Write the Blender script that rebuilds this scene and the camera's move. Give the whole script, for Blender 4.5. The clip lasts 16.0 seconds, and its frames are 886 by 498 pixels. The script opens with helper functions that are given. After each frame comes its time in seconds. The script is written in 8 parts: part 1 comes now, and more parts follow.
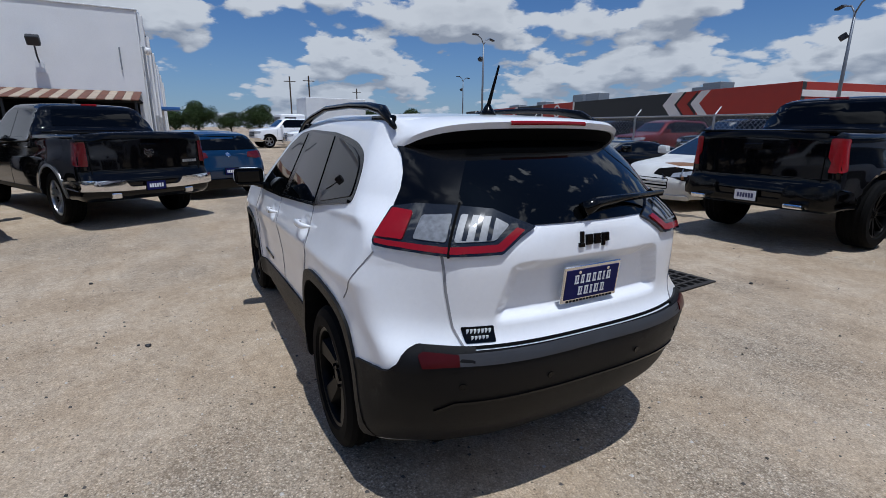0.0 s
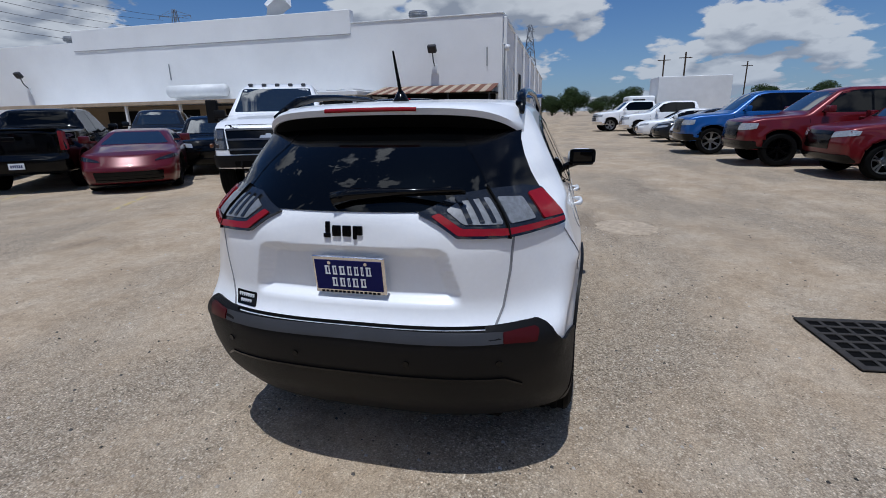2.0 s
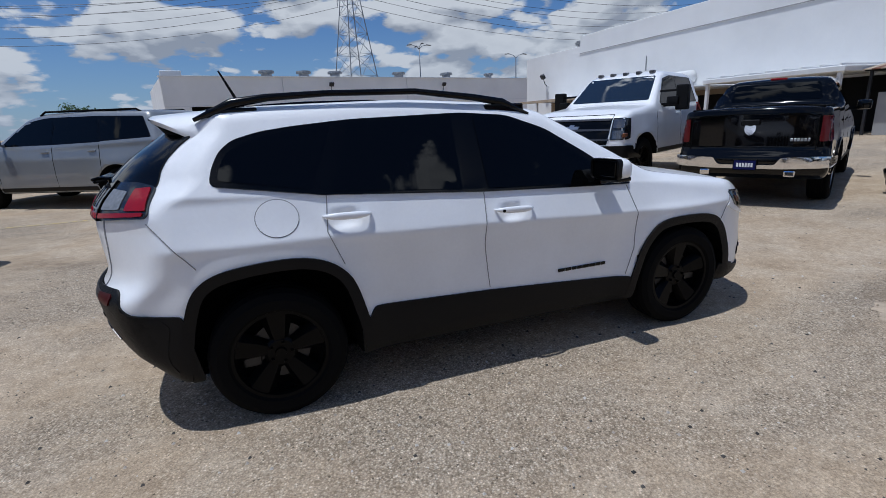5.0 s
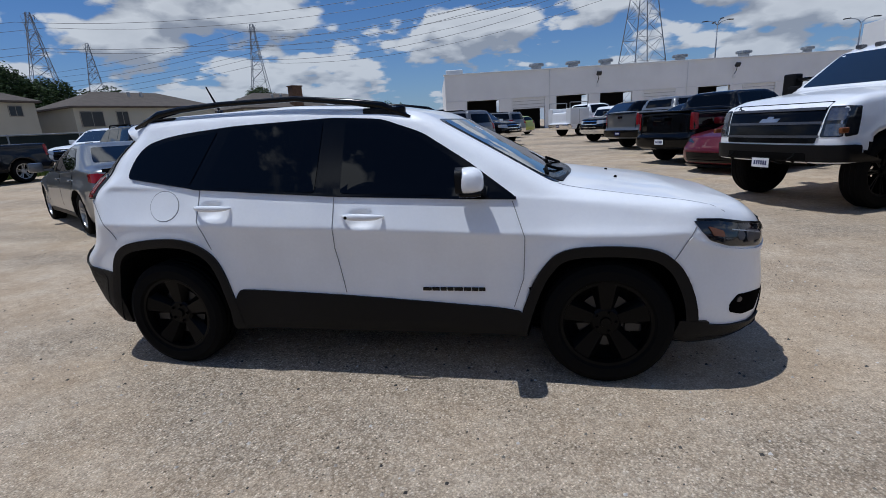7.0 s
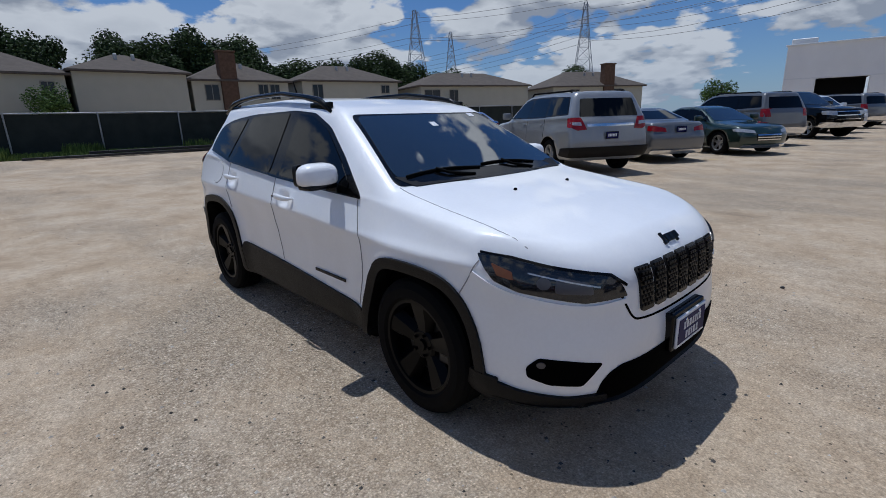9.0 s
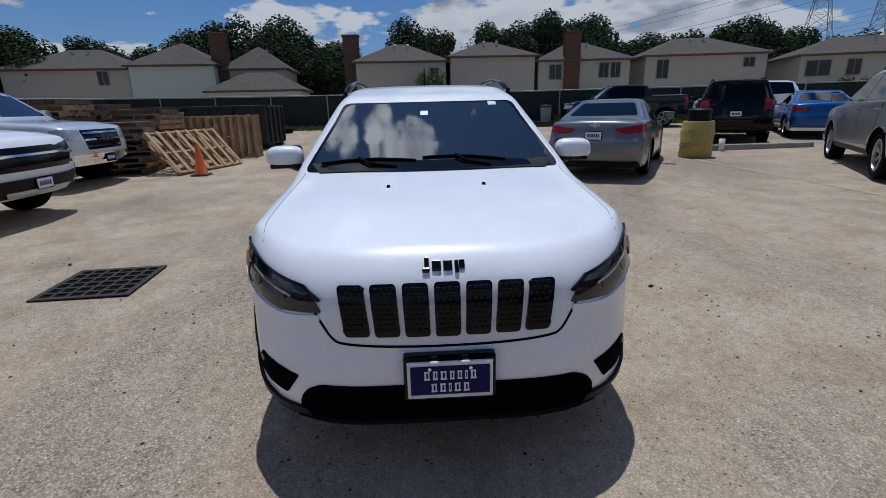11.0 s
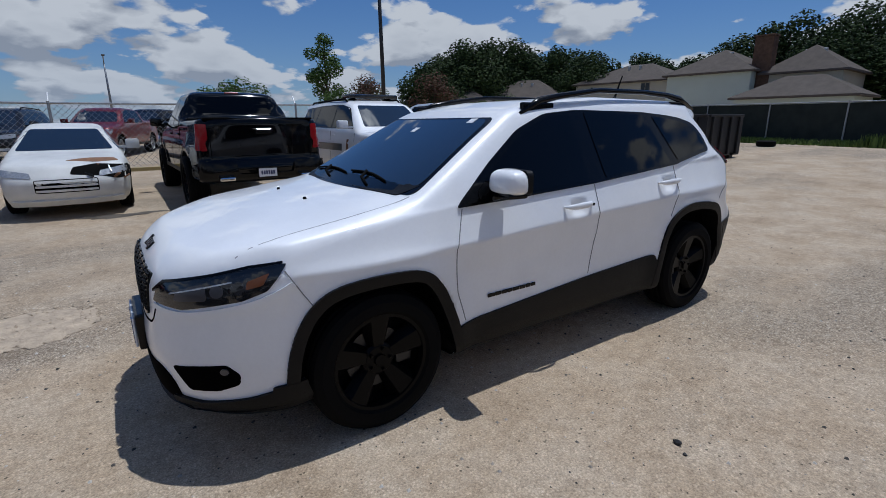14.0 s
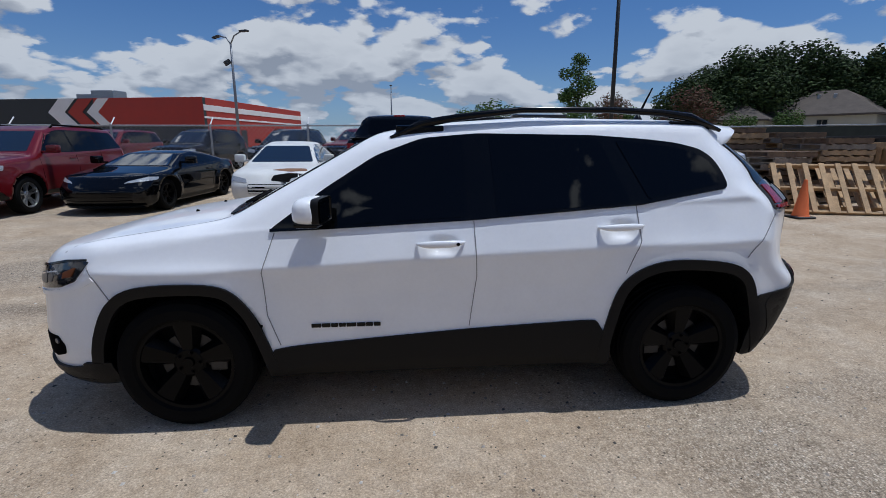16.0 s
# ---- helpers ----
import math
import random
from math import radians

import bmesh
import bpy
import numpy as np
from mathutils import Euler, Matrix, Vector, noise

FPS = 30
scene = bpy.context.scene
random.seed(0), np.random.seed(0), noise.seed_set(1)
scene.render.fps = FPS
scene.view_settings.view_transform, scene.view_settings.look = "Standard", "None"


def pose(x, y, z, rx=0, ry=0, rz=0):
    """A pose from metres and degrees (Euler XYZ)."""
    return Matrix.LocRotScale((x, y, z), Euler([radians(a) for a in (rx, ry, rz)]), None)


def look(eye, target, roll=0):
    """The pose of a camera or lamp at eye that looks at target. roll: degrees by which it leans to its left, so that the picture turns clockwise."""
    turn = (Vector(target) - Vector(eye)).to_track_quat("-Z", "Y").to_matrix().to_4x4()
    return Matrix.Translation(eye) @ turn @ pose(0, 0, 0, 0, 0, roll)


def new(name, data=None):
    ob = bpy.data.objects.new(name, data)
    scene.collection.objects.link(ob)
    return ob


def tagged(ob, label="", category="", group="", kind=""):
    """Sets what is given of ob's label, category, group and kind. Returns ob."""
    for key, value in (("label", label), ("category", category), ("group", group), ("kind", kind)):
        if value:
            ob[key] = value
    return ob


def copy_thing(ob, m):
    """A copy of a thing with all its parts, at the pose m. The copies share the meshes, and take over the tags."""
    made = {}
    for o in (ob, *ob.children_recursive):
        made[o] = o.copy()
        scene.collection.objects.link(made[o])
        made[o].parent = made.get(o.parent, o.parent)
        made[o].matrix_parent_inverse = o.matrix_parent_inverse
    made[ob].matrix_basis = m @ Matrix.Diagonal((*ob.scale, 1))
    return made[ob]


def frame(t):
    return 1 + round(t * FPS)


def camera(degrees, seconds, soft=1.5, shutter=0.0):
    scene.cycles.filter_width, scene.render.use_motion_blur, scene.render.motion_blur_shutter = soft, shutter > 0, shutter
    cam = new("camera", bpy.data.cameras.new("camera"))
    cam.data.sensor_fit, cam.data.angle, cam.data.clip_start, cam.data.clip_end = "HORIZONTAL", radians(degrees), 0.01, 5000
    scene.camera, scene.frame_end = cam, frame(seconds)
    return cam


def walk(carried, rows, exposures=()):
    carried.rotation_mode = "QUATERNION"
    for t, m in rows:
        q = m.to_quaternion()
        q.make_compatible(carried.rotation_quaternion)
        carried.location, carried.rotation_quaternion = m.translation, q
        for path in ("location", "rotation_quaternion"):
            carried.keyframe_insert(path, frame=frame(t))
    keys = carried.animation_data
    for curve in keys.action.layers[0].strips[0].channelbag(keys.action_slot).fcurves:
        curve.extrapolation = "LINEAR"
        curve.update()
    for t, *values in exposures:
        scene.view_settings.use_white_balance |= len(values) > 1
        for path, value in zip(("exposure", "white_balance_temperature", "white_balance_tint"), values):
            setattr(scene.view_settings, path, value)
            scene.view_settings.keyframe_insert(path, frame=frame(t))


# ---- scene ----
cam = camera(85.8, 16.0, 0.6)
PATH = [
    (0, (-3.495, 1.41, 1.551), (-1.791, 0.487, 1.06), 0.4),
    (0.5, (-3.76, 0.876, 1.554), (-1.928, 0.25, 1.053), 0.6),
    (1, (-3.875, 0.343, 1.545), (-1.965, 0.065, 1.021), 0.4),
    (1.5, (-3.933, -0.212, 1.551), (-2.009, -0.118, 1.012), -0.5),
    (2, (-3.788, -0.761, 1.552), (-1.918, -0.304, 1.007), -1.3),
    (2.5, (-3.576, -1.326, 1.535), (-1.817, -0.538, 1.001), -1.8),
    (3, (-3.253, -1.871, 1.519), (-1.66, -0.783, 0.99), -2.3),
    (3.5, (-2.863, -2.385, 1.51), (-1.465, -1.053, 0.987), -2.3),
    (4, (-2.404, -2.788, 1.499), (-1.232, -1.252, 0.98), -2.3),
    (4.2, (-2.2, -2.925, 1.523), (-1.126, -1.322, 1.0), -2.4),
    (6.3, (0.175, -3.436, 1.455), (0.153, -1.5, 0.954), -3.4),
    (6.5, (0.412, -3.43, 1.455), (0.279, -1.499, 0.954), -3.6),
    (7, (1.002, -3.386, 1.453), (0.6, -1.492, 0.951), -3.6),
    (7.5, (1.579, -3.223, 1.465), (0.903, -1.41, 0.958), -3.4),
    (8, (2.133, -3.0, 1.467), (1.196, -1.309, 0.956), -3.0),
    (8.2, (2.33, -2.875, 1.447), (1.291, -1.243, 0.938), -2.7),
    (10.3, (3.757, -0.888, 1.453), (1.921, -0.342, 0.877), -1.3),
    (10.5, (3.791, -0.668, 1.45), (1.924, -0.245, 0.873), -1.2),
    (11, (3.851, -0.111, 1.455), (1.937, -0.008, 0.883), -1.4),
    (11.5, (3.777, 0.418, 1.46), (1.872, 0.194, 0.892), -1.1),
    (12, (3.629, 0.955, 1.461), (1.793, 0.394, 0.901), -0.7),
    (12.5, (3.436, 1.472, 1.463), (1.73, 0.587, 0.91), -0.6),
    (13, (3.128, 1.929, 1.468), (1.599, 0.765, 0.916), -0.5),
    (13.5, (2.76, 2.372, 1.457), (1.436, 0.97, 0.926), -0.7),
    (14, (2.3, 2.728, 1.465), (1.198, 1.14, 0.951), -0.4),
    (14.5, (1.789, 3.03, 1.473), (0.926, 1.296, 0.974), -0.3),
    (15, (1.237, 3.156, 1.484), (0.628, 1.314, 1.0), -0.4),
    (15.5, (0.697, 3.26, 1.484), (0.327, 1.35, 1.02), -0.3),
    (16, (0.232, 3.261, 1.492), (0.054, 1.318, 1.052), -0.0),
]
walk(cam, [(t, look(eye, target, roll)) for t, eye, target, roll in PATH], [(0.0, -0.05, 5900, 10), (2.5, -0.12, 5900, 10), (4.0, -0.04, 5900, 10), (7.0, -0.04, 5900, 10), (11.0, -0.22, 5900, 10), (13.5, -0.20, 5900, 10), (16.0, -0.06, 5900, 10)])

# ---- world, sun, exposure ----
SUN_DIR = Vector((-0.265, 0.0, 1.0)).normalized()


def build_world():
    world = bpy.data.worlds.new("sky")
    scene.world = world
    world.use_nodes = True
    nt = world.node_tree
    nt.nodes.clear()
    N, K = nt.nodes.new, nt.links.new
    out, bg = N("ShaderNodeOutputWorld"), N("ShaderNodeBackground")
    sky = N("ShaderNodeTexSky")
    sky.sky_type = "NISHITA"
    sky.sun_disc = False
    sky.sun_elevation = math.asin(SUN_DIR.z)
    sky.sun_rotation = math.atan2(SUN_DIR.x, SUN_DIR.y)
    sky.air_density, sky.dust_density, sky.ozone_density = 1.0, 0.4, 2.0
    tc, sep = N("ShaderNodeTexCoord"), N("ShaderNodeSeparateXYZ")
    K(tc.outputs["Generated"], sep.inputs[0])

    def m(op, a, b=0.0, c=0.0):
        n = N("ShaderNodeMath")
        n.operation = op
        for i, v in enumerate((a, b, c)):
            if hasattr(v, "default_value"):
                K(v, n.inputs[i])
            else:
                n.inputs[i].default_value = v
        return n.outputs[0]

    # heaps of cumulus all round, smaller and closer together towards the horizon
    def field(lift):
        up = m("ADD", m("MAXIMUM", sep.outputs[2], 0.0), lift)
        near = m("DIVIDE", 1.0, m("ADD", m("MINIMUM", up, 0.28), 0.34))
        comb = N("ShaderNodeCombineXYZ")
        K(m("MULTIPLY", sep.outputs[0], near), comb.inputs[0]), K(m("MULTIPLY", sep.outputs[1], near), comb.inputs[1])
        K(m("MULTIPLY", up, m("MULTIPLY", near, 1.35)), comb.inputs[2])

        def noise_at(scale, detail, rough):
            n = N("ShaderNodeTexNoise")
            n.inputs["Scale"].default_value, n.inputs["Detail"].default_value, n.inputs["Roughness"].default_value = scale, detail, rough
            K(comb.outputs[0], n.inputs["Vector"])
            return n

        big = noise_at(1.9, 3.0, 0.5)
        fine = noise_at(9.0, 5.0, 0.6)
        warp = N("ShaderNodeMix")
        warp.data_type, warp.blend_type = "RGBA", "LINEAR_LIGHT"
        warp.inputs["Factor"].default_value = 0.05
        K(comb.outputs[0], warp.inputs["A"]), K(fine.outputs["Color"], warp.inputs["B"])

        def puffs(scale, detail):
            v = N("ShaderNodeTexVoronoi")
            v.feature = "SMOOTH_F1"
            v.inputs["Scale"].default_value, v.inputs["Smoothness"].default_value = scale, 0.35
            v.inputs["Detail"].default_value, v.inputs["Roughness"].default_value = detail, 0.5
            K(warp.outputs["Result"], v.inputs["Vector"])
            return m("SUBTRACT", 0.75, v.outputs["Distance"])

        soft = m("ADD", m("MULTIPLY", big.outputs["Fac"], 0.62), m("ADD", m("MULTIPLY", puffs(3.2, 0.0), 0.16), m("ADD", m("MULTIPLY", puffs(7.0, 0.0), 0.10), m("MULTIPLY", puffs(17.0, 0.0), 0.055))))
        soft = m("ADD", soft, m("MAXIMUM", m("MULTIPLY", m("SUBTRACT", 0.30, up), 0.21), -0.055))
        return m("ADD", soft, m("MULTIPLY", m("SUBTRACT", fine.outputs["Fac"], 0.5), 0.15)), soft

    (n0, s0), (_, s1) = field(0.0), field(0.035)
    cover = N("ShaderNodeMapRange")
    cover.interpolation_type = "SMOOTHSTEP"
    cover.inputs["From Min"].default_value, cover.inputs["From Max"].default_value = 0.384, 0.422
    K(n0, cover.inputs["Value"])
    lit = N("ShaderNodeMapRange")
    lit.inputs["From Min"].default_value, lit.inputs["From Max"].default_value = -0.055, 0.035
    K(m("ADD", m("SUBTRACT", s0, s1), m("MULTIPLY", m("SUBTRACT", n0, s0), 0.8)), lit.inputs["Value"])
    core = N("ShaderNodeMapRange")
    core.inputs["From Min"].default_value, core.inputs["From Max"].default_value = 0.47, 0.62
    core.inputs["To Min"].default_value, core.inputs["To Max"].default_value = 1.0, 0.62
    K(n0, core.inputs["Value"])
    shade = N("ShaderNodeMix")
    shade.data_type = "RGBA"
    shade.inputs["A"].default_value = (4.6, 5.0, 5.8, 1)
    shade.inputs["B"].default_value = (10.6, 10.8, 11.0, 1)
    K(m("MULTIPLY", lit.outputs[0], core.outputs[0]), shade.inputs["Factor"])
    # clouds glow more the nearer they stand to the high sun
    gain = N("ShaderNodeMapRange")
    gain.interpolation_type = "SMOOTHSTEP"
    gain.inputs["From Min"].default_value, gain.inputs["From Max"].default_value = 0.45, 0.95
    gain.inputs["To Min"].default_value, gain.inputs["To Max"].default_value = 1.0, 3.2
    K(sep.outputs[2], gain.inputs["Value"])
    bright = N("ShaderNodeMix")
    bright.data_type, bright.blend_type = "RGBA", "MULTIPLY"
    bright.inputs["Factor"].default_value = 1.0
    K(shade.outputs["Result"], bright.inputs["A"]), K(gain.outputs[0], bright.inputs["B"])
    mix = N("ShaderNodeMix")
    mix.data_type = "RGBA"
    K(cover.outputs[0], mix.inputs["Factor"])
    tint = N("ShaderNodeMix")
    tint.data_type, tint.blend_type = "RGBA", "MULTIPLY"
    tint.inputs["Factor"].default_value = 1.0
    tint.inputs["B"].default_value = (0.55, 0.88, 1.30, 1)
    K(sky.outputs[0], tint.inputs["A"])
    K(tint.outputs["Result"], mix.inputs["A"])
    K(bright.outputs["Result"], mix.inputs["B"])
    # pale haze along the horizon
    haze = N("ShaderNodeMix")
    haze.data_type = "RGBA"
    haze.inputs["B"].default_value = (6.0, 7.2, 8.8, 1)
    K(m("MULTIPLY", m("POWER", m("SUBTRACT", 1.0, m("MAXIMUM", sep.outputs[2], 0.0)), 9.0), 0.6), haze.inputs["Factor"])
    K(mix.outputs["Result"], haze.inputs["A"])
    K(haze.outputs["Result"], bg.inputs[0])
    bg.inputs[1].default_value = 0.056
    K(bg.outputs[0], out.inputs[0])


build_world()
sun = new("sun", bpy.data.lights.new("sun", "SUN"))
sun.data.energy, sun.data.angle, sun.data.color = 3.15, radians(0.53), (1.0, 0.985, 0.955)
sun.matrix_world = look(SUN_DIR * 50, (0, 0, 0))

# ---- materials ----
MATS = {}


def nodes_of(name):
    mat = bpy.data.materials.new(name)
    mat.use_nodes = True
    nt = mat.node_tree
    return mat, nt, nt.nodes["Principled BSDF"]


def noise_node(nt, scale, detail=4.0, rough=0.55, vec=None):
    n = nt.nodes.new("ShaderNodeTexNoise")
    n.inputs["Scale"].default_value, n.inputs["Detail"].default_value, n.inputs["Roughness"].default_value = scale, detail, rough
    if vec is None:
        tc = nt.nodes.new("ShaderNodeTexCoord")
        vec = tc.outputs["Object"]
    nt.links.new(vec, n.inputs["Vector"])
    return n.outputs["Fac"]


def ramp_node(nt, fac, stops):
    r = nt.nodes.new("ShaderNodeValToRGB")
    while len(r.color_ramp.elements) < len(stops):
        r.color_ramp.elements.new(0.5)
    for e, (p, c) in zip(r.color_ramp.elements, stops):
        e.position, e.color = p, (*c, 1)
    nt.links.new(fac, r.inputs[0])
    return r.outputs[0]


def mix_node(nt, fac, a, b, blend="MIX"):
    m = nt.nodes.new("ShaderNodeMix")
    m.data_type, m.blend_type = "RGBA", blend
    for key, v in (("Factor", fac), ("A", a), ("B", b)):
        if hasattr(v, "default_value"):
            nt.links.new(v, m.inputs[key])
        else:
            m.inputs[key].default_value = v if key == "Factor" else (*v, 1)
    return m.outputs["Result"]


def bump_node(nt, b, height, dist, strength=1.0):
    n = nt.nodes.new("ShaderNodeBump")
    n.inputs["Strength"].default_value, n.inputs["Distance"].default_value = strength, dist
    nt.links.new(height, n.inputs["Height"])
    nt.links.new(n.outputs[0], b.inputs["Normal"])


def plain(name, color, rough=0.5, metal=0.0, coat=0.0, vary=0.12, scale=6.0, bump=0.0, spec=0.5, fine=60.0):
    """A surface of one colour with dirt and grain at two scales."""
    if name in MATS:
        return MATS[name]
    mat, nt, b = nodes_of(name)
    big, small = noise_node(nt, scale, 5), noise_node(nt, fine, 3)
    dark = tuple(c * (1 - vary) for c in color)
    light = tuple(min(1, c * (1 + vary)) for c in color)
    col = ramp_node(nt, big, [(0.3, dark), (0.7, light)])
    col = mix_node(nt, 0.25, col, ramp_node(nt, small, [(0.3, dark), (0.7, light)]))
    nt.links.new(col, b.inputs["Base Color"])
    rr = nt.nodes.new("ShaderNodeMapRange")
    rr.inputs["To Min"].default_value, rr.inputs["To Max"].default_value = rough * 0.85, min(1, rough * 1.15)
    nt.links.new(big, rr.inputs["Value"])
    nt.links.new(rr.outputs[0], b.inputs["Roughness"])
    b.inputs["Metallic"].default_value = metal
    b.inputs["Specular IOR Level"].default_value = spec
    if coat:
        b.inputs["Coat Weight"].default_value, b.inputs["Coat Roughness"].default_value = coat, 0.03
    if bump:
        bump_node(nt, b, small, bump)
    MATS[name] = mat
    return mat


def paint(name, color, metal=0.0, coat=1.0, spec=0.5):
    """Clear-coated car paint with a faint film of dust."""
    return plain(name, color, rough=0.35 if not metal else 0.3, metal=metal, coat=coat, vary=0.05, scale=3.0, spec=spec)


white_paint = paint("white_car_paint", (0.86, 0.87, 0.88), 0.0, 0.7, 0.4)
dark_glass = plain("tinted_glass", (0.0015, 0.0017, 0.002), rough=0.012, vary=0.05, spec=0.24)
shield_glass = plain("windscreen_glass", (0.010, 0.014, 0.016), rough=0.015, vary=0.1, spec=1.0, coat=0.9)
black_plastic = plain("black_textured_plastic", (0.0045, 0.0045, 0.005), rough=0.5, spec=0.2, vary=0.15, bump=0.0006, fine=600)
gloss_black = plain("gloss_black", (0.0018, 0.0018, 0.002), rough=0.15, spec=0.25)
rim_black = plain("black_wheel_paint", (0.0025, 0.0025, 0.0027), rough=0.3, spec=0.10)
well_black = plain("wheel_well_black", (0.003, 0.003, 0.003), rough=0.95, spec=0.1)
rubber = plain("tyre_rubber", (0.0035, 0.0035, 0.0035), rough=0.8, spec=0.1, vary=0.25, scale=12)
chrome = plain("chrome", (0.75, 0.75, 0.76), rough=0.1, metal=1.0, vary=0.05)
alloy = plain("silver_alloy", (0.48, 0.49, 0.50), rough=0.3, metal=0.9)
galvanised_dark = plain("brake_iron", (0.045, 0.045, 0.047), rough=0.4, metal=0.8, vary=0.2)
red_lens = plain("red_lens", (0.25, 0.006, 0.010), rough=0.16, coat=0.25, spec=0.3)
dark_red_lens = plain("dark_red_reflector", (0.045, 0.003, 0.004), rough=0.3, spec=0.2)
clear_lens = plain("clear_lamp_lens", (0.42, 0.44, 0.46), rough=0.15, coat=0.8, metal=0.3, vary=0.3, scale=40)
smoke_lens = plain("smoked_lamp_lens", (0.016, 0.017, 0.019), rough=0.08, coat=0.4, vary=0.3, scale=30)
amber_lens = plain("amber_lens", (0.16, 0.045, 0.008), rough=0.3, coat=0.3)
plate_white = plain("plate_white", (0.75, 0.76, 0.78), rough=0.35)
plate_blue = plain("plate_blue", (0.006, 0.008, 0.075), rough=0.5, spec=0.15)
plate_bars = plain("plate_bars_dark", (0.03, 0.04, 0.12), rough=0.4)

# ---- mesh tools ----
from mathutils.bvhtree import BVHTree


def mesh_object(name, verts, faces, material, parent=None, label="", smooth=False, slots=None, index=None):
    me = bpy.data.meshes.new(name)
    me.from_pydata([tuple(v) for v in verts], [], [tuple(f) for f in faces])
    for mt in slots or [material]:
        me.materials.append(mt)
    if index is not None:
        me.polygons.foreach_set("material_index", index)
    if smooth:
        me.polygons.foreach_set("use_smooth", [True] * len(me.polygons))
    me.update()
    ob = new(name, me)
    if parent is not None:
        ob.parent = parent
    if label:
        tagged(ob, label)
    return ob


def part(name, bm, material, parent=None, label="", smooth=False, angle=None):
    """Links a bmesh as one mesh object under a thing or a part."""
    me = bpy.data.meshes.new(name)
    if smooth:
        lim = radians(angle or 180)
        for f in bm.faces:
            f.smooth = True
        for e in bm.edges:
            if len(e.link_faces) == 2 and e.calc_face_angle(0) > lim:
                e.smooth = False
    bm.to_mesh(me)
    bm.free()
    me.materials.append(material)
    ob = new(name, me)
    if parent is not None:
        ob.parent = parent
    if label:
        tagged(ob, label)
    return ob


def thing(name, label, category, m=None, group="", kind=""):
    ob = new(name)
    ob.empty_display_size = 0.2
    if m is not None:
        ob.matrix_world = m
    return tagged(ob, label, category, group, kind)


def box_bm(x0, x1, y0, y1, z0, z1, bevel=0.0, seg=1, bm=None):
    bm = bm or bmesh.new()
    r = bmesh.ops.create_cube(bm, size=1)
    bmesh.ops.transform(bm, verts=r["verts"], matrix=Matrix.Translation(((x0 + x1) / 2, (y0 + y1) / 2, (z0 + z1) / 2)) @ Matrix.Diagonal((abs(x1 - x0), abs(y1 - y0), abs(z1 - z0), 1)))
    if bevel:
        edges = list({e for v in r["verts"] for e in v.link_edges})
        bmesh.ops.bevel(bm, geom=edges, offset=bevel, segments=seg, affect="EDGES", profile=0.6)
    return bm


def tube_bm(points, radius, sides=8, bm=None, radii=None):
    """A round bar along a line of points."""
    bm = bm or bmesh.new()
    pts = [Vector(p) for p in points]
    rings = []
    for i, p in enumerate(pts):
        d = (pts[min(i + 1, len(pts) - 1)] - pts[max(i - 1, 0)]).normalized()
        q = d.to_track_quat("Z", "Y")
        r = radii[i] if radii else radius
        rings.append([bm.verts.new(p + q @ Vector((r * math.cos(2 * math.pi * k / sides), r * math.sin(2 * math.pi * k / sides), 0))) for k in range(sides)])
    for a, b in zip(rings, rings[1:]):
        for k in range(sides):
            bm.faces.new((a[k], a[(k + 1) % sides], b[(k + 1) % sides], b[k]))
    bm.faces.new(rings[0][::-1]), bm.faces.new(rings[-1])
    return bm


def lathe_bm(profile, sides=32, axis="Y", bm=None, close=True):
    """Turns a profile of (radius, along) round an axis."""
    bm = bm or bmesh.new()
    rings = []
    for r, a in profile:
        ring = []
        for k in range(sides):
            c, s = r * math.cos(2 * math.pi * k / sides), r * math.sin(2 * math.pi * k / sides)
            ring.append(bm.verts.new((c, a, s) if axis == "Y" else (c, s, a)))
        rings.append(ring)
    loop = list(zip(rings, rings[1:])) + ([(rings[-1], rings[0])] if close else [])
    for a, b in loop:
        for k in range(sides):
            bm.faces.new((a[k], a[(k + 1) % sides], b[(k + 1) % sides], b[k]))
    bmesh.ops.recalc_face_normals(bm, faces=bm.faces)
    return bm


class Curve:
    """A softened piecewise line."""

    def __init__(self, pts, soft=0.03):
        xs, ys = np.array(sorted(pts), float).T
        self.x = np.linspace(xs[0] - 0.3, xs[-1] + 0.3, 900)
        y = np.interp(self.x, xs, ys)
        step = self.x[1] - self.x[0]
        n = max(1, int(3 * soft / step))
        k = np.exp(-0.5 * (np.arange(-n, n + 1) * step / soft) ** 2)
        self.y = np.convolve(np.pad(y, n, mode="edge"), k / k.sum(), "valid")

    def __call__(self, v):
        return np.interp(v, self.x, self.y)


def smax(a, b, k):
    h = np.maximum(k - np.abs(a - b), 0) / k
    return np.maximum(a, b) + h * h * k * 0.25


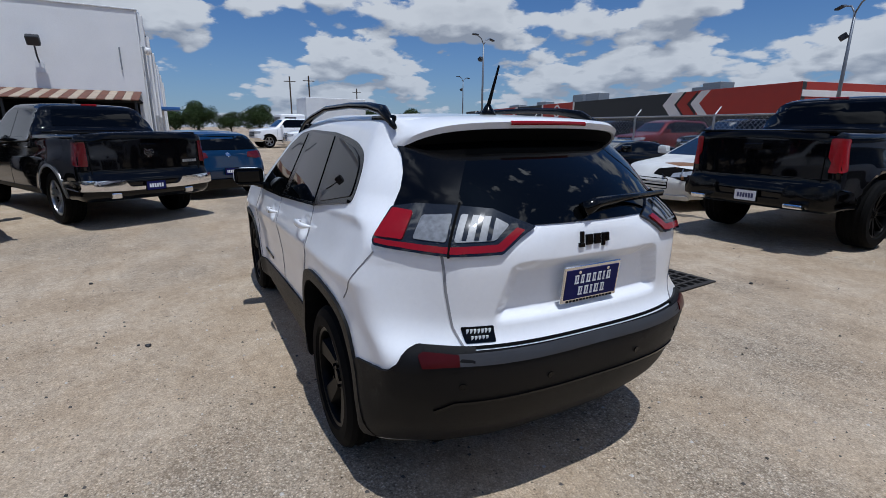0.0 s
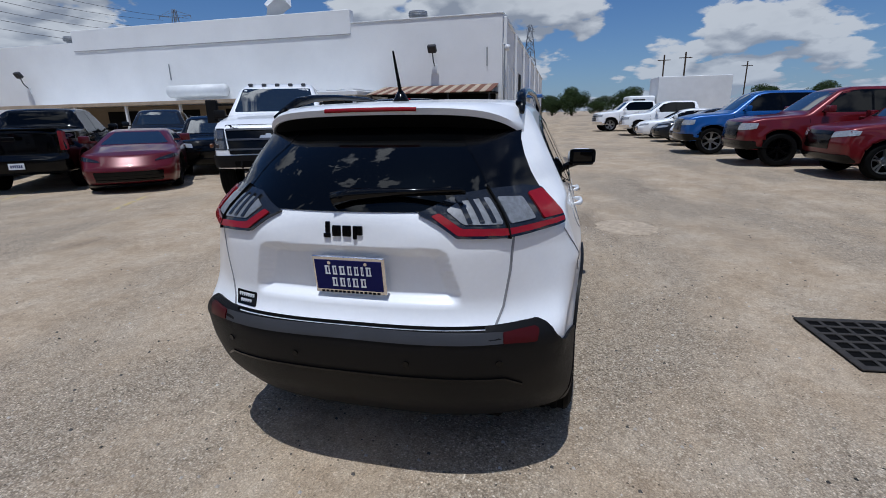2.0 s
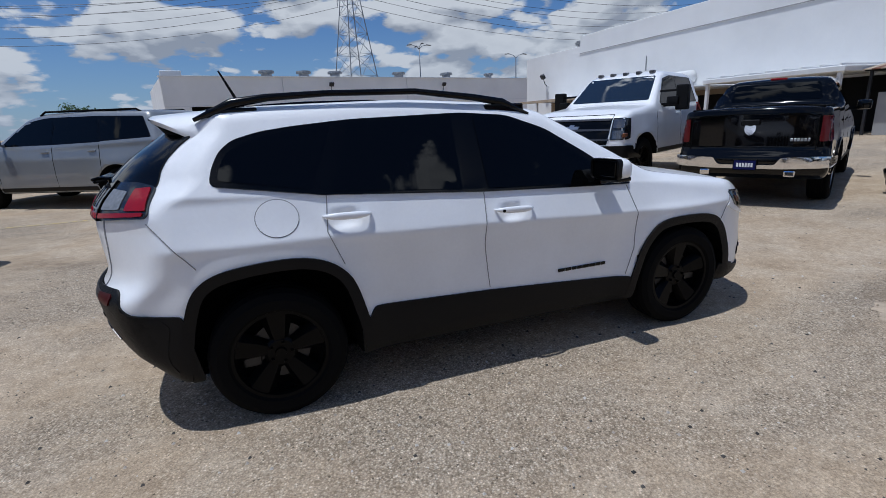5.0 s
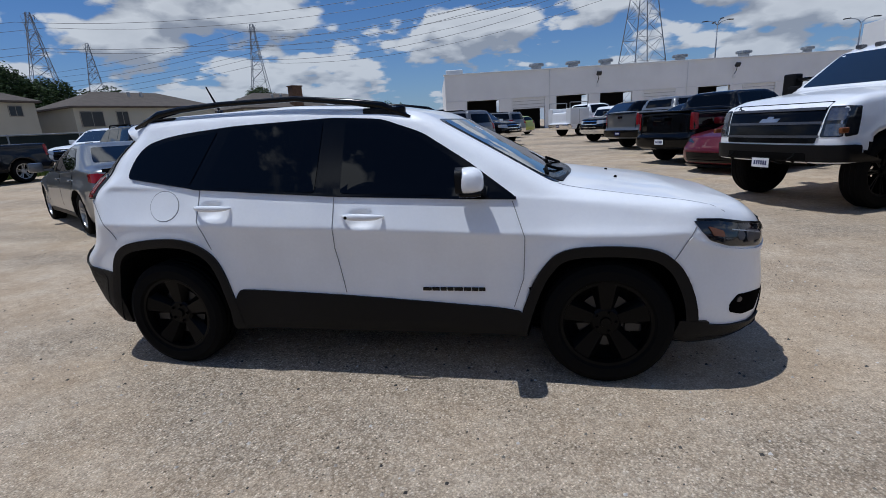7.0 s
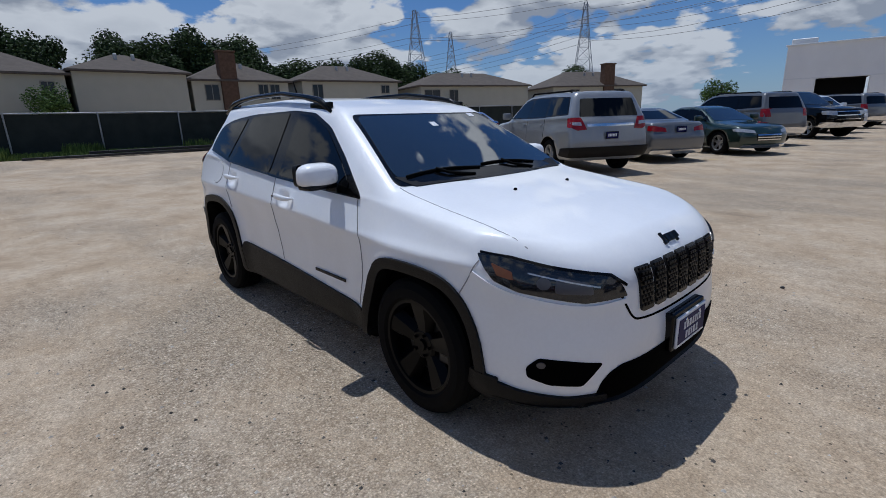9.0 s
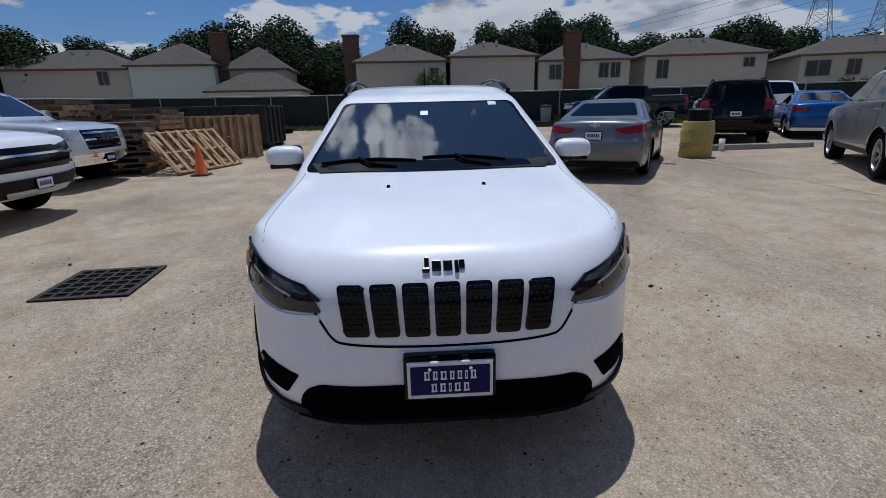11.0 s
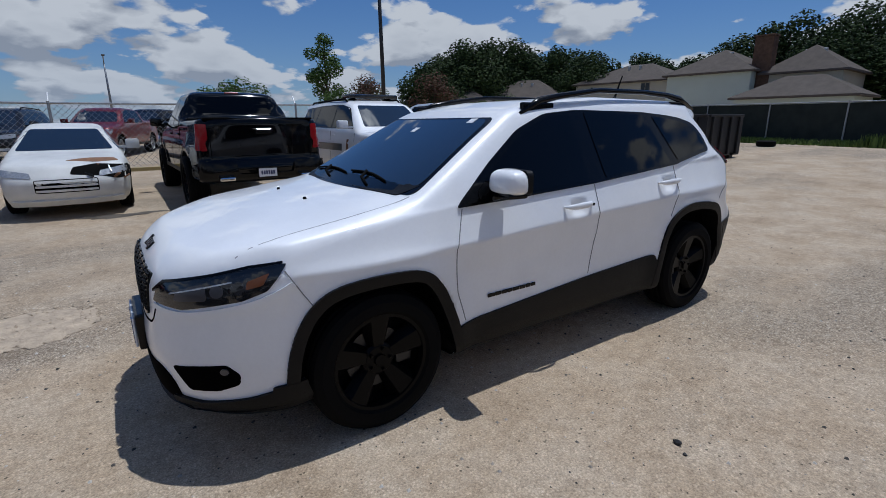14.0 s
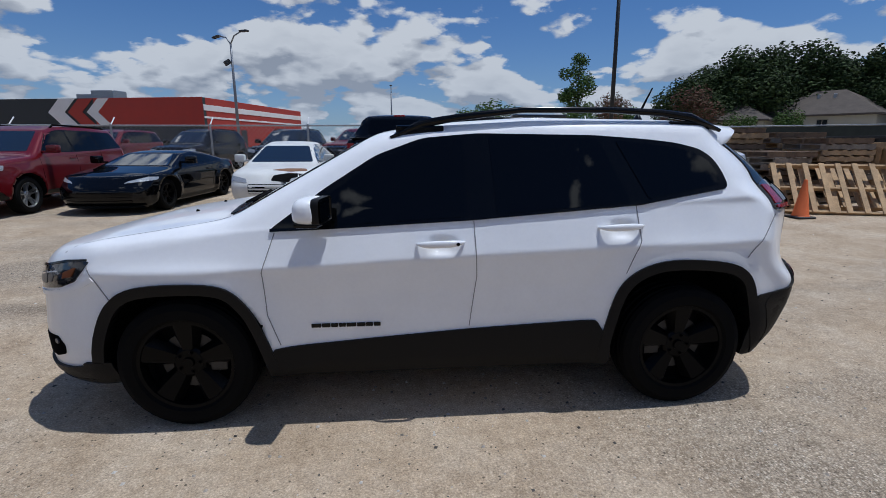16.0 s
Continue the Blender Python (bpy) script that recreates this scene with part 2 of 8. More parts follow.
class Shape:
    """A vehicle body as the space inside a top line, a front and a rear line and a side section."""

    def __init__(self, s):
        self.s = s
        soft = s.get("soft", 0.04)
        self.T, self.R, self.F = Curve(s["top"], soft), Curve(s["rear"], 0.025), Curve(s["front"], 0.03)
        self.belt, self.plan, self.side = Curve(s["belt"], 0.1), Curve(s["plan"], 0.12), Curve(s["side"], 0.010)
        self.slope = np.gradient(self.T.y, self.T.x)
        self.crease = Curve(s["crease"], 0.15) if "crease" in s else None

    def arches(self):
        return list(zip(self.s["axles"], self.s.get("arch_each", (self.s["arch"],) * 2)))

    def arch_dist(self, x, z, wx, ar):
        """Distance from an axle, measured so that the opening's edge lies at ar everywhere."""
        a, b = ar if isinstance(ar, tuple) else (ar, ar)
        n = self.s.get("arch_pow", 2.0)
        return (np.abs((x - wx) / a) ** n + np.abs((z - self.s["wheel"]) / b) ** n) ** (1 / n) * a, a

    def half_width(self, x, z):
        s = self.s
        z0, over = z, z - self.belt(x)
        lean = s["tumble"] * np.where(over > 0, over, 0)
        if self.crease:
            z = z - (self.crease(x) - 0.935) * np.clip((z - 0.5) / 0.4, 0, 1)
        y = s["half"] * self.plan(x) - self.side(z) - lean
        for cx, cz in s.get("cups", ()):
            y = y - 0.022 * np.exp(-(((x - cx + 0.01) / 0.062) ** 4) - ((z0 - cz) / 0.042) ** 4)
        for wx, ar in self.arches():
            d, ar = self.arch_dist(x, z0, wx, ar)
            y = y + s.get("flare", 0.02) * np.exp(-(((d - ar) / 0.10) ** 2)) * (z0 > 0.2)
        return y

    def field(self, p):
        s, (x, y, z) = self.s, p.T
        a = np.abs(y)
        sl = np.interp(x, self.T.x, self.slope)
        top = (z - self.T(x) + s["crown"] * (a / s["half"]) ** 2.4) / np.sqrt(1 + sl * sl)
        side = a - self.half_width(x, z)
        back = self.R(z) + s["bow_r"] * (a / s["half"]) ** s.get("pow_r", 2.6) - x
        front = x - self.F(z) + s["bow_f"] * (a / s["half"]) ** s.get("pow_f", 2.6)
        if "bow_r_up" in s:
            k = np.clip((z - 1.10) / 0.20, 0, 1)
            w = np.clip((z - 0.70) / 0.35, 0, 1)
            back = back + s["bow_r_up"] * k * k * (3 - 2 * k) * (a / s["half"]) ** 2.0 + 0.45 * w * (np.sqrt((a - 0.58) ** 2 + 0.0009) + a - 0.58) / 2
        if "dent" in s:
            back = back + s["dent"](a, z)
        low = s["low"] - z
        f = smax(top, side, s.get("k_top", 0.10))
        ends = np.maximum(back, front)
        f = smax(f, ends, s.get("k_end", 0.10))
        return smax(f, low, 0.06)

    def build(self, nx, ny, nz, arches=True):
        s = self.s
        x0, x1 = self.R.y.min() - 0.1, self.F.y.max() + 0.1
        z0, z1 = s["low"] - 0.08, self.T.y.max() + 0.1
        yy = s["half"] + 0.15
        gx, gy, gz = np.linspace(x0, x1, nx + 1), np.linspace(-yy, yy, ny + 1), np.linspace(z0, z1, nz + 1)
        verts, faces, at = [], [], {}

        def vid(i, j, k):
            key = (i, j, k)
            if key not in at:
                at[key] = len(verts)
                verts.append((gx[i], gy[j], gz[k]))
            return at[key]

        for i in range(nx):
            for k in range(nz):
                faces.append((vid(i, 0, k), vid(i + 1, 0, k), vid(i + 1, 0, k + 1), vid(i, 0, k + 1)))
                faces.append((vid(i, ny, k + 1), vid(i + 1, ny, k + 1), vid(i + 1, ny, k), vid(i, ny, k)))
            for j in range(ny):
                faces.append((vid(i, j, nz), vid(i + 1, j, nz), vid(i + 1, j + 1, nz), vid(i, j + 1, nz)))
                faces.append((vid(i, j + 1, 0), vid(i + 1, j + 1, 0), vid(i + 1, j, 0), vid(i, j, 0)))
        for j in range(ny):
            for k in range(nz):
                faces.append((vid(nx, j, k), vid(nx, j + 1, k), vid(nx, j + 1, k + 1), vid(nx, j, k + 1)))
                faces.append((vid(0, j, k + 1), vid(0, j + 1, k + 1), vid(0, j + 1, k), vid(0, j, k)))
        p = np.array(verts)
        sidev = np.abs(np.abs(p[:, 1]) - yy) < 1e-6
        if arches:
            cell = (x1 - x0) / nx
            for wx, ar in self.arches():
                dx, dz = p[:, 0] - wx, p[:, 2] - s["wheel"]
                d, ar = self.arch_dist(p[:, 0], p[:, 2], wx, ar)
                near = sidev & (np.abs(d - ar) < 0.52 * cell) & (p[:, 2] > s["low"] - 0.05)
                k = np.where(near, ar / np.maximum(d, 1e-6), 1.0)
                p[:, 0], p[:, 2] = wx + dx * k, s["wheel"] + dz * k
        cx0, cx1, cz0, cz1 = s["core"]
        c = np.stack([p[:, 0].clip(cx0, cx1), np.zeros(len(p)), p[:, 2].clip(cz0, cz1)], 1)
        d = p - c
        ts = np.linspace(0.02, 1.02, 60)
        lo, hi = np.zeros(len(p)), np.full(len(p), 1.02)
        for t0, t1 in zip(ts, ts[1:]):
            a, b = self.field(c + t0 * d), self.field(c + t1 * d)
            cross = (a <= 0) & (b > 0)
            lo, hi = np.where(cross, t0, lo), np.where(cross, t1, hi)
        for _ in range(14):
            m = (lo + hi) / 2
            inside = self.field(c + m[:, None] * d) <= 0
            lo, hi = np.where(inside, m, lo), np.where(inside, hi, m)
        q = c + ((lo + hi) / 2)[:, None] * d
        well, rim = np.zeros(len(p), bool), np.zeros(len(p), bool)
        full = q.copy()
        if arches:
            for wx, ar in self.arches():
                far, ar = self.arch_dist(p[:, 0], p[:, 2], wx, ar)
                well |= sidev & (far < ar - 0.004) & (np.abs(d[:, 0]) < 1e-6)
                rim |= sidev & (far < ar + s.get("arch_edge", 0.0))
            q[well, 1] = np.sign(q[well, 1]) * (s["half"] - 0.36)
        idx = [1 if any(well[v] for v in f) or all(rim[v] for v in f) else 0 for f in faces]
        self.bvh = BVHTree.FromPolygons([tuple(v) for v in full], faces)
        return q, faces, idx


def diagonal(fx, fy, u, v):
    """Looks at a corner at 45 degrees; u runs from the end (minus) to the flank (plus)."""
    d = Vector((-fx, -fy, 0)) / math.sqrt(2)
    # across: u = (|y| - fx * x) / sqrt 2
    a = Vector((-fx, fy, 0)) / math.sqrt(2)
    return a * u - d * 6 + Vector((0, 0, v)), d


VIEWS = {
    "left": lambda u, v: (Vector((u, 3, v)), Vector((0, -1, 0))),
    "right": lambda u, v: (Vector((u, -3, v)), Vector((0, 1, 0))),
    "rear": lambda u, v: (Vector((-6, u, v)), Vector((1, 0, 0))),
    "front": lambda u, v: (Vector((6, u, v)), Vector((-1, 0, 0))),
    "rear_left": lambda u, v: diagonal(-1, 1, u, v),
    "rear_right": lambda u, v: diagonal(-1, -1, u, v),
    "front_left": lambda u, v: diagonal(1, 1, u, v),
    "front_right": lambda u, v: diagonal(1, -1, u, v),
    "top": lambda u, v: (Vector((u, v, 6)), Vector((0, 0, -1))),
}


def clean_loop(pts, rounding=0.0, seg=4):
    """Corner-rounded outline."""
    if not rounding:
        return pts
    out, n = [], len(pts)
    for i in range(n):
        a, b, c = (Vector(pts[(i + k) % n]) for k in (-1, 0, 1))
        r = min(rounding, (a - b).length * 0.45, (c - b).length * 0.45)
        p, q = b + (a - b).normalized() * r, b + (c - b).normalized() * r
        for k in range(seg + 1):
            t = k / seg
            out.append(tuple(p * (1 - t) ** 2 + b * 2 * t * (1 - t) + q * t * t))
    return out


def panel_bm(shape, view, pts, off=0.004, step=0.05, rounding=0.0, skirt=0.012, relief=None):
    """A sheet with the given outline (seen along the view), laid on the body and lifted off it; its rim turns down to the body."""
    pts = clean_loop(pts, rounding)
    bm = bmesh.new()
    vs = [bm.verts.new((p[0], p[1], 0)) for p in pts]
    face = bm.faces.new(vs)
    if face.normal.z < 0 or face.calc_area() < 0:
        bmesh.ops.reverse_faces(bm, faces=[face])
    bmesh.ops.triangulate(bm, faces=bm.faces)
    for ax in (0, 1):
        vals = [p[ax] for p in pts]
        n = int((max(vals) - min(vals)) / step)
        for i in range(1, n + 1):
            co = [0, 0, 0]
            no = [0, 0, 0]
            co[ax], no[ax] = min(vals) + (max(vals) - min(vals)) * i / (n + 1), 1
            bmesh.ops.bisect_plane(bm, geom=bm.verts[:] + bm.edges[:] + bm.faces[:], plane_co=co, plane_no=no)
    bmesh.ops.remove_doubles(bm, verts=bm.verts, dist=1e-5)
    normals = {}
    for v in bm.verts:
        u, w = v.co.x, v.co.y
        o, d = VIEWS[view](u, w)
        hit = shape.bvh.ray_cast(o, d)
        if hit[0] is None:
            near = shape.bvh.find_nearest(o + d * (3 if view in ("left", "right") else 4))
            hit = (near[0], near[1])
        n = hit[1] if hit[1].dot(d) < 0 else -hit[1]
        normals[v] = n
        lift = off + (relief(u, w) if relief else 0)
        v.co = hit[0] + n * lift
    if skirt:
        rim = [e for e in bm.edges if len(e.link_faces) == 1]
        r = bmesh.ops.extrude_edge_only(bm, edges=rim)
        new_v = [g for g in r["geom"] if isinstance(g, bmesh.types.BMVert)]
        for v in new_v:
            src = min((e.other_vert(v) for e in v.link_edges if e.other_vert(v) in normals), key=lambda w: (w.co - v.co).length)
            v.co = v.co - normals[src] * (off + skirt)
    bmesh.ops.recalc_face_normals(bm, faces=bm.faces)
    if bm.faces:
        d = VIEWS[view](0, 0)[1]
        tot = sum((f.normal * f.calc_area() for f in bm.faces), Vector())
        if tot.dot(d) > 0:
            bmesh.ops.reverse_faces(bm, faces=bm.faces)
    return bm


def strip_pts(line, width):
    """Outline of a band of the given width along a line."""
    up, dn = [], []
    for i, p in enumerate(line):
        a, b = Vector(line[max(i - 1, 0)]), Vector(line[min(i + 1, len(line) - 1)])
        d = (b - a).normalized()
        n = Vector((-d.y, d.x)) * width / 2
        up.append(tuple(Vector(p) + n)), dn.append(tuple(Vector(p) - n))
    return up + dn[::-1]


def smooth_line(pts, n=6):
    """A smooth line through a few points."""
    out = []
    P = [Vector(p) for p in pts]
    for i in range(len(P) - 1):
        a, b, c, d = P[max(i - 1, 0)], P[i], P[i + 1], P[min(i + 2, len(P) - 1)]
        for k in range(n):
            t = k / n
            out.append(tuple(0.5 * (2 * b + (c - a) * t + (2 * a - 5 * b + 4 * c - d) * t * t + (3 * b - a - 3 * c + d) * t ** 3)))
    return out + [tuple(P[-1])]

# ---- ground ----
def ground_z(x, y):
    """The lot drains to a shallow low point beside the white car and rises gently all round."""
    r = np.hypot(x, y)
    c, sn = x / np.maximum(r, 1e-6), y / np.maximum(r, 1e-6)
    return (0.0135 - 0.0095 * c - 0.002 * sn) * (np.sqrt(np.minimum(r, 50.0) ** 2 + 36) - 6)


def ground_material():
    """Old exposed-aggregate concrete: pale and dark pebbles in patches, tan dust between, stains and pits."""
    mat, nt, b = nodes_of("worn_concrete_aggregate")
    tc = nt.nodes.new("ShaderNodeTexCoord")
    v = tc.outputs["Object"]
    mp = nt.nodes.new("ShaderNodeMapping")
    mp.inputs["Scale"].default_value, mp.inputs["Rotation"].default_value = (0.45, 1.0, 1.0), (0, 0, 0.5)
    nt.links.new(v, mp.inputs["Vector"])
    drift = mp.outputs[0]
    patch = noise_node(nt, 0.42, 7, 0.62, drift)
    dirt = noise_node(nt, 1.5, 8, 0.68, v)
    grit = noise_node(nt, 95, 3, 0.75, v)
    mott = noise_node(nt, 14, 5, 0.7, v)

    def pebbles(scale):
        vor = nt.nodes.new("ShaderNodeTexVoronoi")
        vor.inputs["Scale"].default_value = scale
        nt.links.new(v, vor.inputs["Vector"])
        return vor

    va, vb = pebbles(92), pebbles(55)
    tan = ramp_node(nt, dirt, [(0.28, (0.31, 0.24, 0.17)), (0.46, (0.43, 0.352, 0.268)), (0.60, (0.49, 0.42, 0.34)), (0.75, (0.56, 0.50, 0.43))])
    stone = ramp_node(nt, va.outputs["Color"], [(0.0, (0.075, 0.066, 0.055)), (0.18, (0.26, 0.22, 0.18)), (0.5, (0.435, 0.38, 0.315)), (0.8, (0.56, 0.51, 0.445)), (1.0, (0.80, 0.77, 0.71))])
    edge = nt.nodes.new("ShaderNodeMapRange")
    edge.inputs["From Min"].default_value, edge.inputs["From Max"].default_value = 0.0, 0.55
    edge.inputs["To Min"].default_value, edge.inputs["To Max"].default_value = 1.30, 0.55
    nt.links.new(va.outputs["Distance"], edge.inputs["Value"])
    stone = mix_node(nt, 1.0, stone, edge.outputs[0], "MULTIPLY")

    def step(src, a, c, lo, hi):
        m = nt.nodes.new("ShaderNodeMapRange")
        m.interpolation_type = "SMOOTHSTEP"
        for key, val in (("From Min", a), ("From Max", c), ("To Min", lo), ("To Max", hi)):
            m.inputs[key].default_value = val
        nt.links.new(src, m.inputs["Value"])
        return m.outputs[0]

    col = mix_node(nt, step(patch, 0.44, 0.64, 0.24, 0.90), tan, stone)
    # scattered dark and pale single stones
    odd = ramp_node(nt, vb.outputs["Color"], [(0.0, (0.25, 0.25, 0.25)), (0.10, (0.35, 0.35, 0.35)), (0.13, (1, 1, 1)), (0.93, (1, 1, 1)), (0.96, (1.5, 1.5, 1.5))])
    core = step(vb.outputs["Distance"], 0.28, 0.42, 1.0, 0.0)
    col = mix_node(nt, core, col, mix_node(nt, 1.0, col, odd, "MULTIPLY"))
    # fine grain, mottling, old stains
    col = mix_node(nt, 0.85, col, ramp_node(nt, grit, [(0.30, (0.58, 0.57, 0.55)), (0.5, (1.06, 1.05, 1.03)), (0.70, (1.55, 1.53, 1.49))]), "MULTIPLY")
    col = mix_node(nt, 0.7, col, ramp_node(nt, mott, [(0.3, (0.72, 0.71, 0.70)), (0.55, (1.02, 1.02, 1.02)), (0.75, (1.2, 1.19, 1.17))]), "MULTIPLY")
    stain = noise_node(nt, 0.75, 4, 0.55, drift)
    col = mix_node(nt, step(stain, 0.60, 0.72, 0.0, 0.55), col, mix_node(nt, 1.0, col, (0.55, 0.53, 0.52), "MULTIPLY"))
    col = mix_node(nt, 1.0, col, (1.0, 0.945, 0.86), "MULTIPLY")
    nt.links.new(col, b.inputs["Base Color"])
    b.inputs["Roughness"].default_value = 0.9
    b.inputs["Specular IOR Level"].default_value = 0.2
    bump_node(nt, b, grit, 0.006, 0.9)
    return mat


concrete = ground_material()


def build_ground():
    rs = np.concatenate([[0.0], np.geomspace(0.6, 60, 46), np.geomspace(75, 2500, 14)])
    n = 96
    verts = [(0, 0, 0)]
    for r in rs[1:]:
        for k in range(n):
            a = 2 * math.pi * k / n
            x, y = r * math.cos(a), r * math.sin(a)
            verts.append((x, y, float(ground_z(x, y))))
    faces = [(0, 1 + k, 1 + (k + 1) % n) for k in range(n)]
    for i in range(len(rs) - 2):
        for k in range(n):
            a, b2 = 1 + i * n + k, 1 + i * n + (k + 1) % n
            faces.append((a, a + n, b2 + n, b2))
    return tagged(mesh_object("ground", verts, faces, concrete, smooth=True), "worn tan concrete parking lot with exposed pale aggregate", "ground", kind="structure")


build_ground()

# ---- vehicles ----
WHEELS = {}


def wheel_meshes(radius, width, rim, spokes, material, twin=False, broad=False):
    """Tyre, barrel and spoked rim turned round the y axis, outer face towards +y."""
    key = (radius, width, rim, spokes, material.name, twin, broad)
    if key in WHEELS:
        return WHEELS[key]
    h = width / 2
    tyre = [(rim, -h * 0.8), (rim + 0.02, -h), (radius - 0.045, -h * 1.02), (radius - 0.012, -h * 0.86)]
    for g in (-0.5, 0.0, 0.5):
        tyre += [(radius, h * (g - 0.16)), (radius - 0.008, h * (g - 0.1)), (radius - 0.008, h * (g + 0.1)), (radius, h * (g + 0.16))]
    tyre += [(radius - 0.012, h * 0.86), (radius - 0.045, h * 1.02), (rim + 0.02, h), (rim, h * 0.8)]
    out = []

    def keep(bm, mt, ang=35):
        for f in bm.faces:
            f.smooth = True
        for e in bm.edges:
            if len(e.link_faces) == 2 and e.calc_face_angle(0) > radians(ang):
                e.smooth = False
        me = bpy.data.meshes.new("wheel")
        bm.to_mesh(me)
        bm.free()
        me.materials.append(mt)
        out.append(me)

    keep(lathe_bm([(rim * 0.35, -h * 0.5), (rim * 0.97, -h * 0.6), (rim * 0.97, h * 0.3), (rim * 0.9, -h * 0.1), (rim * 0.3, -h * 0.1)], 28), well_black)
    keep(lathe_bm(tyre, 40), rubber, 30)
    bm = lathe_bm([(rim * 0.93, h * 0.35), (rim * 1.01, h * 0.72), (rim * 1.03, h * 0.88), (rim * 0.96, h * 0.86), (rim * 0.92, h * 0.6)], 40)
    lathe_bm([(0.001, h * 0.55), (0.07, h * 0.55), (0.085, h * 0.45), (0.085, 0.0), (0.001, 0.0)], 20, bm=bm)
    lathe_bm([(0.001, h * 0.66), (0.028, h * 0.66), (0.032, h * 0.52), (0.001, h * 0.52)], 12, bm=bm)
    for k in range(spokes):
        for side in ((-1, 1) if twin else (0,)):
            a = 2 * math.pi * k / spokes + math.pi / 2
            w0, w1 = (0.018, 0.02) if twin else (0.040, 0.088) if broad else (0.035, 0.028 + 0.10 / spokes)
            m = Matrix.Rotation(-a + side * (0.17 if spokes < 6 else 0.1), 4, "Y")
            ring = []
            for r, hw, y in ((0.05, w0, 0.50), (rim * 0.55, (w0 + w1) / 2, 0.62), (rim * 0.96, w1, 0.80)):
                for dz, dy in ((-hw, -0.35), (-hw * 0.55, 0.0), (hw * 0.55, 0.0), (hw, -0.35)):
                    ring.append(bm.verts.new(m @ Vector((r, h * (y + dy), dz))))
            for i in range(2):
                for j in range(3):
                    a0, b0 = ring[i * 4 + j], ring[i * 4 + j + 1]
                    a1, b1 = ring[i * 4 + 4 + j], ring[i * 4 + 5 + j]
                    bm.faces.new((a0, b0, b1, a1))
    for k in range(5):
        a = 2 * math.pi * (k + 0.5) / 5
        m = Matrix.Rotation(a, 4, "Y") @ Matrix.Translation((0.056, h * 0.56, 0))
        r = bmesh.ops.create_cone(bm, cap_ends=True, segments=6, radius1=0.010, radius2=0.008, depth=0.03)
        bmesh.ops.transform(bm, verts=r["verts"], matrix=m @ Matrix.Rotation(radians(-90), 4, "X"))
    bmesh.ops.recalc_face_normals(bm, faces=bm.faces)
    keep(bm, material, 30)
    WHEELS[key] = out
    return out


def add_wheels(car, s, rim_mat, spokes=5, rim=None, twin=False, broad=False):
    r = s["wheel"]
    barrel, tyre, face = wheel_meshes(r, s.get("tyre", 0.23), rim or r * 0.66, spokes, rim_mat, twin, broad)
    for wx in s["axles"]:
        for side in (1, -1):
            w = new("wheel", barrel)
            w.parent = car
            w.matrix_local = pose(wx, side * (s["half"] - s.get("tyre", 0.23) / 2 + s.get("track", -0.02)), r, 0, 0, 0 if side > 0 else 180)
            if broad:
                disc = part("brake_disc", lathe_bm([(0.07, 0.0), (0.155, 0.0), (0.155, 0.02), (0.07, 0.02)], 28), galvanised_dark, w)
                part("brake_caliper", box_bm(-0.19 if wx > 0 else 0.10, -0.10 if wx > 0 else 0.19, -0.02, 0.045, -0.06, 0.06, 0.012, 2), galvanised_dark, w)
            for n, me in (("tyre", tyre), ("rim", face)):
                o = new(n, me)
                o.parent = w
    return car


def pane(name, car, shape, view, pts, mat, off=0.003, step=0.06, rounding=0.0, label="", skirt=0.010, relief=None):
    return part(name, panel_bm(shape, view, pts, off, step, rounding, skirt, relief), mat, car, label, smooth=True, angle=40)


def mirror_pts(pts):
    return [(-u, v) for u, v in pts][::-1]


def plate(car, x, y, z, tilt, facing, face_mat, frame_mat, lines, width=0.305, height=0.155, name="license_plate"):
    """A number plate with bars for its writing; facing +1 looks forward, -1 backward."""
    bm = box_bm(-0.006, 0.006, -width / 2, width / 2, -height / 2, height / 2, 0.004)
    p = part(name, bm, frame_mat, car)
    p.matrix_local = pose(x, y, z, 0, tilt, 0 if facing > 0 else 180)
    f = part("plate_face", box_bm(0.004, 0.0085, -width / 2 + 0.012, width / 2 - 0.012, -height / 2 + 0.012, height / 2 - 0.012), face_mat, p)
    for (v, hh, w, n) in lines:
        for k in range(n):
            c = (k - (n - 1) / 2) * (w / n)
            part("plate_bar", box_bm(0.0075, 0.0105, c - 0.36 * w / n, c + 0.36 * w / n, v - hh / 2, v + hh / 2), plate_bars if face_mat is not plate_blue else plate_white, p)
    return p


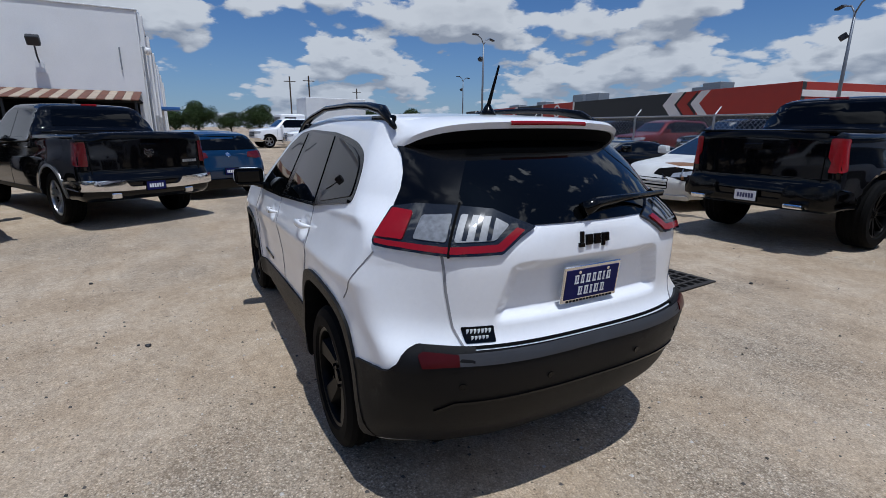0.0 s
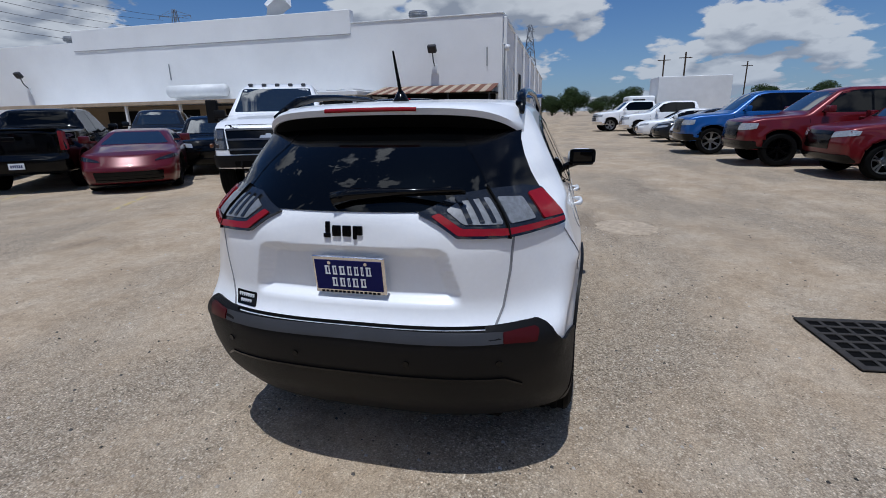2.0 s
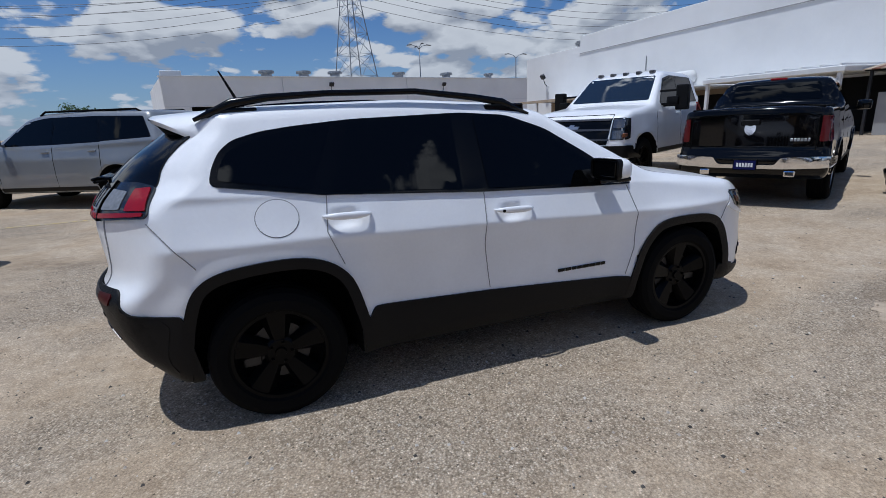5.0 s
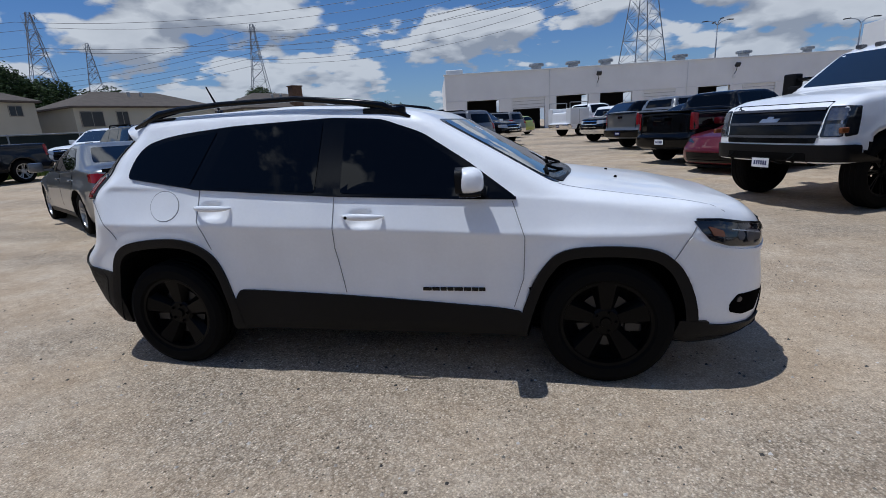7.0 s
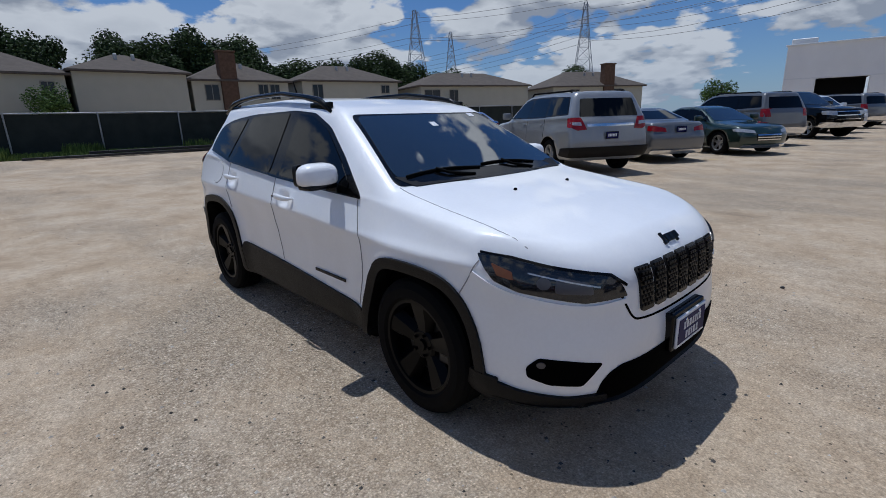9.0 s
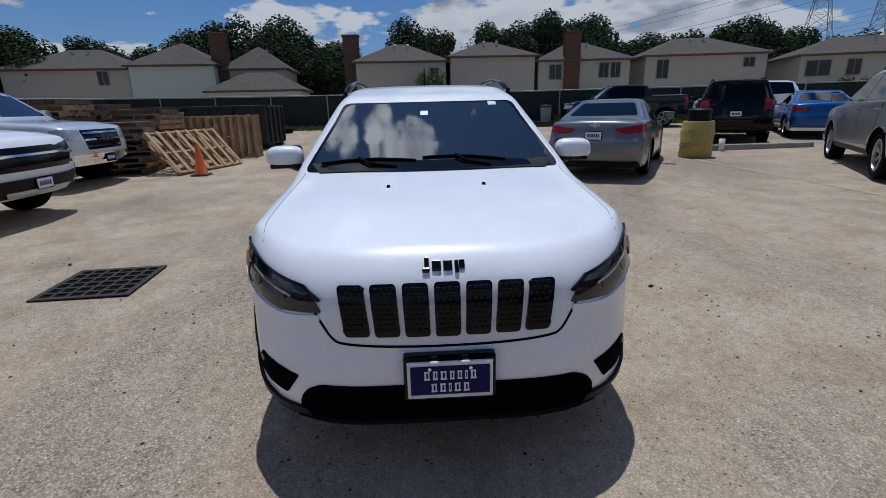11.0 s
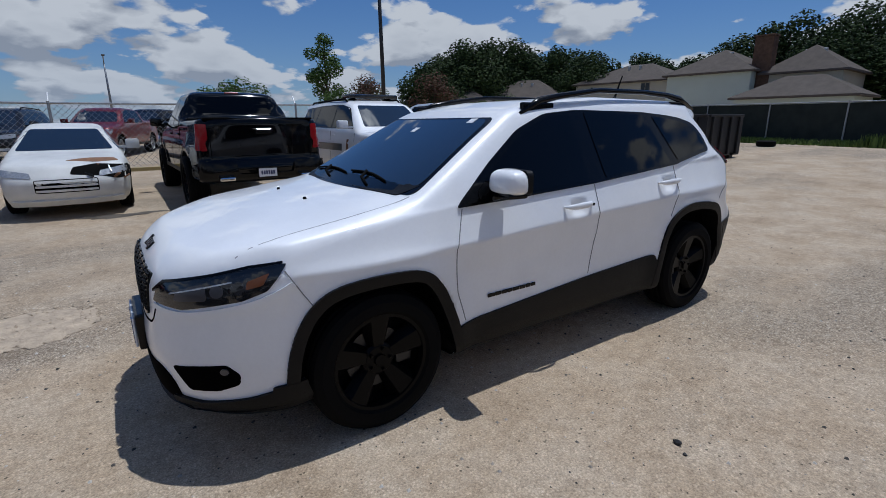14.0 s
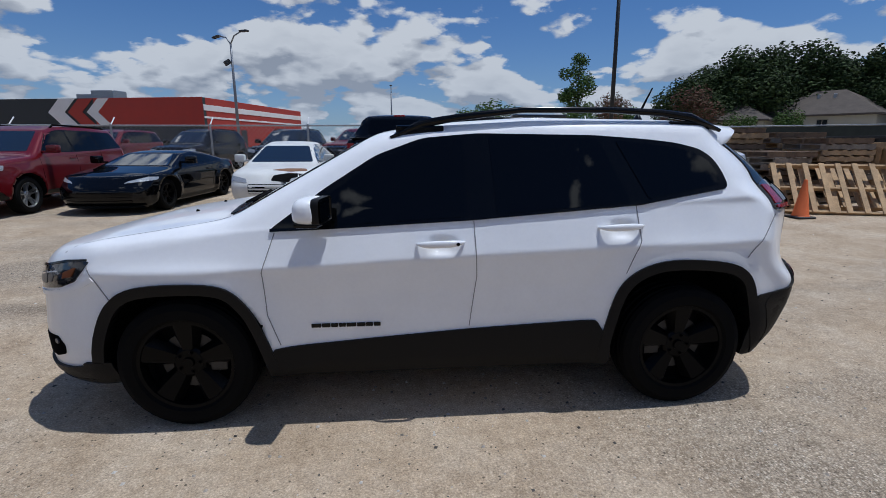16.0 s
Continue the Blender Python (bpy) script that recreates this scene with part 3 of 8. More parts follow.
def styles():
    base = dict(crown=0.05, tumble=0.42, bow_f=0.16, bow_r=0.08, flare=0.02)
    pickup = dict(base, top=[(2.75, 1.02), (2.66, 1.13), (2.3, 1.21), (1.35, 1.28), (0.66, 1.80), (0.35, 1.88), (-0.85, 1.87), (-1.12, 1.82), (-1.22, 1.42), (-3.1, 1.42)],
        front=[(0.3, 2.6), (0.5, 2.78), (0.75, 2.80), (1.1, 2.74)], rear=[(0.4, -2.90), (0.5, -3.02), (0.72, -3.05), (0.80, -2.97), (1.4, -2.97)],
        belt=[(2.7, 1.17), (-1.1, 1.27), (-1.3, 1.7), (-3, 1.7)], plan=[(-3, 0.97), (-2, 1), (1.8, 1), (2.75, 0.93)],
        side=[(0.35, 0.06), (0.5, 0.01), (0.7, 0.0), (1.0, 0.012), (1.2, 0.045)], half=1.0, low=0.40, axles=(1.87, -1.87), wheel=0.41, arch=0.49, tyre=0.28,
        core=(-2.6, 2.2, 0.55, 0.95), k_top=0.07,
        windows=[[(1.02, 1.31), (0.55, 1.72), (0.25, 1.77), (0.0, 1.77), (0.0, 1.31)], [(-0.06, 1.31), (-0.06, 1.77), (-0.92, 1.75), (-0.98, 1.33)]],
        shield=[(-0.74, 1.33), (-0.60, 1.78), (0.60, 1.78), (0.74, 1.33)], back=[(-0.66, 1.50), (-0.60, 1.77), (0.60, 1.77), (0.66, 1.50)],
        head=[(0.55, 0.88), (0.55, 1.04), (0.92, 1.06), (0.94, 0.90)], grille=[(-0.56, 0.66), (-0.60, 1.08), (0.60, 1.08), (0.56, 0.66)],
        bump_f=[(-0.96, 0.44), (-0.96, 0.63), (0.96, 0.63), (0.96, 0.44)], bump_r=[(-0.97, 0.50), (-0.97, 0.72), (0.97, 0.72), (0.97, 0.50)],
        tail=[(0.84, 0.92), (0.84, 1.34), (0.97, 1.34), (0.97, 0.92)], mirror=(0.98, 1.30, 1.0), gaps=[1.28, 0.0, -1.12], handle=1.16, plate_f=0.52, plate_r=0.61)
    suv = dict(base, top=[(2.4, 0.98), (2.3, 1.08), (1.95, 1.15), (1.15, 1.22), (0.42, 1.74), (0.05, 1.83), (-1.0, 1.85), (-2.1, 1.80), (-2.35, 1.74)],
        front=[(0.3, 2.25), (0.45, 2.40), (0.75, 2.43), (1.05, 2.36)], rear=[(0.35, -2.40), (0.5, -2.52), (0.72, -2.53), (1.12, -2.47), (1.72, -2.22)],
        belt=[(2.4, 1.1), (-2.3, 1.26)], plan=[(-2.5, 0.95), (-1.6, 1), (1.5, 1), (2.4, 0.93)],
        side=[(0.3, 0.06), (0.45, 0.01), (0.65, 0.0), (0.95, 0.01), (1.15, 0.045)], half=0.98, low=0.32, axles=(1.5, -1.5), wheel=0.385, arch=0.455, tyre=0.26,
        core=(-2.1, 1.9, 0.45, 0.9), k_top=0.08,
        windows=[[(0.86, 1.26), (0.42, 1.62), (0.08, 1.70), (-0.18, 1.71), (-0.18, 1.26)], [(-0.24, 1.26), (-0.24, 1.71), (-1.10, 1.70), (-1.20, 1.28)], [(-1.27, 1.29), (-1.17, 1.70), (-2.0, 1.66), (-2.20, 1.33)]],
        shield=[(-0.72, 1.27), (-0.58, 1.70), (0.58, 1.70), (0.72, 1.27)], back=[(-0.70, 1.26), (-0.62, 1.64), (0.62, 1.64), (0.70, 1.26)],
        head=[(0.52, 0.86), (0.54, 0.98), (0.88, 1.02), (0.93, 0.90)], grille=[(-0.50, 0.62), (-0.53, 1.0), (0.53, 1.0), (0.50, 0.62)],
        bump_f=[(-0.92, 0.36), (-0.92, 0.52), (0.92, 0.52), (0.92, 0.36)], bump_r=[(-0.95, 0.42), (-0.95, 0.62), (0.95, 0.62), (0.95, 0.42)],
        tail=[(0.66, 0.98), (0.70, 1.22), (0.95, 1.26), (0.95, 0.98)], mirror=(0.84, 1.25, 0.98), gaps=[1.02, -0.21, -1.2], handle=1.10, plate_f=0.50, plate_r=0.86, rails=True)
    sedan = dict(base, top=[(2.35, 0.70), (2.25, 0.80), (1.9, 0.88), (1.1, 0.97), (0.25, 1.38), (-0.15, 1.45), (-0.8, 1.44), (-1.75, 1.10), (-2.3, 1.06)],
        front=[(0.2, 2.28), (0.35, 2.40), (0.55, 2.42), (0.8, 2.28)], rear=[(0.25, -2.35), (0.4, -2.44), (0.65, -2.46), (0.78, -2.40), (1.05, -2.33)],
        belt=[(2.3, 0.86), (-2.3, 1.05)], plan=[(-2.4, 0.93), (-1.4, 1), (1.3, 1), (2.3, 0.90)],
        side=[(0.2, 0.06), (0.35, 0.015), (0.55, 0.0), (0.75, 0.01), (0.92, 0.05)], half=0.92, low=0.2, axles=(1.41, -1.41), wheel=0.335, arch=0.40, tyre=0.22, bow_f=0.28, bow_r=0.14,
        core=(-2.0, 1.8, 0.35, 0.68), k_top=0.09, tumble=0.62,
        windows=[[(0.90, 0.99), (0.35, 1.28), (-0.02, 1.345), (-0.18, 1.35), (-0.18, 1.0)], [(-0.24, 1.0), (-0.24, 1.35), (-0.75, 1.33), (-1.30, 1.10), (-1.22, 1.04)]],
        shield=[(-0.72, 0.99), (-0.52, 1.34), (0.52, 1.34), (0.72, 0.99)], back=[(-0.64, 1.13), (-0.50, 1.36), (0.50, 1.36), (0.64, 1.13)],
        head=[(0.44, 0.62), (0.46, 0.70), (0.80, 0.76), (0.86, 0.66)], grille=[(-0.42, 0.40), (-0.42, 0.60), (0.42, 0.60), (0.42, 0.40)],
        bump_f=[(-0.75, 0.22), (-0.75, 0.30), (0.75, 0.30), (0.75, 0.22)], bump_r=[(-0.80, 0.24), (-0.80, 0.34), (0.80, 0.34), (0.80, 0.24)],
        tail=[(0.42, 0.80), (0.44, 0.90), (0.86, 0.97), (0.88, 0.82)], mirror=(0.72, 1.0, 0.92), gaps=[0.92, -0.21, -1.15], handle=0.86, plate_f=0.42, plate_r=0.86)
    hatch = dict(sedan, top=[(2.05, 0.72), (1.95, 0.82), (1.65, 0.90), (1.0, 1.00), (0.25, 1.38), (-0.15, 1.45), (-1.2, 1.43), (-1.72, 1.36)],
        front=[(0.2, 2.0), (0.35, 2.1), (0.55, 2.12), (0.8, 2.0)], rear=[(0.25, -2.0), (0.4, -2.10), (0.62, -2.11), (0.95, -2.02), (1.38, -1.68)],
        belt=[(2.0, 0.9), (-2.0, 1.0)], plan=[(-2.1, 0.93), (-1.3, 1), (1.2, 1), (2.1, 0.9)], half=0.90, axles=(1.32, -1.32), core=(-1.75, 1.6, 0.35, 0.68), tumble=0.5, bow_r=0.10,
        windows=[[(0.82, 1.0), (0.3, 1.28), (-0.02, 1.345), (-0.2, 1.35), (-0.2, 1.0)], [(-0.26, 1.0), (-0.26, 1.35), (-0.98, 1.33), (-1.08, 1.03)]],
        back=[(-0.62, 1.04), (-0.54, 1.30), (0.54, 1.30), (0.62, 1.04)], tail=[(0.50, 0.86), (0.52, 0.99), (0.86, 1.02), (0.88, 0.86)], gaps=[0.88, -0.23, -1.05], plate_r=0.58)
    sport = dict(sedan, top=[(2.3, 0.62), (2.2, 0.72), (1.8, 0.82), (0.95, 0.92), (0.1, 1.20), (-0.35, 1.25), (-0.8, 1.22), (-1.7, 1.03), (-2.25, 1.0)],
        front=[(0.15, 2.2), (0.3, 2.34), (0.5, 2.34), (0.7, 2.15)], rear=[(0.25, -2.2), (0.45, -2.33), (0.9, -2.25), (1.0, -2.2)],
        belt=[(2.3, 0.80), (-1.0, 0.92), (-2.3, 1.0)], half=0.95, low=0.14, wheel=0.34, arch=0.40, axles=(1.36, -1.36), bow_f=0.34, flare=0.05, tumble=0.75, tyre=0.27,
        windows=[[(0.72, 0.93), (0.15, 1.12), (-0.3, 1.17), (-0.62, 1.14), (-0.85, 0.97)]],
        shield=[(-0.70, 0.93), (-0.48, 1.17), (0.48, 1.17), (0.70, 0.93)], back=[(-0.5, 1.08), (-0.42, 1.18), (0.42, 1.18), (0.5, 1.08)],
        head=[(0.50, 0.62), (0.55, 0.66), (0.84, 0.74), (0.86, 0.66)], grille=[(-0.62, 0.24), (-0.66, 0.44), (0.66, 0.44), (0.62, 0.24)], bump_f=[(-0.8, 0.15), (-0.8, 0.20), (0.8, 0.20), (0.8, 0.15)],
        tail=[(0.45, 0.80), (0.47, 0.90), (0.82, 0.92), (0.84, 0.80)], mirror=(0.55, 0.98, 0.93), gaps=[0.75, -0.72], handle=0.80)
    return dict(pickup=pickup, suv=suv, sedan=sedan, hatch=hatch, sport=sport)


STYLES = styles()


def scaled(style, sx=1.0, sy=1.0, sz=1.0, **more):
    """A style stretched along its length, width and height; wheels keep round."""
    s = dict(STYLES[style])
    for k in ("top", "belt", "plan"):
        s[k] = [(x * sx, v * (1 if k == "plan" else sz)) for x, v in s[k]]
    for k in ("front", "rear"):
        s[k] = [(z * sz, x * sx) for z, x in s[k]]
    s["side"] = [(z * sz, v) for z, v in s["side"]]
    s["windows"] = [[(x * sx, z * sz) for x, z in w] for w in s["windows"]]
    for k in ("shield", "back", "head", "grille", "bump_f", "bump_r", "tail"):
        s[k] = [(y * sy, z * sz) for y, z in s[k]]
    s["half"], s["low"], s["wheel"], s["arch"] = s["half"] * sy, s["low"] * sz, s["wheel"] * sz, s["arch"] * sz
    s["axles"] = tuple(x * sx for x in s["axles"])
    a, b, c, d = s["core"]
    s["core"] = (a * sx, b * sx, c * sz, d * sz)
    x, z, y = s["mirror"]
    s["mirror"] = (x * sx, z * sz, y * sy)
    s["gaps"] = [g * sx for g in s["gaps"]]
    for k in ("handle", "plate_f", "plate_r"):
        s[k] = s[k] * sz
    s.update(more)
    return s


def vehicle(kind, label, paint_mat, m, s, trim=chrome, bumper=None, rim_mat=alloy, spokes=5, twin=True, tail_mat=red_lens, plates=("white", "blue"), head_mat=clear_lens, glass=dark_glass, res=(88, 24, 36), grille_mat=gloss_black, bars=3):
    car = thing(kind, label, {"pickup_truck": "pickup truck", "suv": "suv", "sedan": "car", "hatchback": "car", "sports_car": "car"}.get(kind, "truck"), m, group="parked vehicles")
    shape = Shape(s)
    v, f, idx = shape.build(*res)
    mesh_object("body", v, f, paint_mat, car, smooth=True, slots=[paint_mat, well_black], index=idx)
    for side, view in ((1, "left"), (-1, "right")):
        for w in s["windows"]:
            cx, cz = sum(p[0] for p in w) / len(w), sum(p[1] for p in w) / len(w)
            pane("window_trim", car, shape, view, [(cx + (x - cx) * (1 + 0.045 / max(abs(x - cx), 0.15)), cz + (z - cz) * (1 + 0.028 / max(abs(z - cz), 0.08))) for x, z in w], gloss_black, 0.002, 0.15, 0.03, skirt=0.004)
            pane("side_window", car, shape, view, w, glass, 0.004, 0.12, 0.03)
        for g in s["gaps"]:
            z0, z1 = s["low"] + 0.12, shape.belt(g).item()
            pane("door_gap", car, shape, view, strip_pts([(g, z0), (g, min(z1, shape.T(g).item() - 0.1))], 0.010), well_black, 0.002, 0.15, skirt=0.004)
        for g in s["gaps"][1:]:
            x = g + 0.16
            y = side * (shape.half_width(np.array([x]), np.array([s["handle"]]))[0])
            bm = box_bm(x - 0.09, x + 0.09, y - 0.012, y + 0.028 if side > 0 else y - 0.028, s["handle"] - 0.016, s["handle"] + 0.016, 0.008)
            part("door_handle", bm, paint_mat, car)
        x, z, y = s["mirror"]
        bm = box_bm(x - 0.10, x + 0.06, side * (y + 0.02), side * (y + 0.24), z - 0.02, z + 0.15, 0.035, 2)
        box_bm(x - 0.03, x + 0.03, side * (y - 0.12), side * (y + 0.06), z - 0.01, z + 0.03, bm=bm)
        part("wing_mirror", bm, s.get("mirror_mat", paint_mat), car, smooth=True, angle=40)
        sgn = (lambda q: q) if side > 0 else mirror_pts
        for name, end, mat, key, off, reach in (("headlight", "front", head_mat, "head", 0.008, s.get("wrap_f", 0.20)), ("tail_light", "rear", tail_mat, "tail", 0.010, s.get("wrap_r", 0.14))):
            zs = [p[1] for p in s[key]]
            z0, z1 = min(zs), max(zs)
            zm = (z0 + z1) / 2
            # the widest point of the end face at the lamp's height
            edge = next((y for y in np.arange(s["half"], 0.3, -0.01) if (lambda h: h[0] is not None and abs(h[1].x) > 0.5)(shape.bvh.ray_cast(*VIEWS[end](side * y, zm)))), s["half"] - 0.1)
            lamp = pane(name, car, shape, end, sgn([(min(y, edge), z) for y, z in s[key]]), mat, off, 0.08, 0.02)
            if max(p[0] for p in s[key]) > edge - 0.03:
                x = shape.bvh.ray_cast(*VIEWS[end](side * edge, zm))[0].x
                k = 1 if end == "rear" else -1
                za = min(p[1] for p in s[key] if p[0] > edge - 0.06)
                zb = max(p[1] for p in s[key] if p[0] > edge - 0.06)
                pane("lamp_side", lamp, shape, view, [(x - k * 0.01, za), (x - k * 0.01, zb), (x + k * reach, zb - 0.01), (x + k * reach * 0.8, za + 0.02)], mat, off, 0.08, 0.02)
        sill = s["low"] + 0.09
        pane("sill_trim", car, shape, view, [(s["axles"][0] - s["arch"] - 0.02, sill - 0.05), (s["axles"][0] - s["arch"] - 0.02, sill + 0.03), (s["axles"][1] + s["arch"] + 0.02, sill + 0.03), (s["axles"][1] + s["arch"] + 0.02, sill - 0.05)], black_plastic, 0.006, 0.2, 0.02)
    pane("windscreen", car, shape, "front", s["shield"], shield_glass, 0.004, 0.12, 0.04)
    pane("rear_window", car, shape, "rear", s["back"], glass, 0.004, 0.12, 0.04)
    gr = pane("grille", car, shape, "front", s["grille"], grille_mat, 0.006, 0.1, 0.03)
    y1, za, zb = max(p[0] for p in s["grille"]), min(p[1] for p in s["grille"]), max(p[1] for p in s["grille"])
    for k in range(bars):
        z = za + (zb - za) * (k + 0.5) / bars
        pane("grille_bar", gr, shape, "front", [(-y1 * 0.96, z - 0.016), (-y1 * 0.96, z + 0.016), (y1 * 0.96, z + 0.016), (y1 * 0.96, z - 0.016)], trim, 0.020, 0.15)
    bmp = bumper or trim
    pane("front_bumper", car, shape, "front", s["bump_f"], bmp, 0.035, 0.12, 0.04, skirt=0.02)
    pane("rear_bumper", car, shape, "rear", s["bump_r"], bmp, 0.045, 0.12, 0.04, skirt=0.02)
    if s.get("rails"):
        for side in (1, -1):
            x0, x1 = s["windows"][0][1][0] - 0.3, s["windows"][-1][2][0] if len(s["windows"]) > 2 else -1.4
            yr = side * s["half"] * 0.66
            zt = float(shape.T(np.array([0.0]))[0])
            part("roof_rail", tube_bm([(x0, yr, zt - 0.05), (x0 - 0.12, yr, zt + 0.02), (x1 + 0.15, yr, zt - 0.01), (x1, yr, zt - 0.09)], 0.02, 8), well_black, car, smooth=True)
    rows = [(0.0, 0.06, 0.22, 6)]
    if plates[0]:
        x = float(shape.F(np.array([s["plate_f"]]))[0]) + 0.05
        plate(car, x, 0, s["plate_f"], 0, 1, plate_white if plates[0] == "white" else plate_blue, well_black, rows)
    if plates[1]:
        x = float(shape.R(np.array([s["plate_r"]]))[0]) - 0.05
        plate(car, x, 0, s["plate_r"], 0, -1, plate_white if plates[1] == "white" else plate_blue, well_black, rows)
    add_wheels(car, s, rim_mat, spokes, twin=twin)
    return car, shape

# ---- the white crossover ----
def soft_box(v, a, b, w):
    """1 between a and b, falling to 0 over w outside."""
    up, dn = np.clip((v - a + w) / w, 0, 1), np.clip((b + w - v) / w, 0, 1)
    return up * up * (3 - 2 * up) * dn * dn * (3 - 2 * dn)


def plate_recess(a, z):
    return 0.042 * soft_box(a, -1, 0.33 + 0.30 * (1.05 - z), 0.06) * soft_box(z, 0.885, 1.035, 0.04)


HERO = dict(
    top=[(2.32, 0.83), (2.24, 0.885), (2.12, 0.945), (1.75, 1.035), (1.2, 1.115), (1.10, 1.135), (0.35, 1.545), (0.05, 1.60), (-0.5, 1.635), (-1.3, 1.625), (-1.9, 1.585), (-2.1, 1.56)],
    front=[(0.20, 2.14), (0.25, 2.22), (0.30, 2.255), (0.40, 2.27), (0.52, 2.272), (0.64, 2.255), (0.80, 2.245), (0.88, 2.20), (1.0, 2.10)],
    rear=[(0.28, -2.02), (0.42, -2.15), (0.58, -2.215), (0.745, -2.24), (0.775, -2.19), (0.85, -2.165), (1.06, -2.18), (1.19, -2.165), (1.25, -2.125), (1.30, -2.08), (1.35, -2.025), (1.40, -1.955), (1.45, -1.88), (1.50, -1.80), (1.55, -1.755), (1.62, -1.74)],
    belt=[(2.1, 0.95), (0.9, 1.06), (-0.15, 1.10), (-1.2, 1.17), (-2.1, 1.23)],
    plan=[(-2.2, 0.945), (-1.6, 0.985), (-0.8, 1.0), (0.6, 1.0), (1.5, 0.985), (2.2, 0.95)],
    side=[(0.22, 0.075), (0.30, 0.05), (0.45, 0.040), (0.60, 0.040), (0.74, 0.032), (0.90, 0.010), (0.935, 0.0), (1.06, 0.040), (1.14, 0.065)],
    half=0.895, tumble=0.50, crown=0.045, bow_f=0.50, bow_r=0.30, bow_r_up=0.26, pow_f=4.3, pow_r=3.1, low=0.25, axles=(1.3525, -1.3525), wheel=0.352, arch=0.42, arch_each=((0.43, 0.425), (0.44, 0.49)), arch_pow=2.6, arch_edge=0.0, flare=0.03, tyre=0.225,
    core=(-1.84, 1.82, 0.42, 0.85), k_top=0.07, k_end=0.055, soft=0.035, track=-0.015, dent=plate_recess,
    crease=[(2.3, 0.84), (1.2, 0.85), (0.8, 0.862), (0.26, 0.897), (-0.165, 0.917), (-0.63, 0.930), (-1.16, 0.958), (-2.2, 0.965)], cups=((0.02, 0.965), (-0.94, 1.035)))


def arc_band(cx, cz, r0, r1, a0, a1, n=22, squash=1.0):
    """Outline of a band round a wheel opening, angles in degrees from forward, upward."""
    def ring(r, sq):
        return [(cx + r * math.cos(radians(a0 + (a1 - a0) * k / n)), cz + r * sq * math.sin(radians(a0 + (a1 - a0) * k / n))) for k in range(n + 1)]
    return ring(r1, squash) + ring(r0, 1.0)[::-1]


def letter_bars(name, parent, mat, m, widths, height, depth=0.006, gap=0.35, bevel=0.002):
    """A row of plain blocks that stand for lettering, in the plane y-z of m, each a part of its own."""
    total = sum(widths) + gap * height * 0.35 * (len(widths) - 1)
    y = -total / 2
    for w in widths:
        part(name, box_bm(0, depth, y, y + w, -height / 2, height / 2, bevel), mat, parent).matrix_local = m
        y += w + gap * height * 0.35


def dealer_plate(car, x, z, tilt, facing, width, height, holder):
    """A blue dealer plate with two lines of white blocks in a chrome or black frame."""
    fw, fh = width / 2, height / 2
    p = part("license_plate", box_bm(-0.008, 0.004, -fw, fw, -fh, fh, 0.004), holder, car, "blue dealer plate in a frame")
    p.matrix_local = pose(x, 0, z, 0, tilt, 0 if facing > 0 else 180)
    part("plate_face", box_bm(0.002, 0.0065, -fw + 0.012, fw - 0.012, -fh + 0.018, fh - 0.016), plate_blue, p)
    bm = bmesh.new()
    for zz, hh, ws in ((0.022, 0.036, (0.024, 0.020, 0.026, 0.020, 0.020, 0.012, 0.024)), (-0.028, 0.036, (0.024, 0.024, 0.013, 0.026, 0.024))):
        hh *= height / 0.155
        total = sum(ws) + 0.008 * (len(ws) - 1)
        y = -total / 2
        for w in ws:
            # each block is an upright, a foot and a cap, like a serif letter
            box_bm(0.006, 0.0085, y + w * 0.10, y + w * 0.38, zz - hh / 2, zz + hh / 2, bm=bm)
            box_bm(0.006, 0.0083, y + w * 0.05, y + w * 0.95, zz - hh / 2, zz - hh / 2 + 0.006, bm=bm)
            box_bm(0.006, 0.0081, y + w * 0.05, y + w * 0.90, zz + hh / 2 - 0.006, zz + hh / 2, bm=bm)
            box_bm(0.006, 0.0079, y + w * 0.66, y + w * 0.86, zz - hh / 2, zz + hh * 0.3, bm=bm)
            y += w + 0.008
    part("plate_lettering", bm, plate_white, p)
    bm = bmesh.new()
    for k in range(14):
        y = (k - 6.5) * 0.018
        box_bm(0.003, 0.0055, y - 0.006, y + 0.006, -fh + 0.004, -fh + 0.012, bm=bm)
    part("frame_lettering", bm, plate_white if holder is not chrome else well_black, p)
    for y in (-0.075, 0.075):
        part("screw", lathe_bm([(0.0005, 0.010), (0.007, 0.010), (0.008, 0.004), (0.0005, 0.004)], 10, "Y"), chrome, p).matrix_local = pose(0, y, fh - 0.026, 0, 0, -90)
    return p


def spoiler_edge(t):
    """Half-width, trailing edge and height of the roof spoiler, t from -1 to 1 across the car."""
    return 0.615 * t, -1.875 + 0.13 * t * t + 0.13 * abs(t) ** 8, 1.594 - 0.026 * abs(t) ** 2.4 - 0.075 * abs(t) ** 8


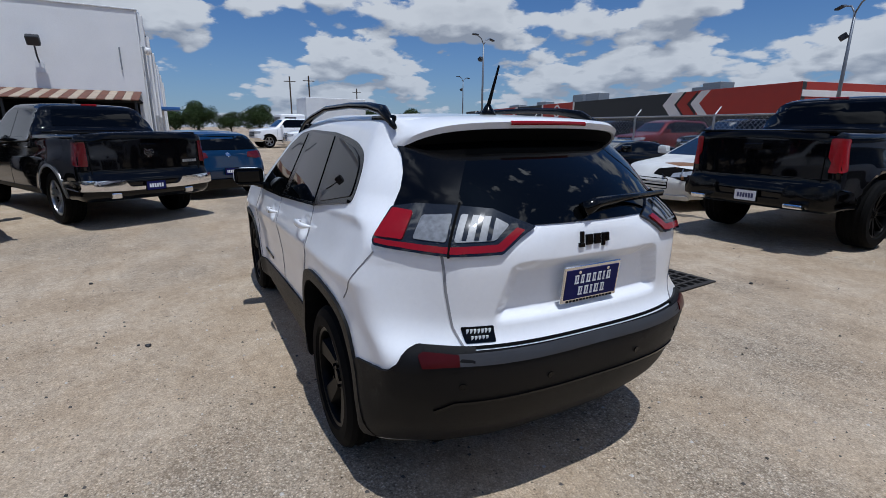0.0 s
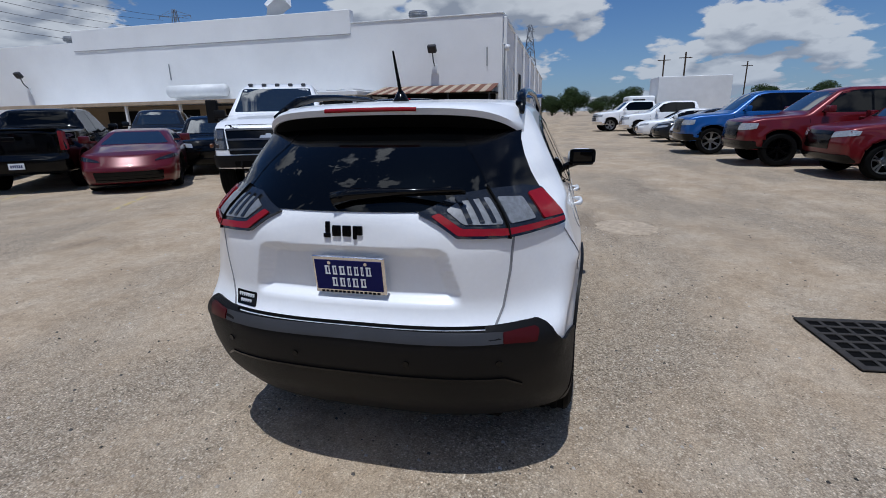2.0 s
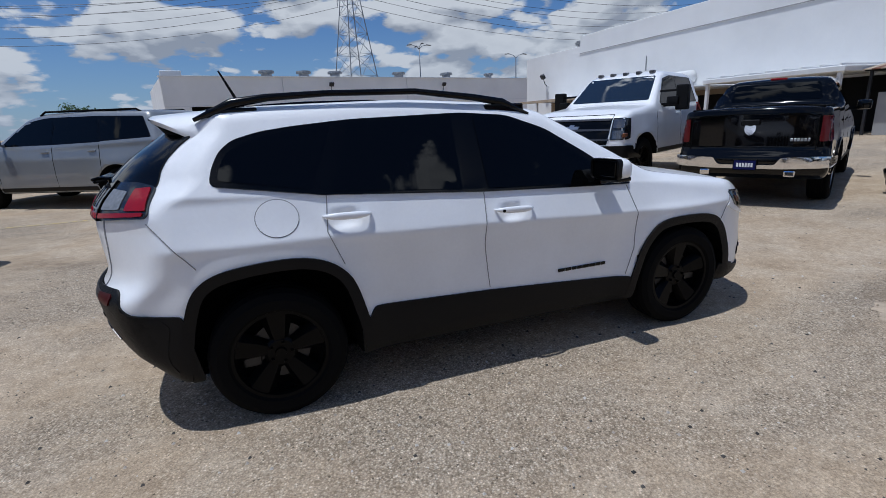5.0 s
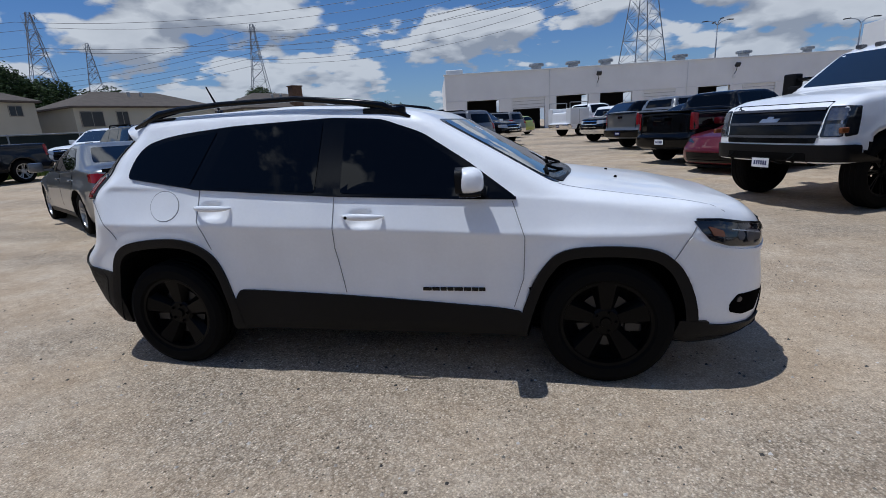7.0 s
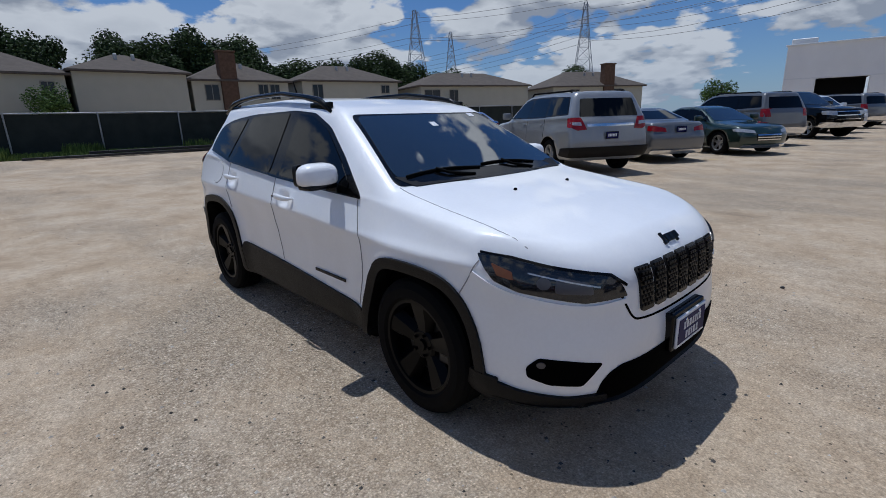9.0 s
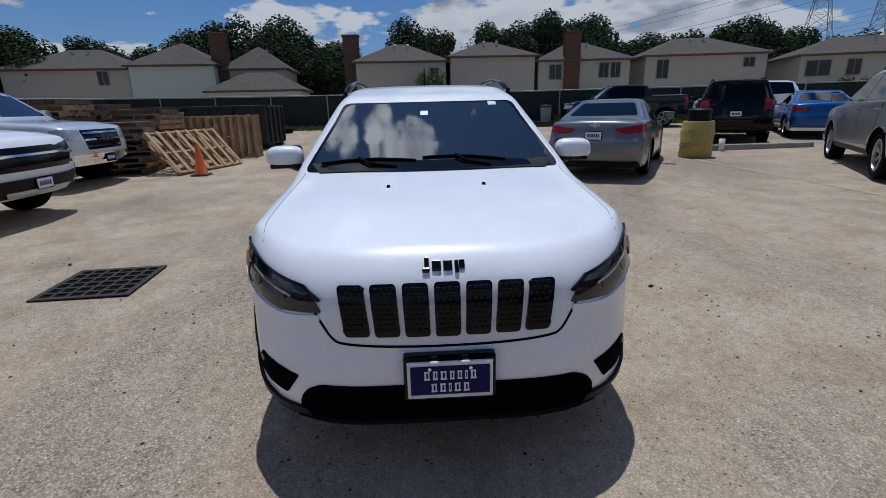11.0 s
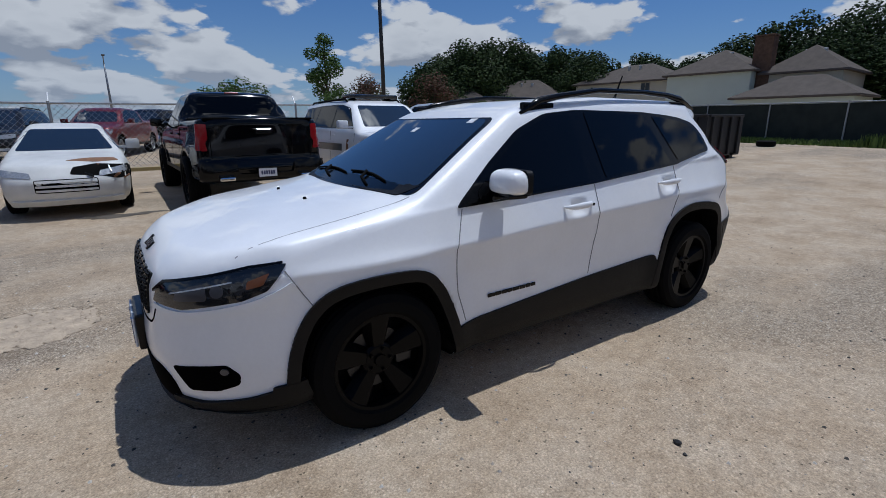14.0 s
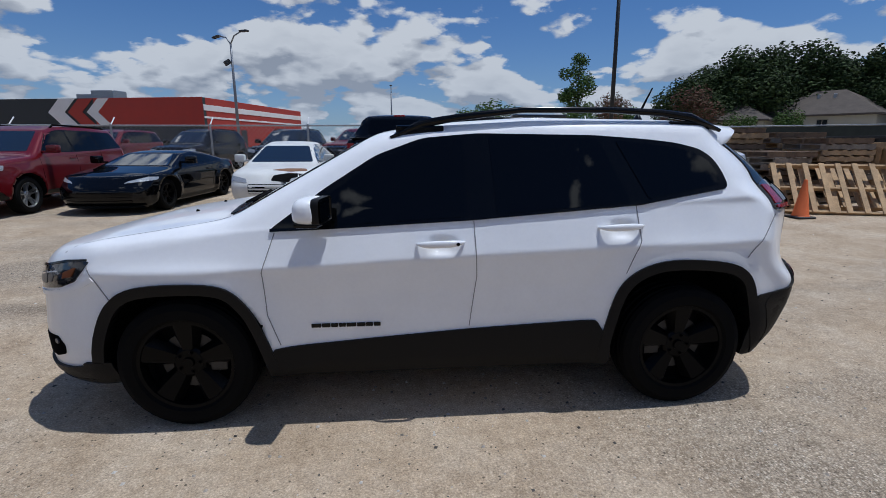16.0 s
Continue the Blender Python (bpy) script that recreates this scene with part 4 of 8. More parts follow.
def build_hero():
    car = thing("crossover", "white compact crossover with black cladding, tinted glass and black wheels", "suv")
    car.matrix_world = pose(0, 0, 0, 0, 0, -0.32)
    s = HERO
    shape = Shape(s)
    v, f, idx = shape.build(230, 124, 118)
    mesh_object("body", v, f, white_paint, car, smooth=True, slots=[white_paint, well_black], index=idx)
    tail_clear = plain("smoked_clear_lens", (0.17, 0.18, 0.195), rough=0.4, coat=0.15, vary=0.35, scale=50)
    satin = plain("satin_bumper_highlight", (0.035, 0.035, 0.037), rough=0.38, spec=0.5)
    lamp_grey = plain("lamp_reflector_grey", (0.10, 0.10, 0.11), rough=0.3, metal=0.6)
    faint_gap = plain("hood_gap_grey", (0.30, 0.30, 0.31), rough=0.9)
    gap = plain("panel_gap", (0.26, 0.26, 0.27), rough=0.9)

    # black trim colour with the shade of the front recesses put in
    recess_shade_black = plain("recess_shade_black", (0.0015, 0.0015, 0.0016), rough=0.9, spec=0.02, vary=0.1)

    def on_side(side, x, z):
        return side * float(shape.half_width(np.array([x]), np.array([z]))[0])

    for side, view in ((1, "left"), (-1, "right")):
        # glass and its black surround
        rim = [(-1.565, 1.243), (-1.548, 1.32), (-1.505, 1.40), (-1.44, 1.45), (-1.31, 1.484), (-1.15, 1.503), (-0.85, 1.525), (-0.2, 1.535), (0.10, 1.51), (0.35, 1.42), (0.62, 1.25), (0.90, 1.045), (0.60, 1.058), (-0.15, 1.095), (-1.05, 1.16)]
        pane("window_surround", car, shape, view, rim, gloss_black, 0.003, 0.05, 0.05)
        for n, w in (("front_window", [(-0.12, 1.108), (-0.12, 1.512), (0.08, 1.490), (0.33, 1.400), (0.60, 1.220), (0.74, 1.110), (0.74, 1.068), (0.60, 1.070)]),
                     ("rear_door_window", [(-1.005, 1.172), (-0.865, 1.505), (-0.26, 1.518), (-0.28, 1.118)]),
                     ("quarter_window", [(-1.525, 1.265), (-1.510, 1.325), (-1.472, 1.387), (-1.41, 1.426), (-1.29, 1.458), (-1.14, 1.478), (-0.96, 1.495), (-1.105, 1.190)])):
            pane(n, car, shape, view, w, dark_glass, 0.007, 0.05, 0.018)
        pane("belt_moulding", car, shape, view, strip_pts([(-1.53, 1.243), (-1.05, 1.165), (-0.15, 1.098), (0.60, 1.062), (0.88, 1.052)], 0.012), gloss_black, 0.012, 0.08)
        # lower cladding
        sill = [(0.90, 0.43), (0.40, 0.468), (-0.15, 0.505), (-0.84, 0.535), (-0.92, 0.40), (-0.92, 0.27), (0.93, 0.27)]
        pane("sill_cladding", car, shape, view, sill, black_plastic, 0.012, 0.05, 0.02, skirt=0.03)
        for ax, line in ((1.3525, [(0.435, -0.05), (0.405, 0.16), (0.315, 0.335), (0.16, 0.412), (-0.18, 0.412), (-0.315, 0.315), (-0.405, 0.12), (-0.455, -0.06)]),
                         (-1.3525, [(0.475, -0.06), (0.44, 0.16), (0.36, 0.385), (0.17, 0.487), (-0.15, 0.478), (-0.31, 0.415), (-0.385, 0.27), (-0.435, 0.05), (-0.45, -0.05)])):
            pane("arch_cladding", car, shape, view, strip_pts(smooth_line([(ax + u, 0.352 + w) for u, w in line]), 0.054), black_plastic, 0.014, 0.04, skirt=0.12)
        pane("bumper_corner", car, shape, view, [(-1.77, 0.648), (-1.95, 0.665), (-2.00, 0.685), (-2.05, 0.745), (-2.12, 0.755), (-2.12, 0.31), (-1.72, 0.29)], black_plastic, 0.010, 0.04, 0.02)
        pane("front_corner_lip", car, shape, view, [(1.72, 0.385), (1.80, 0.385), (1.86, 0.38), (1.86, 0.24), (1.70, 0.25)], black_plastic, 0.0155, 0.04, 0.01)
        # shut lines
        for line in ([(0.86, 1.04), (0.925, 0.85), (0.915, 0.62), (0.86, 0.45)], [(-0.155, 1.09), (-0.17, 0.80), (-0.135, 0.52)],
                     [(-1.03, 1.16), (-1.05, 0.98), (-0.98, 0.80)], [(1.77, 0.885), (1.71, 0.78), (1.66, 0.70)], [(-1.85, 1.10), (-1.76, 0.985), (-1.67, 0.87)]):
            pane("panel_gap", car, shape, view, strip_pts(line, 0.0042), gap, 0.0028, 0.025, skirt=0.004)
        # door handles with a shadowed cup
        for x, z in ((0.02, 0.975), (-0.94, 1.045)):
            y = on_side(side, x, z)
            y += side * 0.022 * math.exp(-((0.01 / 0.062) ** 4))
            bm = bmesh.new()
            rings = []
            for k in range(13):
                u = k / 12 * 2 - 1
                r = max(0.004, 0.019 * (1 - abs(u) ** 3) ** 0.6)
                out = 0.036 * (1 - u ** 4) + 0.002
                rings.append([bm.verts.new((x + 0.125 * u, y + side * (out + 0.011 * math.cos(a)), z + 0.008 - 0.004 * u + r * math.sin(a))) for a in np.linspace(0, 2 * math.pi, 13)[:-1]])
            for a, b in zip(rings, rings[1:]):
                for k in range(12):
                    bm.faces.new((a[k], a[(k + 1) % 12], b[(k + 1) % 12], b[k]))
            bm.faces.new(rings[0][::-1]), bm.faces.new(rings[-1])
            bmesh.ops.recalc_face_normals(bm, faces=bm.faces)
            hd = part("door_handle", bm, white_paint, car, smooth=True)
            if x > 0:
                part("lock_button", lathe_bm([(0.001, 0.0), (0.009, 0.0), (0.009, 0.004), (0.001, 0.005)], 10), gloss_black, hd).matrix_local = pose(x - 0.085, y + side * 0.044, z + 0.009, 0, 0, 0 if side > 0 else 180)
        # plain blocks for the model name on the front door
        m = pose(0.52, on_side(side, 0.52, 0.548) + side * 0.001, 0.548, 0, -2 * side, 90 if side > 0 else -90)
        letter_bars("door_badge", car, gloss_black, m, (0.050, 0.044, 0.036, 0.036, 0.050, 0.044, 0.036, 0.036), 0.021, 0.007, 0.55)
        # mirror on a black foot
        mx, my, mz = 0.64, side * 0.865, 1.140
        bm = bmesh.new()
        bmesh.ops.create_uvsphere(bm, u_segments=20, v_segments=12, radius=1)
        for vv in bm.verts:
            c = vv.co
            c.x, c.y, c.z = (np.sign(c.x) * abs(c.x) ** 0.7, np.sign(c.y) * abs(c.y) ** 0.6, np.sign(c.z) * abs(c.z) ** 0.6)
            c.x *= 0.085 if c.x > 0 else 0.05
            c.y *= 0.118
            c.z *= 0.082 if c.z > 0 else 0.045
        cap = part("mirror_cap", bm, white_paint, car, smooth=True)
        cap.matrix_local = pose(mx, my + side * 0.085, mz + 0.015, 0, 0, -8 * side)
        part("mirror_bezel", box_bm(-0.054, -0.030, -0.108, 0.108, -0.042, 0.078, 0.03, 3), black_plastic, cap, smooth=True, angle=40)
        part("mirror_base", box_bm(-0.045, 0.07, -0.095, 0.09, -0.060, -0.030, 0.012, 2), gloss_black, cap, smooth=True, angle=40)
        part("mirror_glass", box_bm(-0.058, -0.052, -0.088, 0.088, -0.032, 0.064, 0.01, 2), dark_glass, cap)
        part("mirror_foot", tube_bm([(mx + 0.02, my - side * 0.09, mz - 0.075), (mx + 0.02, my + side * 0.05, mz - 0.025)], 0.028, 10), gloss_black, car, smooth=True)
        # roof rail: a bowed bar with feet
        yr = side * 0.585
        zr = [float(shape.T(np.array([x]))[0]) for x in (0.24, 0.05, -0.45, -0.95, -1.35, -1.56)]
        pts = [(0.27, yr + side * 0.02, zr[0] - 0.055), (0.10, yr, zr[1] - 0.012), (-0.10, yr, zr[1] + 0.022), (-0.45, yr, zr[2] + 0.03), (-0.95, yr, zr[3] + 0.034), (-1.25, yr, zr[4] + 0.028), (-1.42, yr, zr[4] + 0.005), (-1.60, yr + side * 0.02, zr[5] - 0.055)]
        rail = part("roof_rail", tube_bm(pts, 0.022, 10, radii=[0.010, 0.023, 0.020, 0.017, 0.017, 0.020, 0.025, 0.010]), gloss_black, car, smooth=True)
        for x0, x1 in ((0.24, -0.02), (-1.30, -1.54)):
            z0 = float(shape.T(np.array([(x0 + x1) / 2]))[0])
            part("rail_foot", box_bm(x1, x0, yr - 0.016, yr + 0.016, z0 - 0.10, z0 - 0.012, 0.010, 2), gloss_black, rail)
        # lamps
        flip = (lambda q: q) if side > 0 else mirror_pts
        fv, rv = ("front_left", "rear_left") if side > 0 else ("front_right", "rear_right")
        hl = pane("headlight", car, shape, fv, [(-1.243, 0.741), (-1.215, 0.79), (-1.165, 0.826), (-0.926, 0.868), (-0.78, 0.90), (-0.645, 0.915), (-0.67, 0.86), (-0.708, 0.811), (-0.80, 0.775), (-1.06, 0.732)], smoke_lens, 0.006, 0.03, 0.010, "smoked headlight with amber marker")
        pane("amber_marker", hl, shape, fv, [(-0.785, 0.82), (-0.78, 0.852), (-0.70, 0.882), (-0.722, 0.835)], amber_lens, 0.011, 0.03, 0.008)
        pane("projector", hl, shape, fv, [(-0.90 + 0.028 * math.cos(a), 0.812 + 0.024 * math.sin(a)) for a in np.linspace(0, 2 * math.pi, 14)[:-1]], lamp_grey, 0.008, 0.03)
        pane("reflector_bowl", hl, shape, fv, [(-1.10, 0.765), (-1.08, 0.81), (-0.95, 0.84), (-0.94, 0.775)], lamp_grey, 0.008, 0.03, 0.02)
        pane("light_guide", hl, shape, fv, strip_pts([(-1.12, 0.792), (-0.96, 0.826), (-0.84, 0.85)], 0.006), clear_lens, 0.0085, 0.04, skirt=0.003)
        pane("lamp_ledge", car, shape, fv, strip_pts(smooth_line([(-1.235, 0.722), (-1.06, 0.712), (-0.84, 0.745), (-0.70, 0.785), (-0.62, 0.83)]), 0.022), white_paint, 0.009, 0.03, 0.0, skirt=0.014)
        pane("lamp_trim", hl, shape, fv, strip_pts([(-1.235, 0.785), (-1.165, 0.832), (-0.926, 0.874), (-0.78, 0.906), (-0.66, 0.919)], 0.010), gloss_black, 0.011, 0.04)
        # flush panel; its depth is only painted as shade
        fog = pane("fog_recess", car, shape, fv, [(-1.146, 0.475), (-1.02, 0.490), (-0.885, 0.500), (-0.835, 0.455), (-0.84, 0.41), (-0.93, 0.380), (-1.065, 0.375)], recess_shade_black, 0.004, 0.03, 0.015)
        pane("fog_lamp", fog, shape, fv, [(-0.895 + 0.018 * math.cos(a), 0.472 + 0.014 * math.sin(a)) for a in np.linspace(0, 2 * math.pi, 16)[:-1]], lamp_grey, 0.010, 0.02)
        tl = pane("tail_light", car, shape, rv, [(-1.316, 1.197), (-1.24, 1.225), (-1.16, 1.255), (-1.02, 1.266), (-0.88, 1.268), (-0.775, 1.25), (-0.735, 1.14), (-0.745, 1.122), (-1.042, 1.108), (-1.216, 1.113), (-1.27, 1.165)], smoke_lens, 0.015, 0.03, 0.008, "smoked tail light with a red rim and clear inner lenses", skirt=0.03)
        pane("red_rim", tl, shape, rv, [(-1.278, 1.186), (-1.212, 1.122), (-1.042, 1.116), (-0.752, 1.129), (-0.748, 1.143), (-0.86, 1.140), (-1.042, 1.136), (-1.195, 1.144), (-1.25, 1.194)], red_lens, 0.021, 0.03, 0.006)
        pane("red_block", tl, shape, rv, [(-0.875, 1.238), (-0.785, 1.244), (-0.742, 1.150), (-0.862, 1.148)], red_lens, 0.021, 0.03, 0.010)
        inner = pane("clear_lens", tl, shape, rv, [(-1.226, 1.203), (-1.17, 1.228), (-1.056, 1.236), (-1.053, 1.150), (-1.186, 1.156)], tail_clear, 0.019, 0.03, 0.01)
        pane("clear_lens", tl, shape, rv, [(-1.026, 1.236), (-0.915, 1.228), (-0.900, 1.154), (-1.026, 1.150)], tail_clear, 0.019, 0.03, 0.01)
        for k in range(3):
            uu = -1.172 + k * 0.040
            pane("lens_divider", inner, shape, rv, [(uu, 1.158), (uu - 0.006, 1.24), (uu + 0.010, 1.243), (uu + 0.016, 1.158)], smoke_lens, 0.023, 0.05, 0.004)
        pane("lamp_gap", tl, shape, rv, strip_pts([(-1.040, 1.270), (-1.040, 1.105)], 0.007), well_black, 0.024, 0.05)
        # rear corner: gloss black pillar trim beside the glass, reflector
        pane("pillar_trim", car, shape, rv, [(-1.03, 1.282), (-1.02, 1.42), (-0.98, 1.50), (-0.86, 1.51), (-0.70, 1.495), (-0.755, 1.44), (-0.785, 1.38), (-0.792, 1.32), (-0.775, 1.25), (-1.03, 1.255)], gloss_black, 0.008, 0.03, 0.015)
        pane("reflector_surround", car, shape, rv, [(-1.15, 0.715), (-1.145, 0.775), (-0.94, 0.782), (-0.905, 0.762), (-0.86, 0.69), (-1.0, 0.68)], black_plastic, 0.013, 0.03, 0.01)
        pane("reflector", car, shape, rv, [(-1.10, 0.718), (-1.092, 0.752), (-0.965, 0.757), (-0.950, 0.747), (-0.97, 0.710)], dark_red_lens, 0.019, 0.03, 0.006)
        pane("tailgate_gap", car, shape, "rear", flip(strip_pts([(0.622, 1.115), (0.612, 0.98), (0.590, 0.84), (0.565, 0.772)], 0.008)), gap, 0.002, 0.04, skirt=0.004)
        for y in (0.235, 0.58):
            pane("parking_sensor", car, shape, "rear", flip([(y + 0.013 * math.cos(a), 0.635 + 0.013 * math.sin(a)) for a in np.linspace(0, 2 * math.pi, 12)[:-1]]), gloss_black, 0.0165, 0.05, skirt=0.003)
        pane("hood_gap", car, shape, "top", strip_pts([(1.10, side * 0.725), (1.45, side * 0.745), (1.80, side * 0.752), (1.93, side * 0.735)], 0.0035), faint_gap, 0.0012, 0.06, skirt=0.003)
        lathe = lathe_bm([(0.001, 0.016), (0.008, 0.015), (0.012, 0.0), (0.001, 0.0)], 10, "Z")
        part("washer_nozzle", lathe, well_black, car).matrix_local = pose(1.462, side * 0.24, float(shape.T(np.array([1.462]))[0]) - 0.006, 0, 0, 0)
    # windscreen, cowl and wipers
    pane("windscreen_border", car, shape, "front", [(-0.735, 1.115), (-0.61, 1.38), (-0.57, 1.488), (0.57, 1.488), (0.61, 1.38), (0.735, 1.115)], gloss_black, 0.003, 0.06, 0.04)
    pane("windscreen", car, shape, "front", [(-0.70, 1.145), (-0.59, 1.37), (-0.55, 1.476), (0.55, 1.476), (0.59, 1.37), (0.70, 1.145)], shield_glass, 0.006, 0.05, 0.05)
    pane("cowl", car, shape, "top", [(1.02, -0.70), (1.13, -0.64), (1.175, -0.35), (1.185, 0.0), (1.175, 0.35), (1.13, 0.64), (1.02, 0.70), (1.06, 0.3), (1.07, 0.0), (1.06, -0.3)], black_plastic, 0.006, 0.05, 0.01)
    for y0, y1 in ((-0.10, -0.64), (0.42, -0.06)):
        def over(x, y, lift):
            return (x, y, shape.bvh.ray_cast(Vector((x, y, 3)), Vector((0, 0, -1)))[0].z + lift)

        pts = [over(1.075 - 0.02 * math.sin(math.pi * k / 5) - 0.025 * (k / 5), y0 + (y1 - y0) * k / 5, 0.016) for k in range(6)]
        w = part("wiper_blade", tube_bm(pts, 0.007, 6), well_black, car, smooth=True)
        part("wiper_arm", tube_bm([over(1.14, y0 * 0.8 + y1 * 0.2, 0.012), over(1.10, (y0 + y1) / 2, 0.024), (pts[3][0], pts[3][1], pts[3][2] + 0.008)], 0.009, 6), well_black, w, smooth=True)
    pane("inspection_sticker", car, shape, "front", [(0.40, 1.455), (0.40, 1.478), (0.455, 1.478), (0.455, 1.455)], plate_white, 0.008, 0.05, skirt=0.002)
    pane("toll_tag", car, shape, "front", [(-0.06, 1.40), (-0.06, 1.425), (-0.01, 1.425), (-0.01, 1.40)], plate_white, 0.008, 0.05, skirt=0.002)
    # grille of seven slots, with the shut line that runs below it
    pane("grille_gap", car, shape, "front", strip_pts(smooth_line([(-0.50, 0.765), (-0.466, 0.70), (-0.425, 0.640), (-0.37, 0.622), (-0.2, 0.610), (0.0, 0.606), (0.2, 0.610), (0.37, 0.622), (0.425, 0.640), (0.466, 0.70), (0.50, 0.765)]), 0.009), recess_shade_black, 0.002, 0.04, skirt=0.004)
    for k in range(7):
        c, dz = (k - 3) * 0.114, 0.012 * abs(k - 3) / 3
        ct, cb = (k - 3) * 0.1175, (k - 3) * 0.1107
        slot = [(cb - 0.046, 0.645 + dz * 0.6), (ct - 0.048, 0.842 - dz * 0.2), (ct + 0.048, 0.842 - dz * 0.2), (cb + 0.046, 0.645 + dz * 0.6)]
        sl = pane("grille_slot", car, shape, "front", slot, gloss_black, 0.010, 0.03, 0.016)
        bm = bmesh.new()
        for i in range(4):
            for j in range(9):
                u, w = c - 0.034 + 0.0225 * (i + 0.5 * (j % 2)), 0.672 + dz * 0.6 + 0.019 * j
                if u > c + 0.037:
                    continue
                hit = shape.bvh.ray_cast(Vector((6, u, w)), Vector((-1, 0, 0)))
                if hit[0]:
                    box_bm(hit[0].x + 0.008, hit[0].x + 0.0145, u - 0.008, u + 0.008, w - 0.006, w + 0.006, bm=bm)
        part("honeycomb", bm, black_plastic, sl)
    for n, o, d in (("hood_badge", (6, 0, 0.893), (-1, 0, 0)), ("tailgate_badge", (-6, 0, 1.138), (1, 0, 0))):
        hit = shape.bvh.ray_cast(Vector(o), Vector(d))
        nx, nz = hit[1].x, hit[1].z
        if nx * d[0] > 0:
            nx, nz = -nx, -nz
        lean = math.degrees(math.atan2(nz, abs(nx)))
        parent_m = pose(hit[0].x, 0, hit[0].z, 0, 0, 0 if nx > 0 else 180) @ pose(0, 0, 0, 0, -min(lean, 50), 0)
        for y0, y1, z0, z1 in ((-0.080, -0.062, -0.012, 0.032), (-0.088, -0.060, -0.030, -0.012), (-0.052, -0.018, -0.024, 0.018), (-0.010, 0.024, -0.024, 0.018), (0.032, 0.048, -0.034, 0.018), (0.049, 0.070, -0.018, 0.018)):
            part(n, box_bm(-0.003, 0.009, y0, y1, z0, z1, 0.004, 2), gloss_black, car).matrix_local = parent_m
    # lower front: black intake, lip, plate bracket
    # the intake lies flush too, its inner shade is in the black
    pane("lower_intake", car, shape, "front", [(-0.60, 0.245), (-0.575, 0.385), (-0.545, 0.425), (-0.49, 0.452), (-0.17, 0.455), (0.17, 0.455), (0.49, 0.452), (0.545, 0.425), (0.575, 0.385), (0.60, 0.245)], recess_shade_black, 0.006, 0.05, 0.02)
    pane("front_lip", car, shape, "front", [(-0.62, 0.215), (-0.60, 0.30), (-0.45, 0.285), (0.45, 0.285), (0.60, 0.30), (0.62, 0.215)], black_plastic, 0.022, 0.05, 0.02)
    for view in ("front_left", "front_right"):
        pane("lip_corner", car, shape, view, [(-1.17, 0.22), (-1.17, 0.335), (-1.0, 0.325), (-0.80, 0.345), (-0.62, 0.385), (-0.60, 0.25)], black_plastic, 0.016, 0.05, 0.02)
    part("plate_bracket", box_bm(2.20, 2.304, -0.172, 0.172, 0.405, 0.585, 0.012, 2), gloss_black, car)
    dealer_plate(car, 2.313, 0.495, 0, 1, 0.315, 0.150, plate_white)
    # rear: bumper, glass, spoiler, wiper, plate
    pane("rear_bumper", car, shape, "rear", [(-0.84, 0.30), (-0.85, 0.60), (-0.83, 0.668), (-0.80, 0.69), (-0.765, 0.752), (-0.52, 0.762), (0.52, 0.762), (0.765, 0.752), (0.80, 0.69), (0.83, 0.668), (0.85, 0.60), (0.84, 0.30)], black_plastic, 0.012, 0.04, 0.02)
    pane("bumper_crease", car, shape, "rear", strip_pts([(-0.66, 0.52), (-0.60, 0.56), (-0.30, 0.572), (0.30, 0.572), (0.60, 0.56), (0.66, 0.52)], 0.010), gloss_black, 0.018, 0.06)
    # lighter satin strip: the bumper top's highlight is put into its grey
    pane("bumper_highlight", car, shape, "rear", strip_pts([(-0.60, 0.735), (0.0, 0.742), (0.60, 0.735)], 0.036), satin, 0.016, 0.08, label="lighter satin strip with the highlight painted along the bumper top")
    pane("tailgate_gap", car, shape, "rear", strip_pts([(-0.57, 0.772), (0.57, 0.772)], 0.010), well_black, 0.003, 0.05, skirt=0.004)
    pane("rear_window", car, shape, "rear", [(-0.655, 1.288), (-0.60, 1.42), (-0.545, 1.505), (0.545, 1.505), (0.60, 1.42), (0.655, 1.288), (0.46, 1.262), (0.36, 1.205), (-0.36, 1.205), (-0.46, 1.262)], dark_glass, 0.006, 0.04, 0.02)
    bm = bmesh.new()
    cols = 40
    grid = []

    def roof_z(x, y):
        return shape.bvh.ray_cast(Vector((x, y, 3)), Vector((0, 0, -1)))[0].z

    for i in range(cols + 1):
        t = i / cols * 2 - 1
        y, back, z = spoiler_edge(t)
        x0 = -1.47 + 0.06 * t * t
        x1 = min(x0 - 0.04, (x0 + back) / 2)
        ring = [(x0, y, roof_z(x0, y) - 0.004), (x0 - 0.012, y, roof_z(x0 - 0.012, y) + 0.003), (x1, y, max(roof_z(x1, y) + 0.004, z + 0.006)), (back + 0.025, y, z), (back, y, z - 0.014), (back + 0.012, y, z - 0.040), (min(back + 0.10, x1), y * 0.99, z - 0.052)]
        grid.append([bm.verts.new(p) for p in ring])
    for a, b in zip(grid, grid[1:]):
        for k in range(6):
            bm.faces.new((a[k], a[k + 1], b[k + 1], b[k]))
    bm.faces.new(grid[0]), bm.faces.new(grid[-1][::-1])
    bmesh.ops.recalc_face_normals(bm, faces=bm.faces)
    sp = part("spoiler", bm, white_paint, car, smooth=True, angle=50)
    bm = bmesh.new()
    strip = []
    for i in range(13):
        t = (i / 12 * 2 - 1) * 0.33
        y, back, z = spoiler_edge(t)
        strip.append([bm.verts.new(p) for p in ((back + 0.03, y, z - 0.001), (back - 0.003, y, z - 0.014), (back - 0.003, y, z - 0.026), (back + 0.03, y, z - 0.03))])
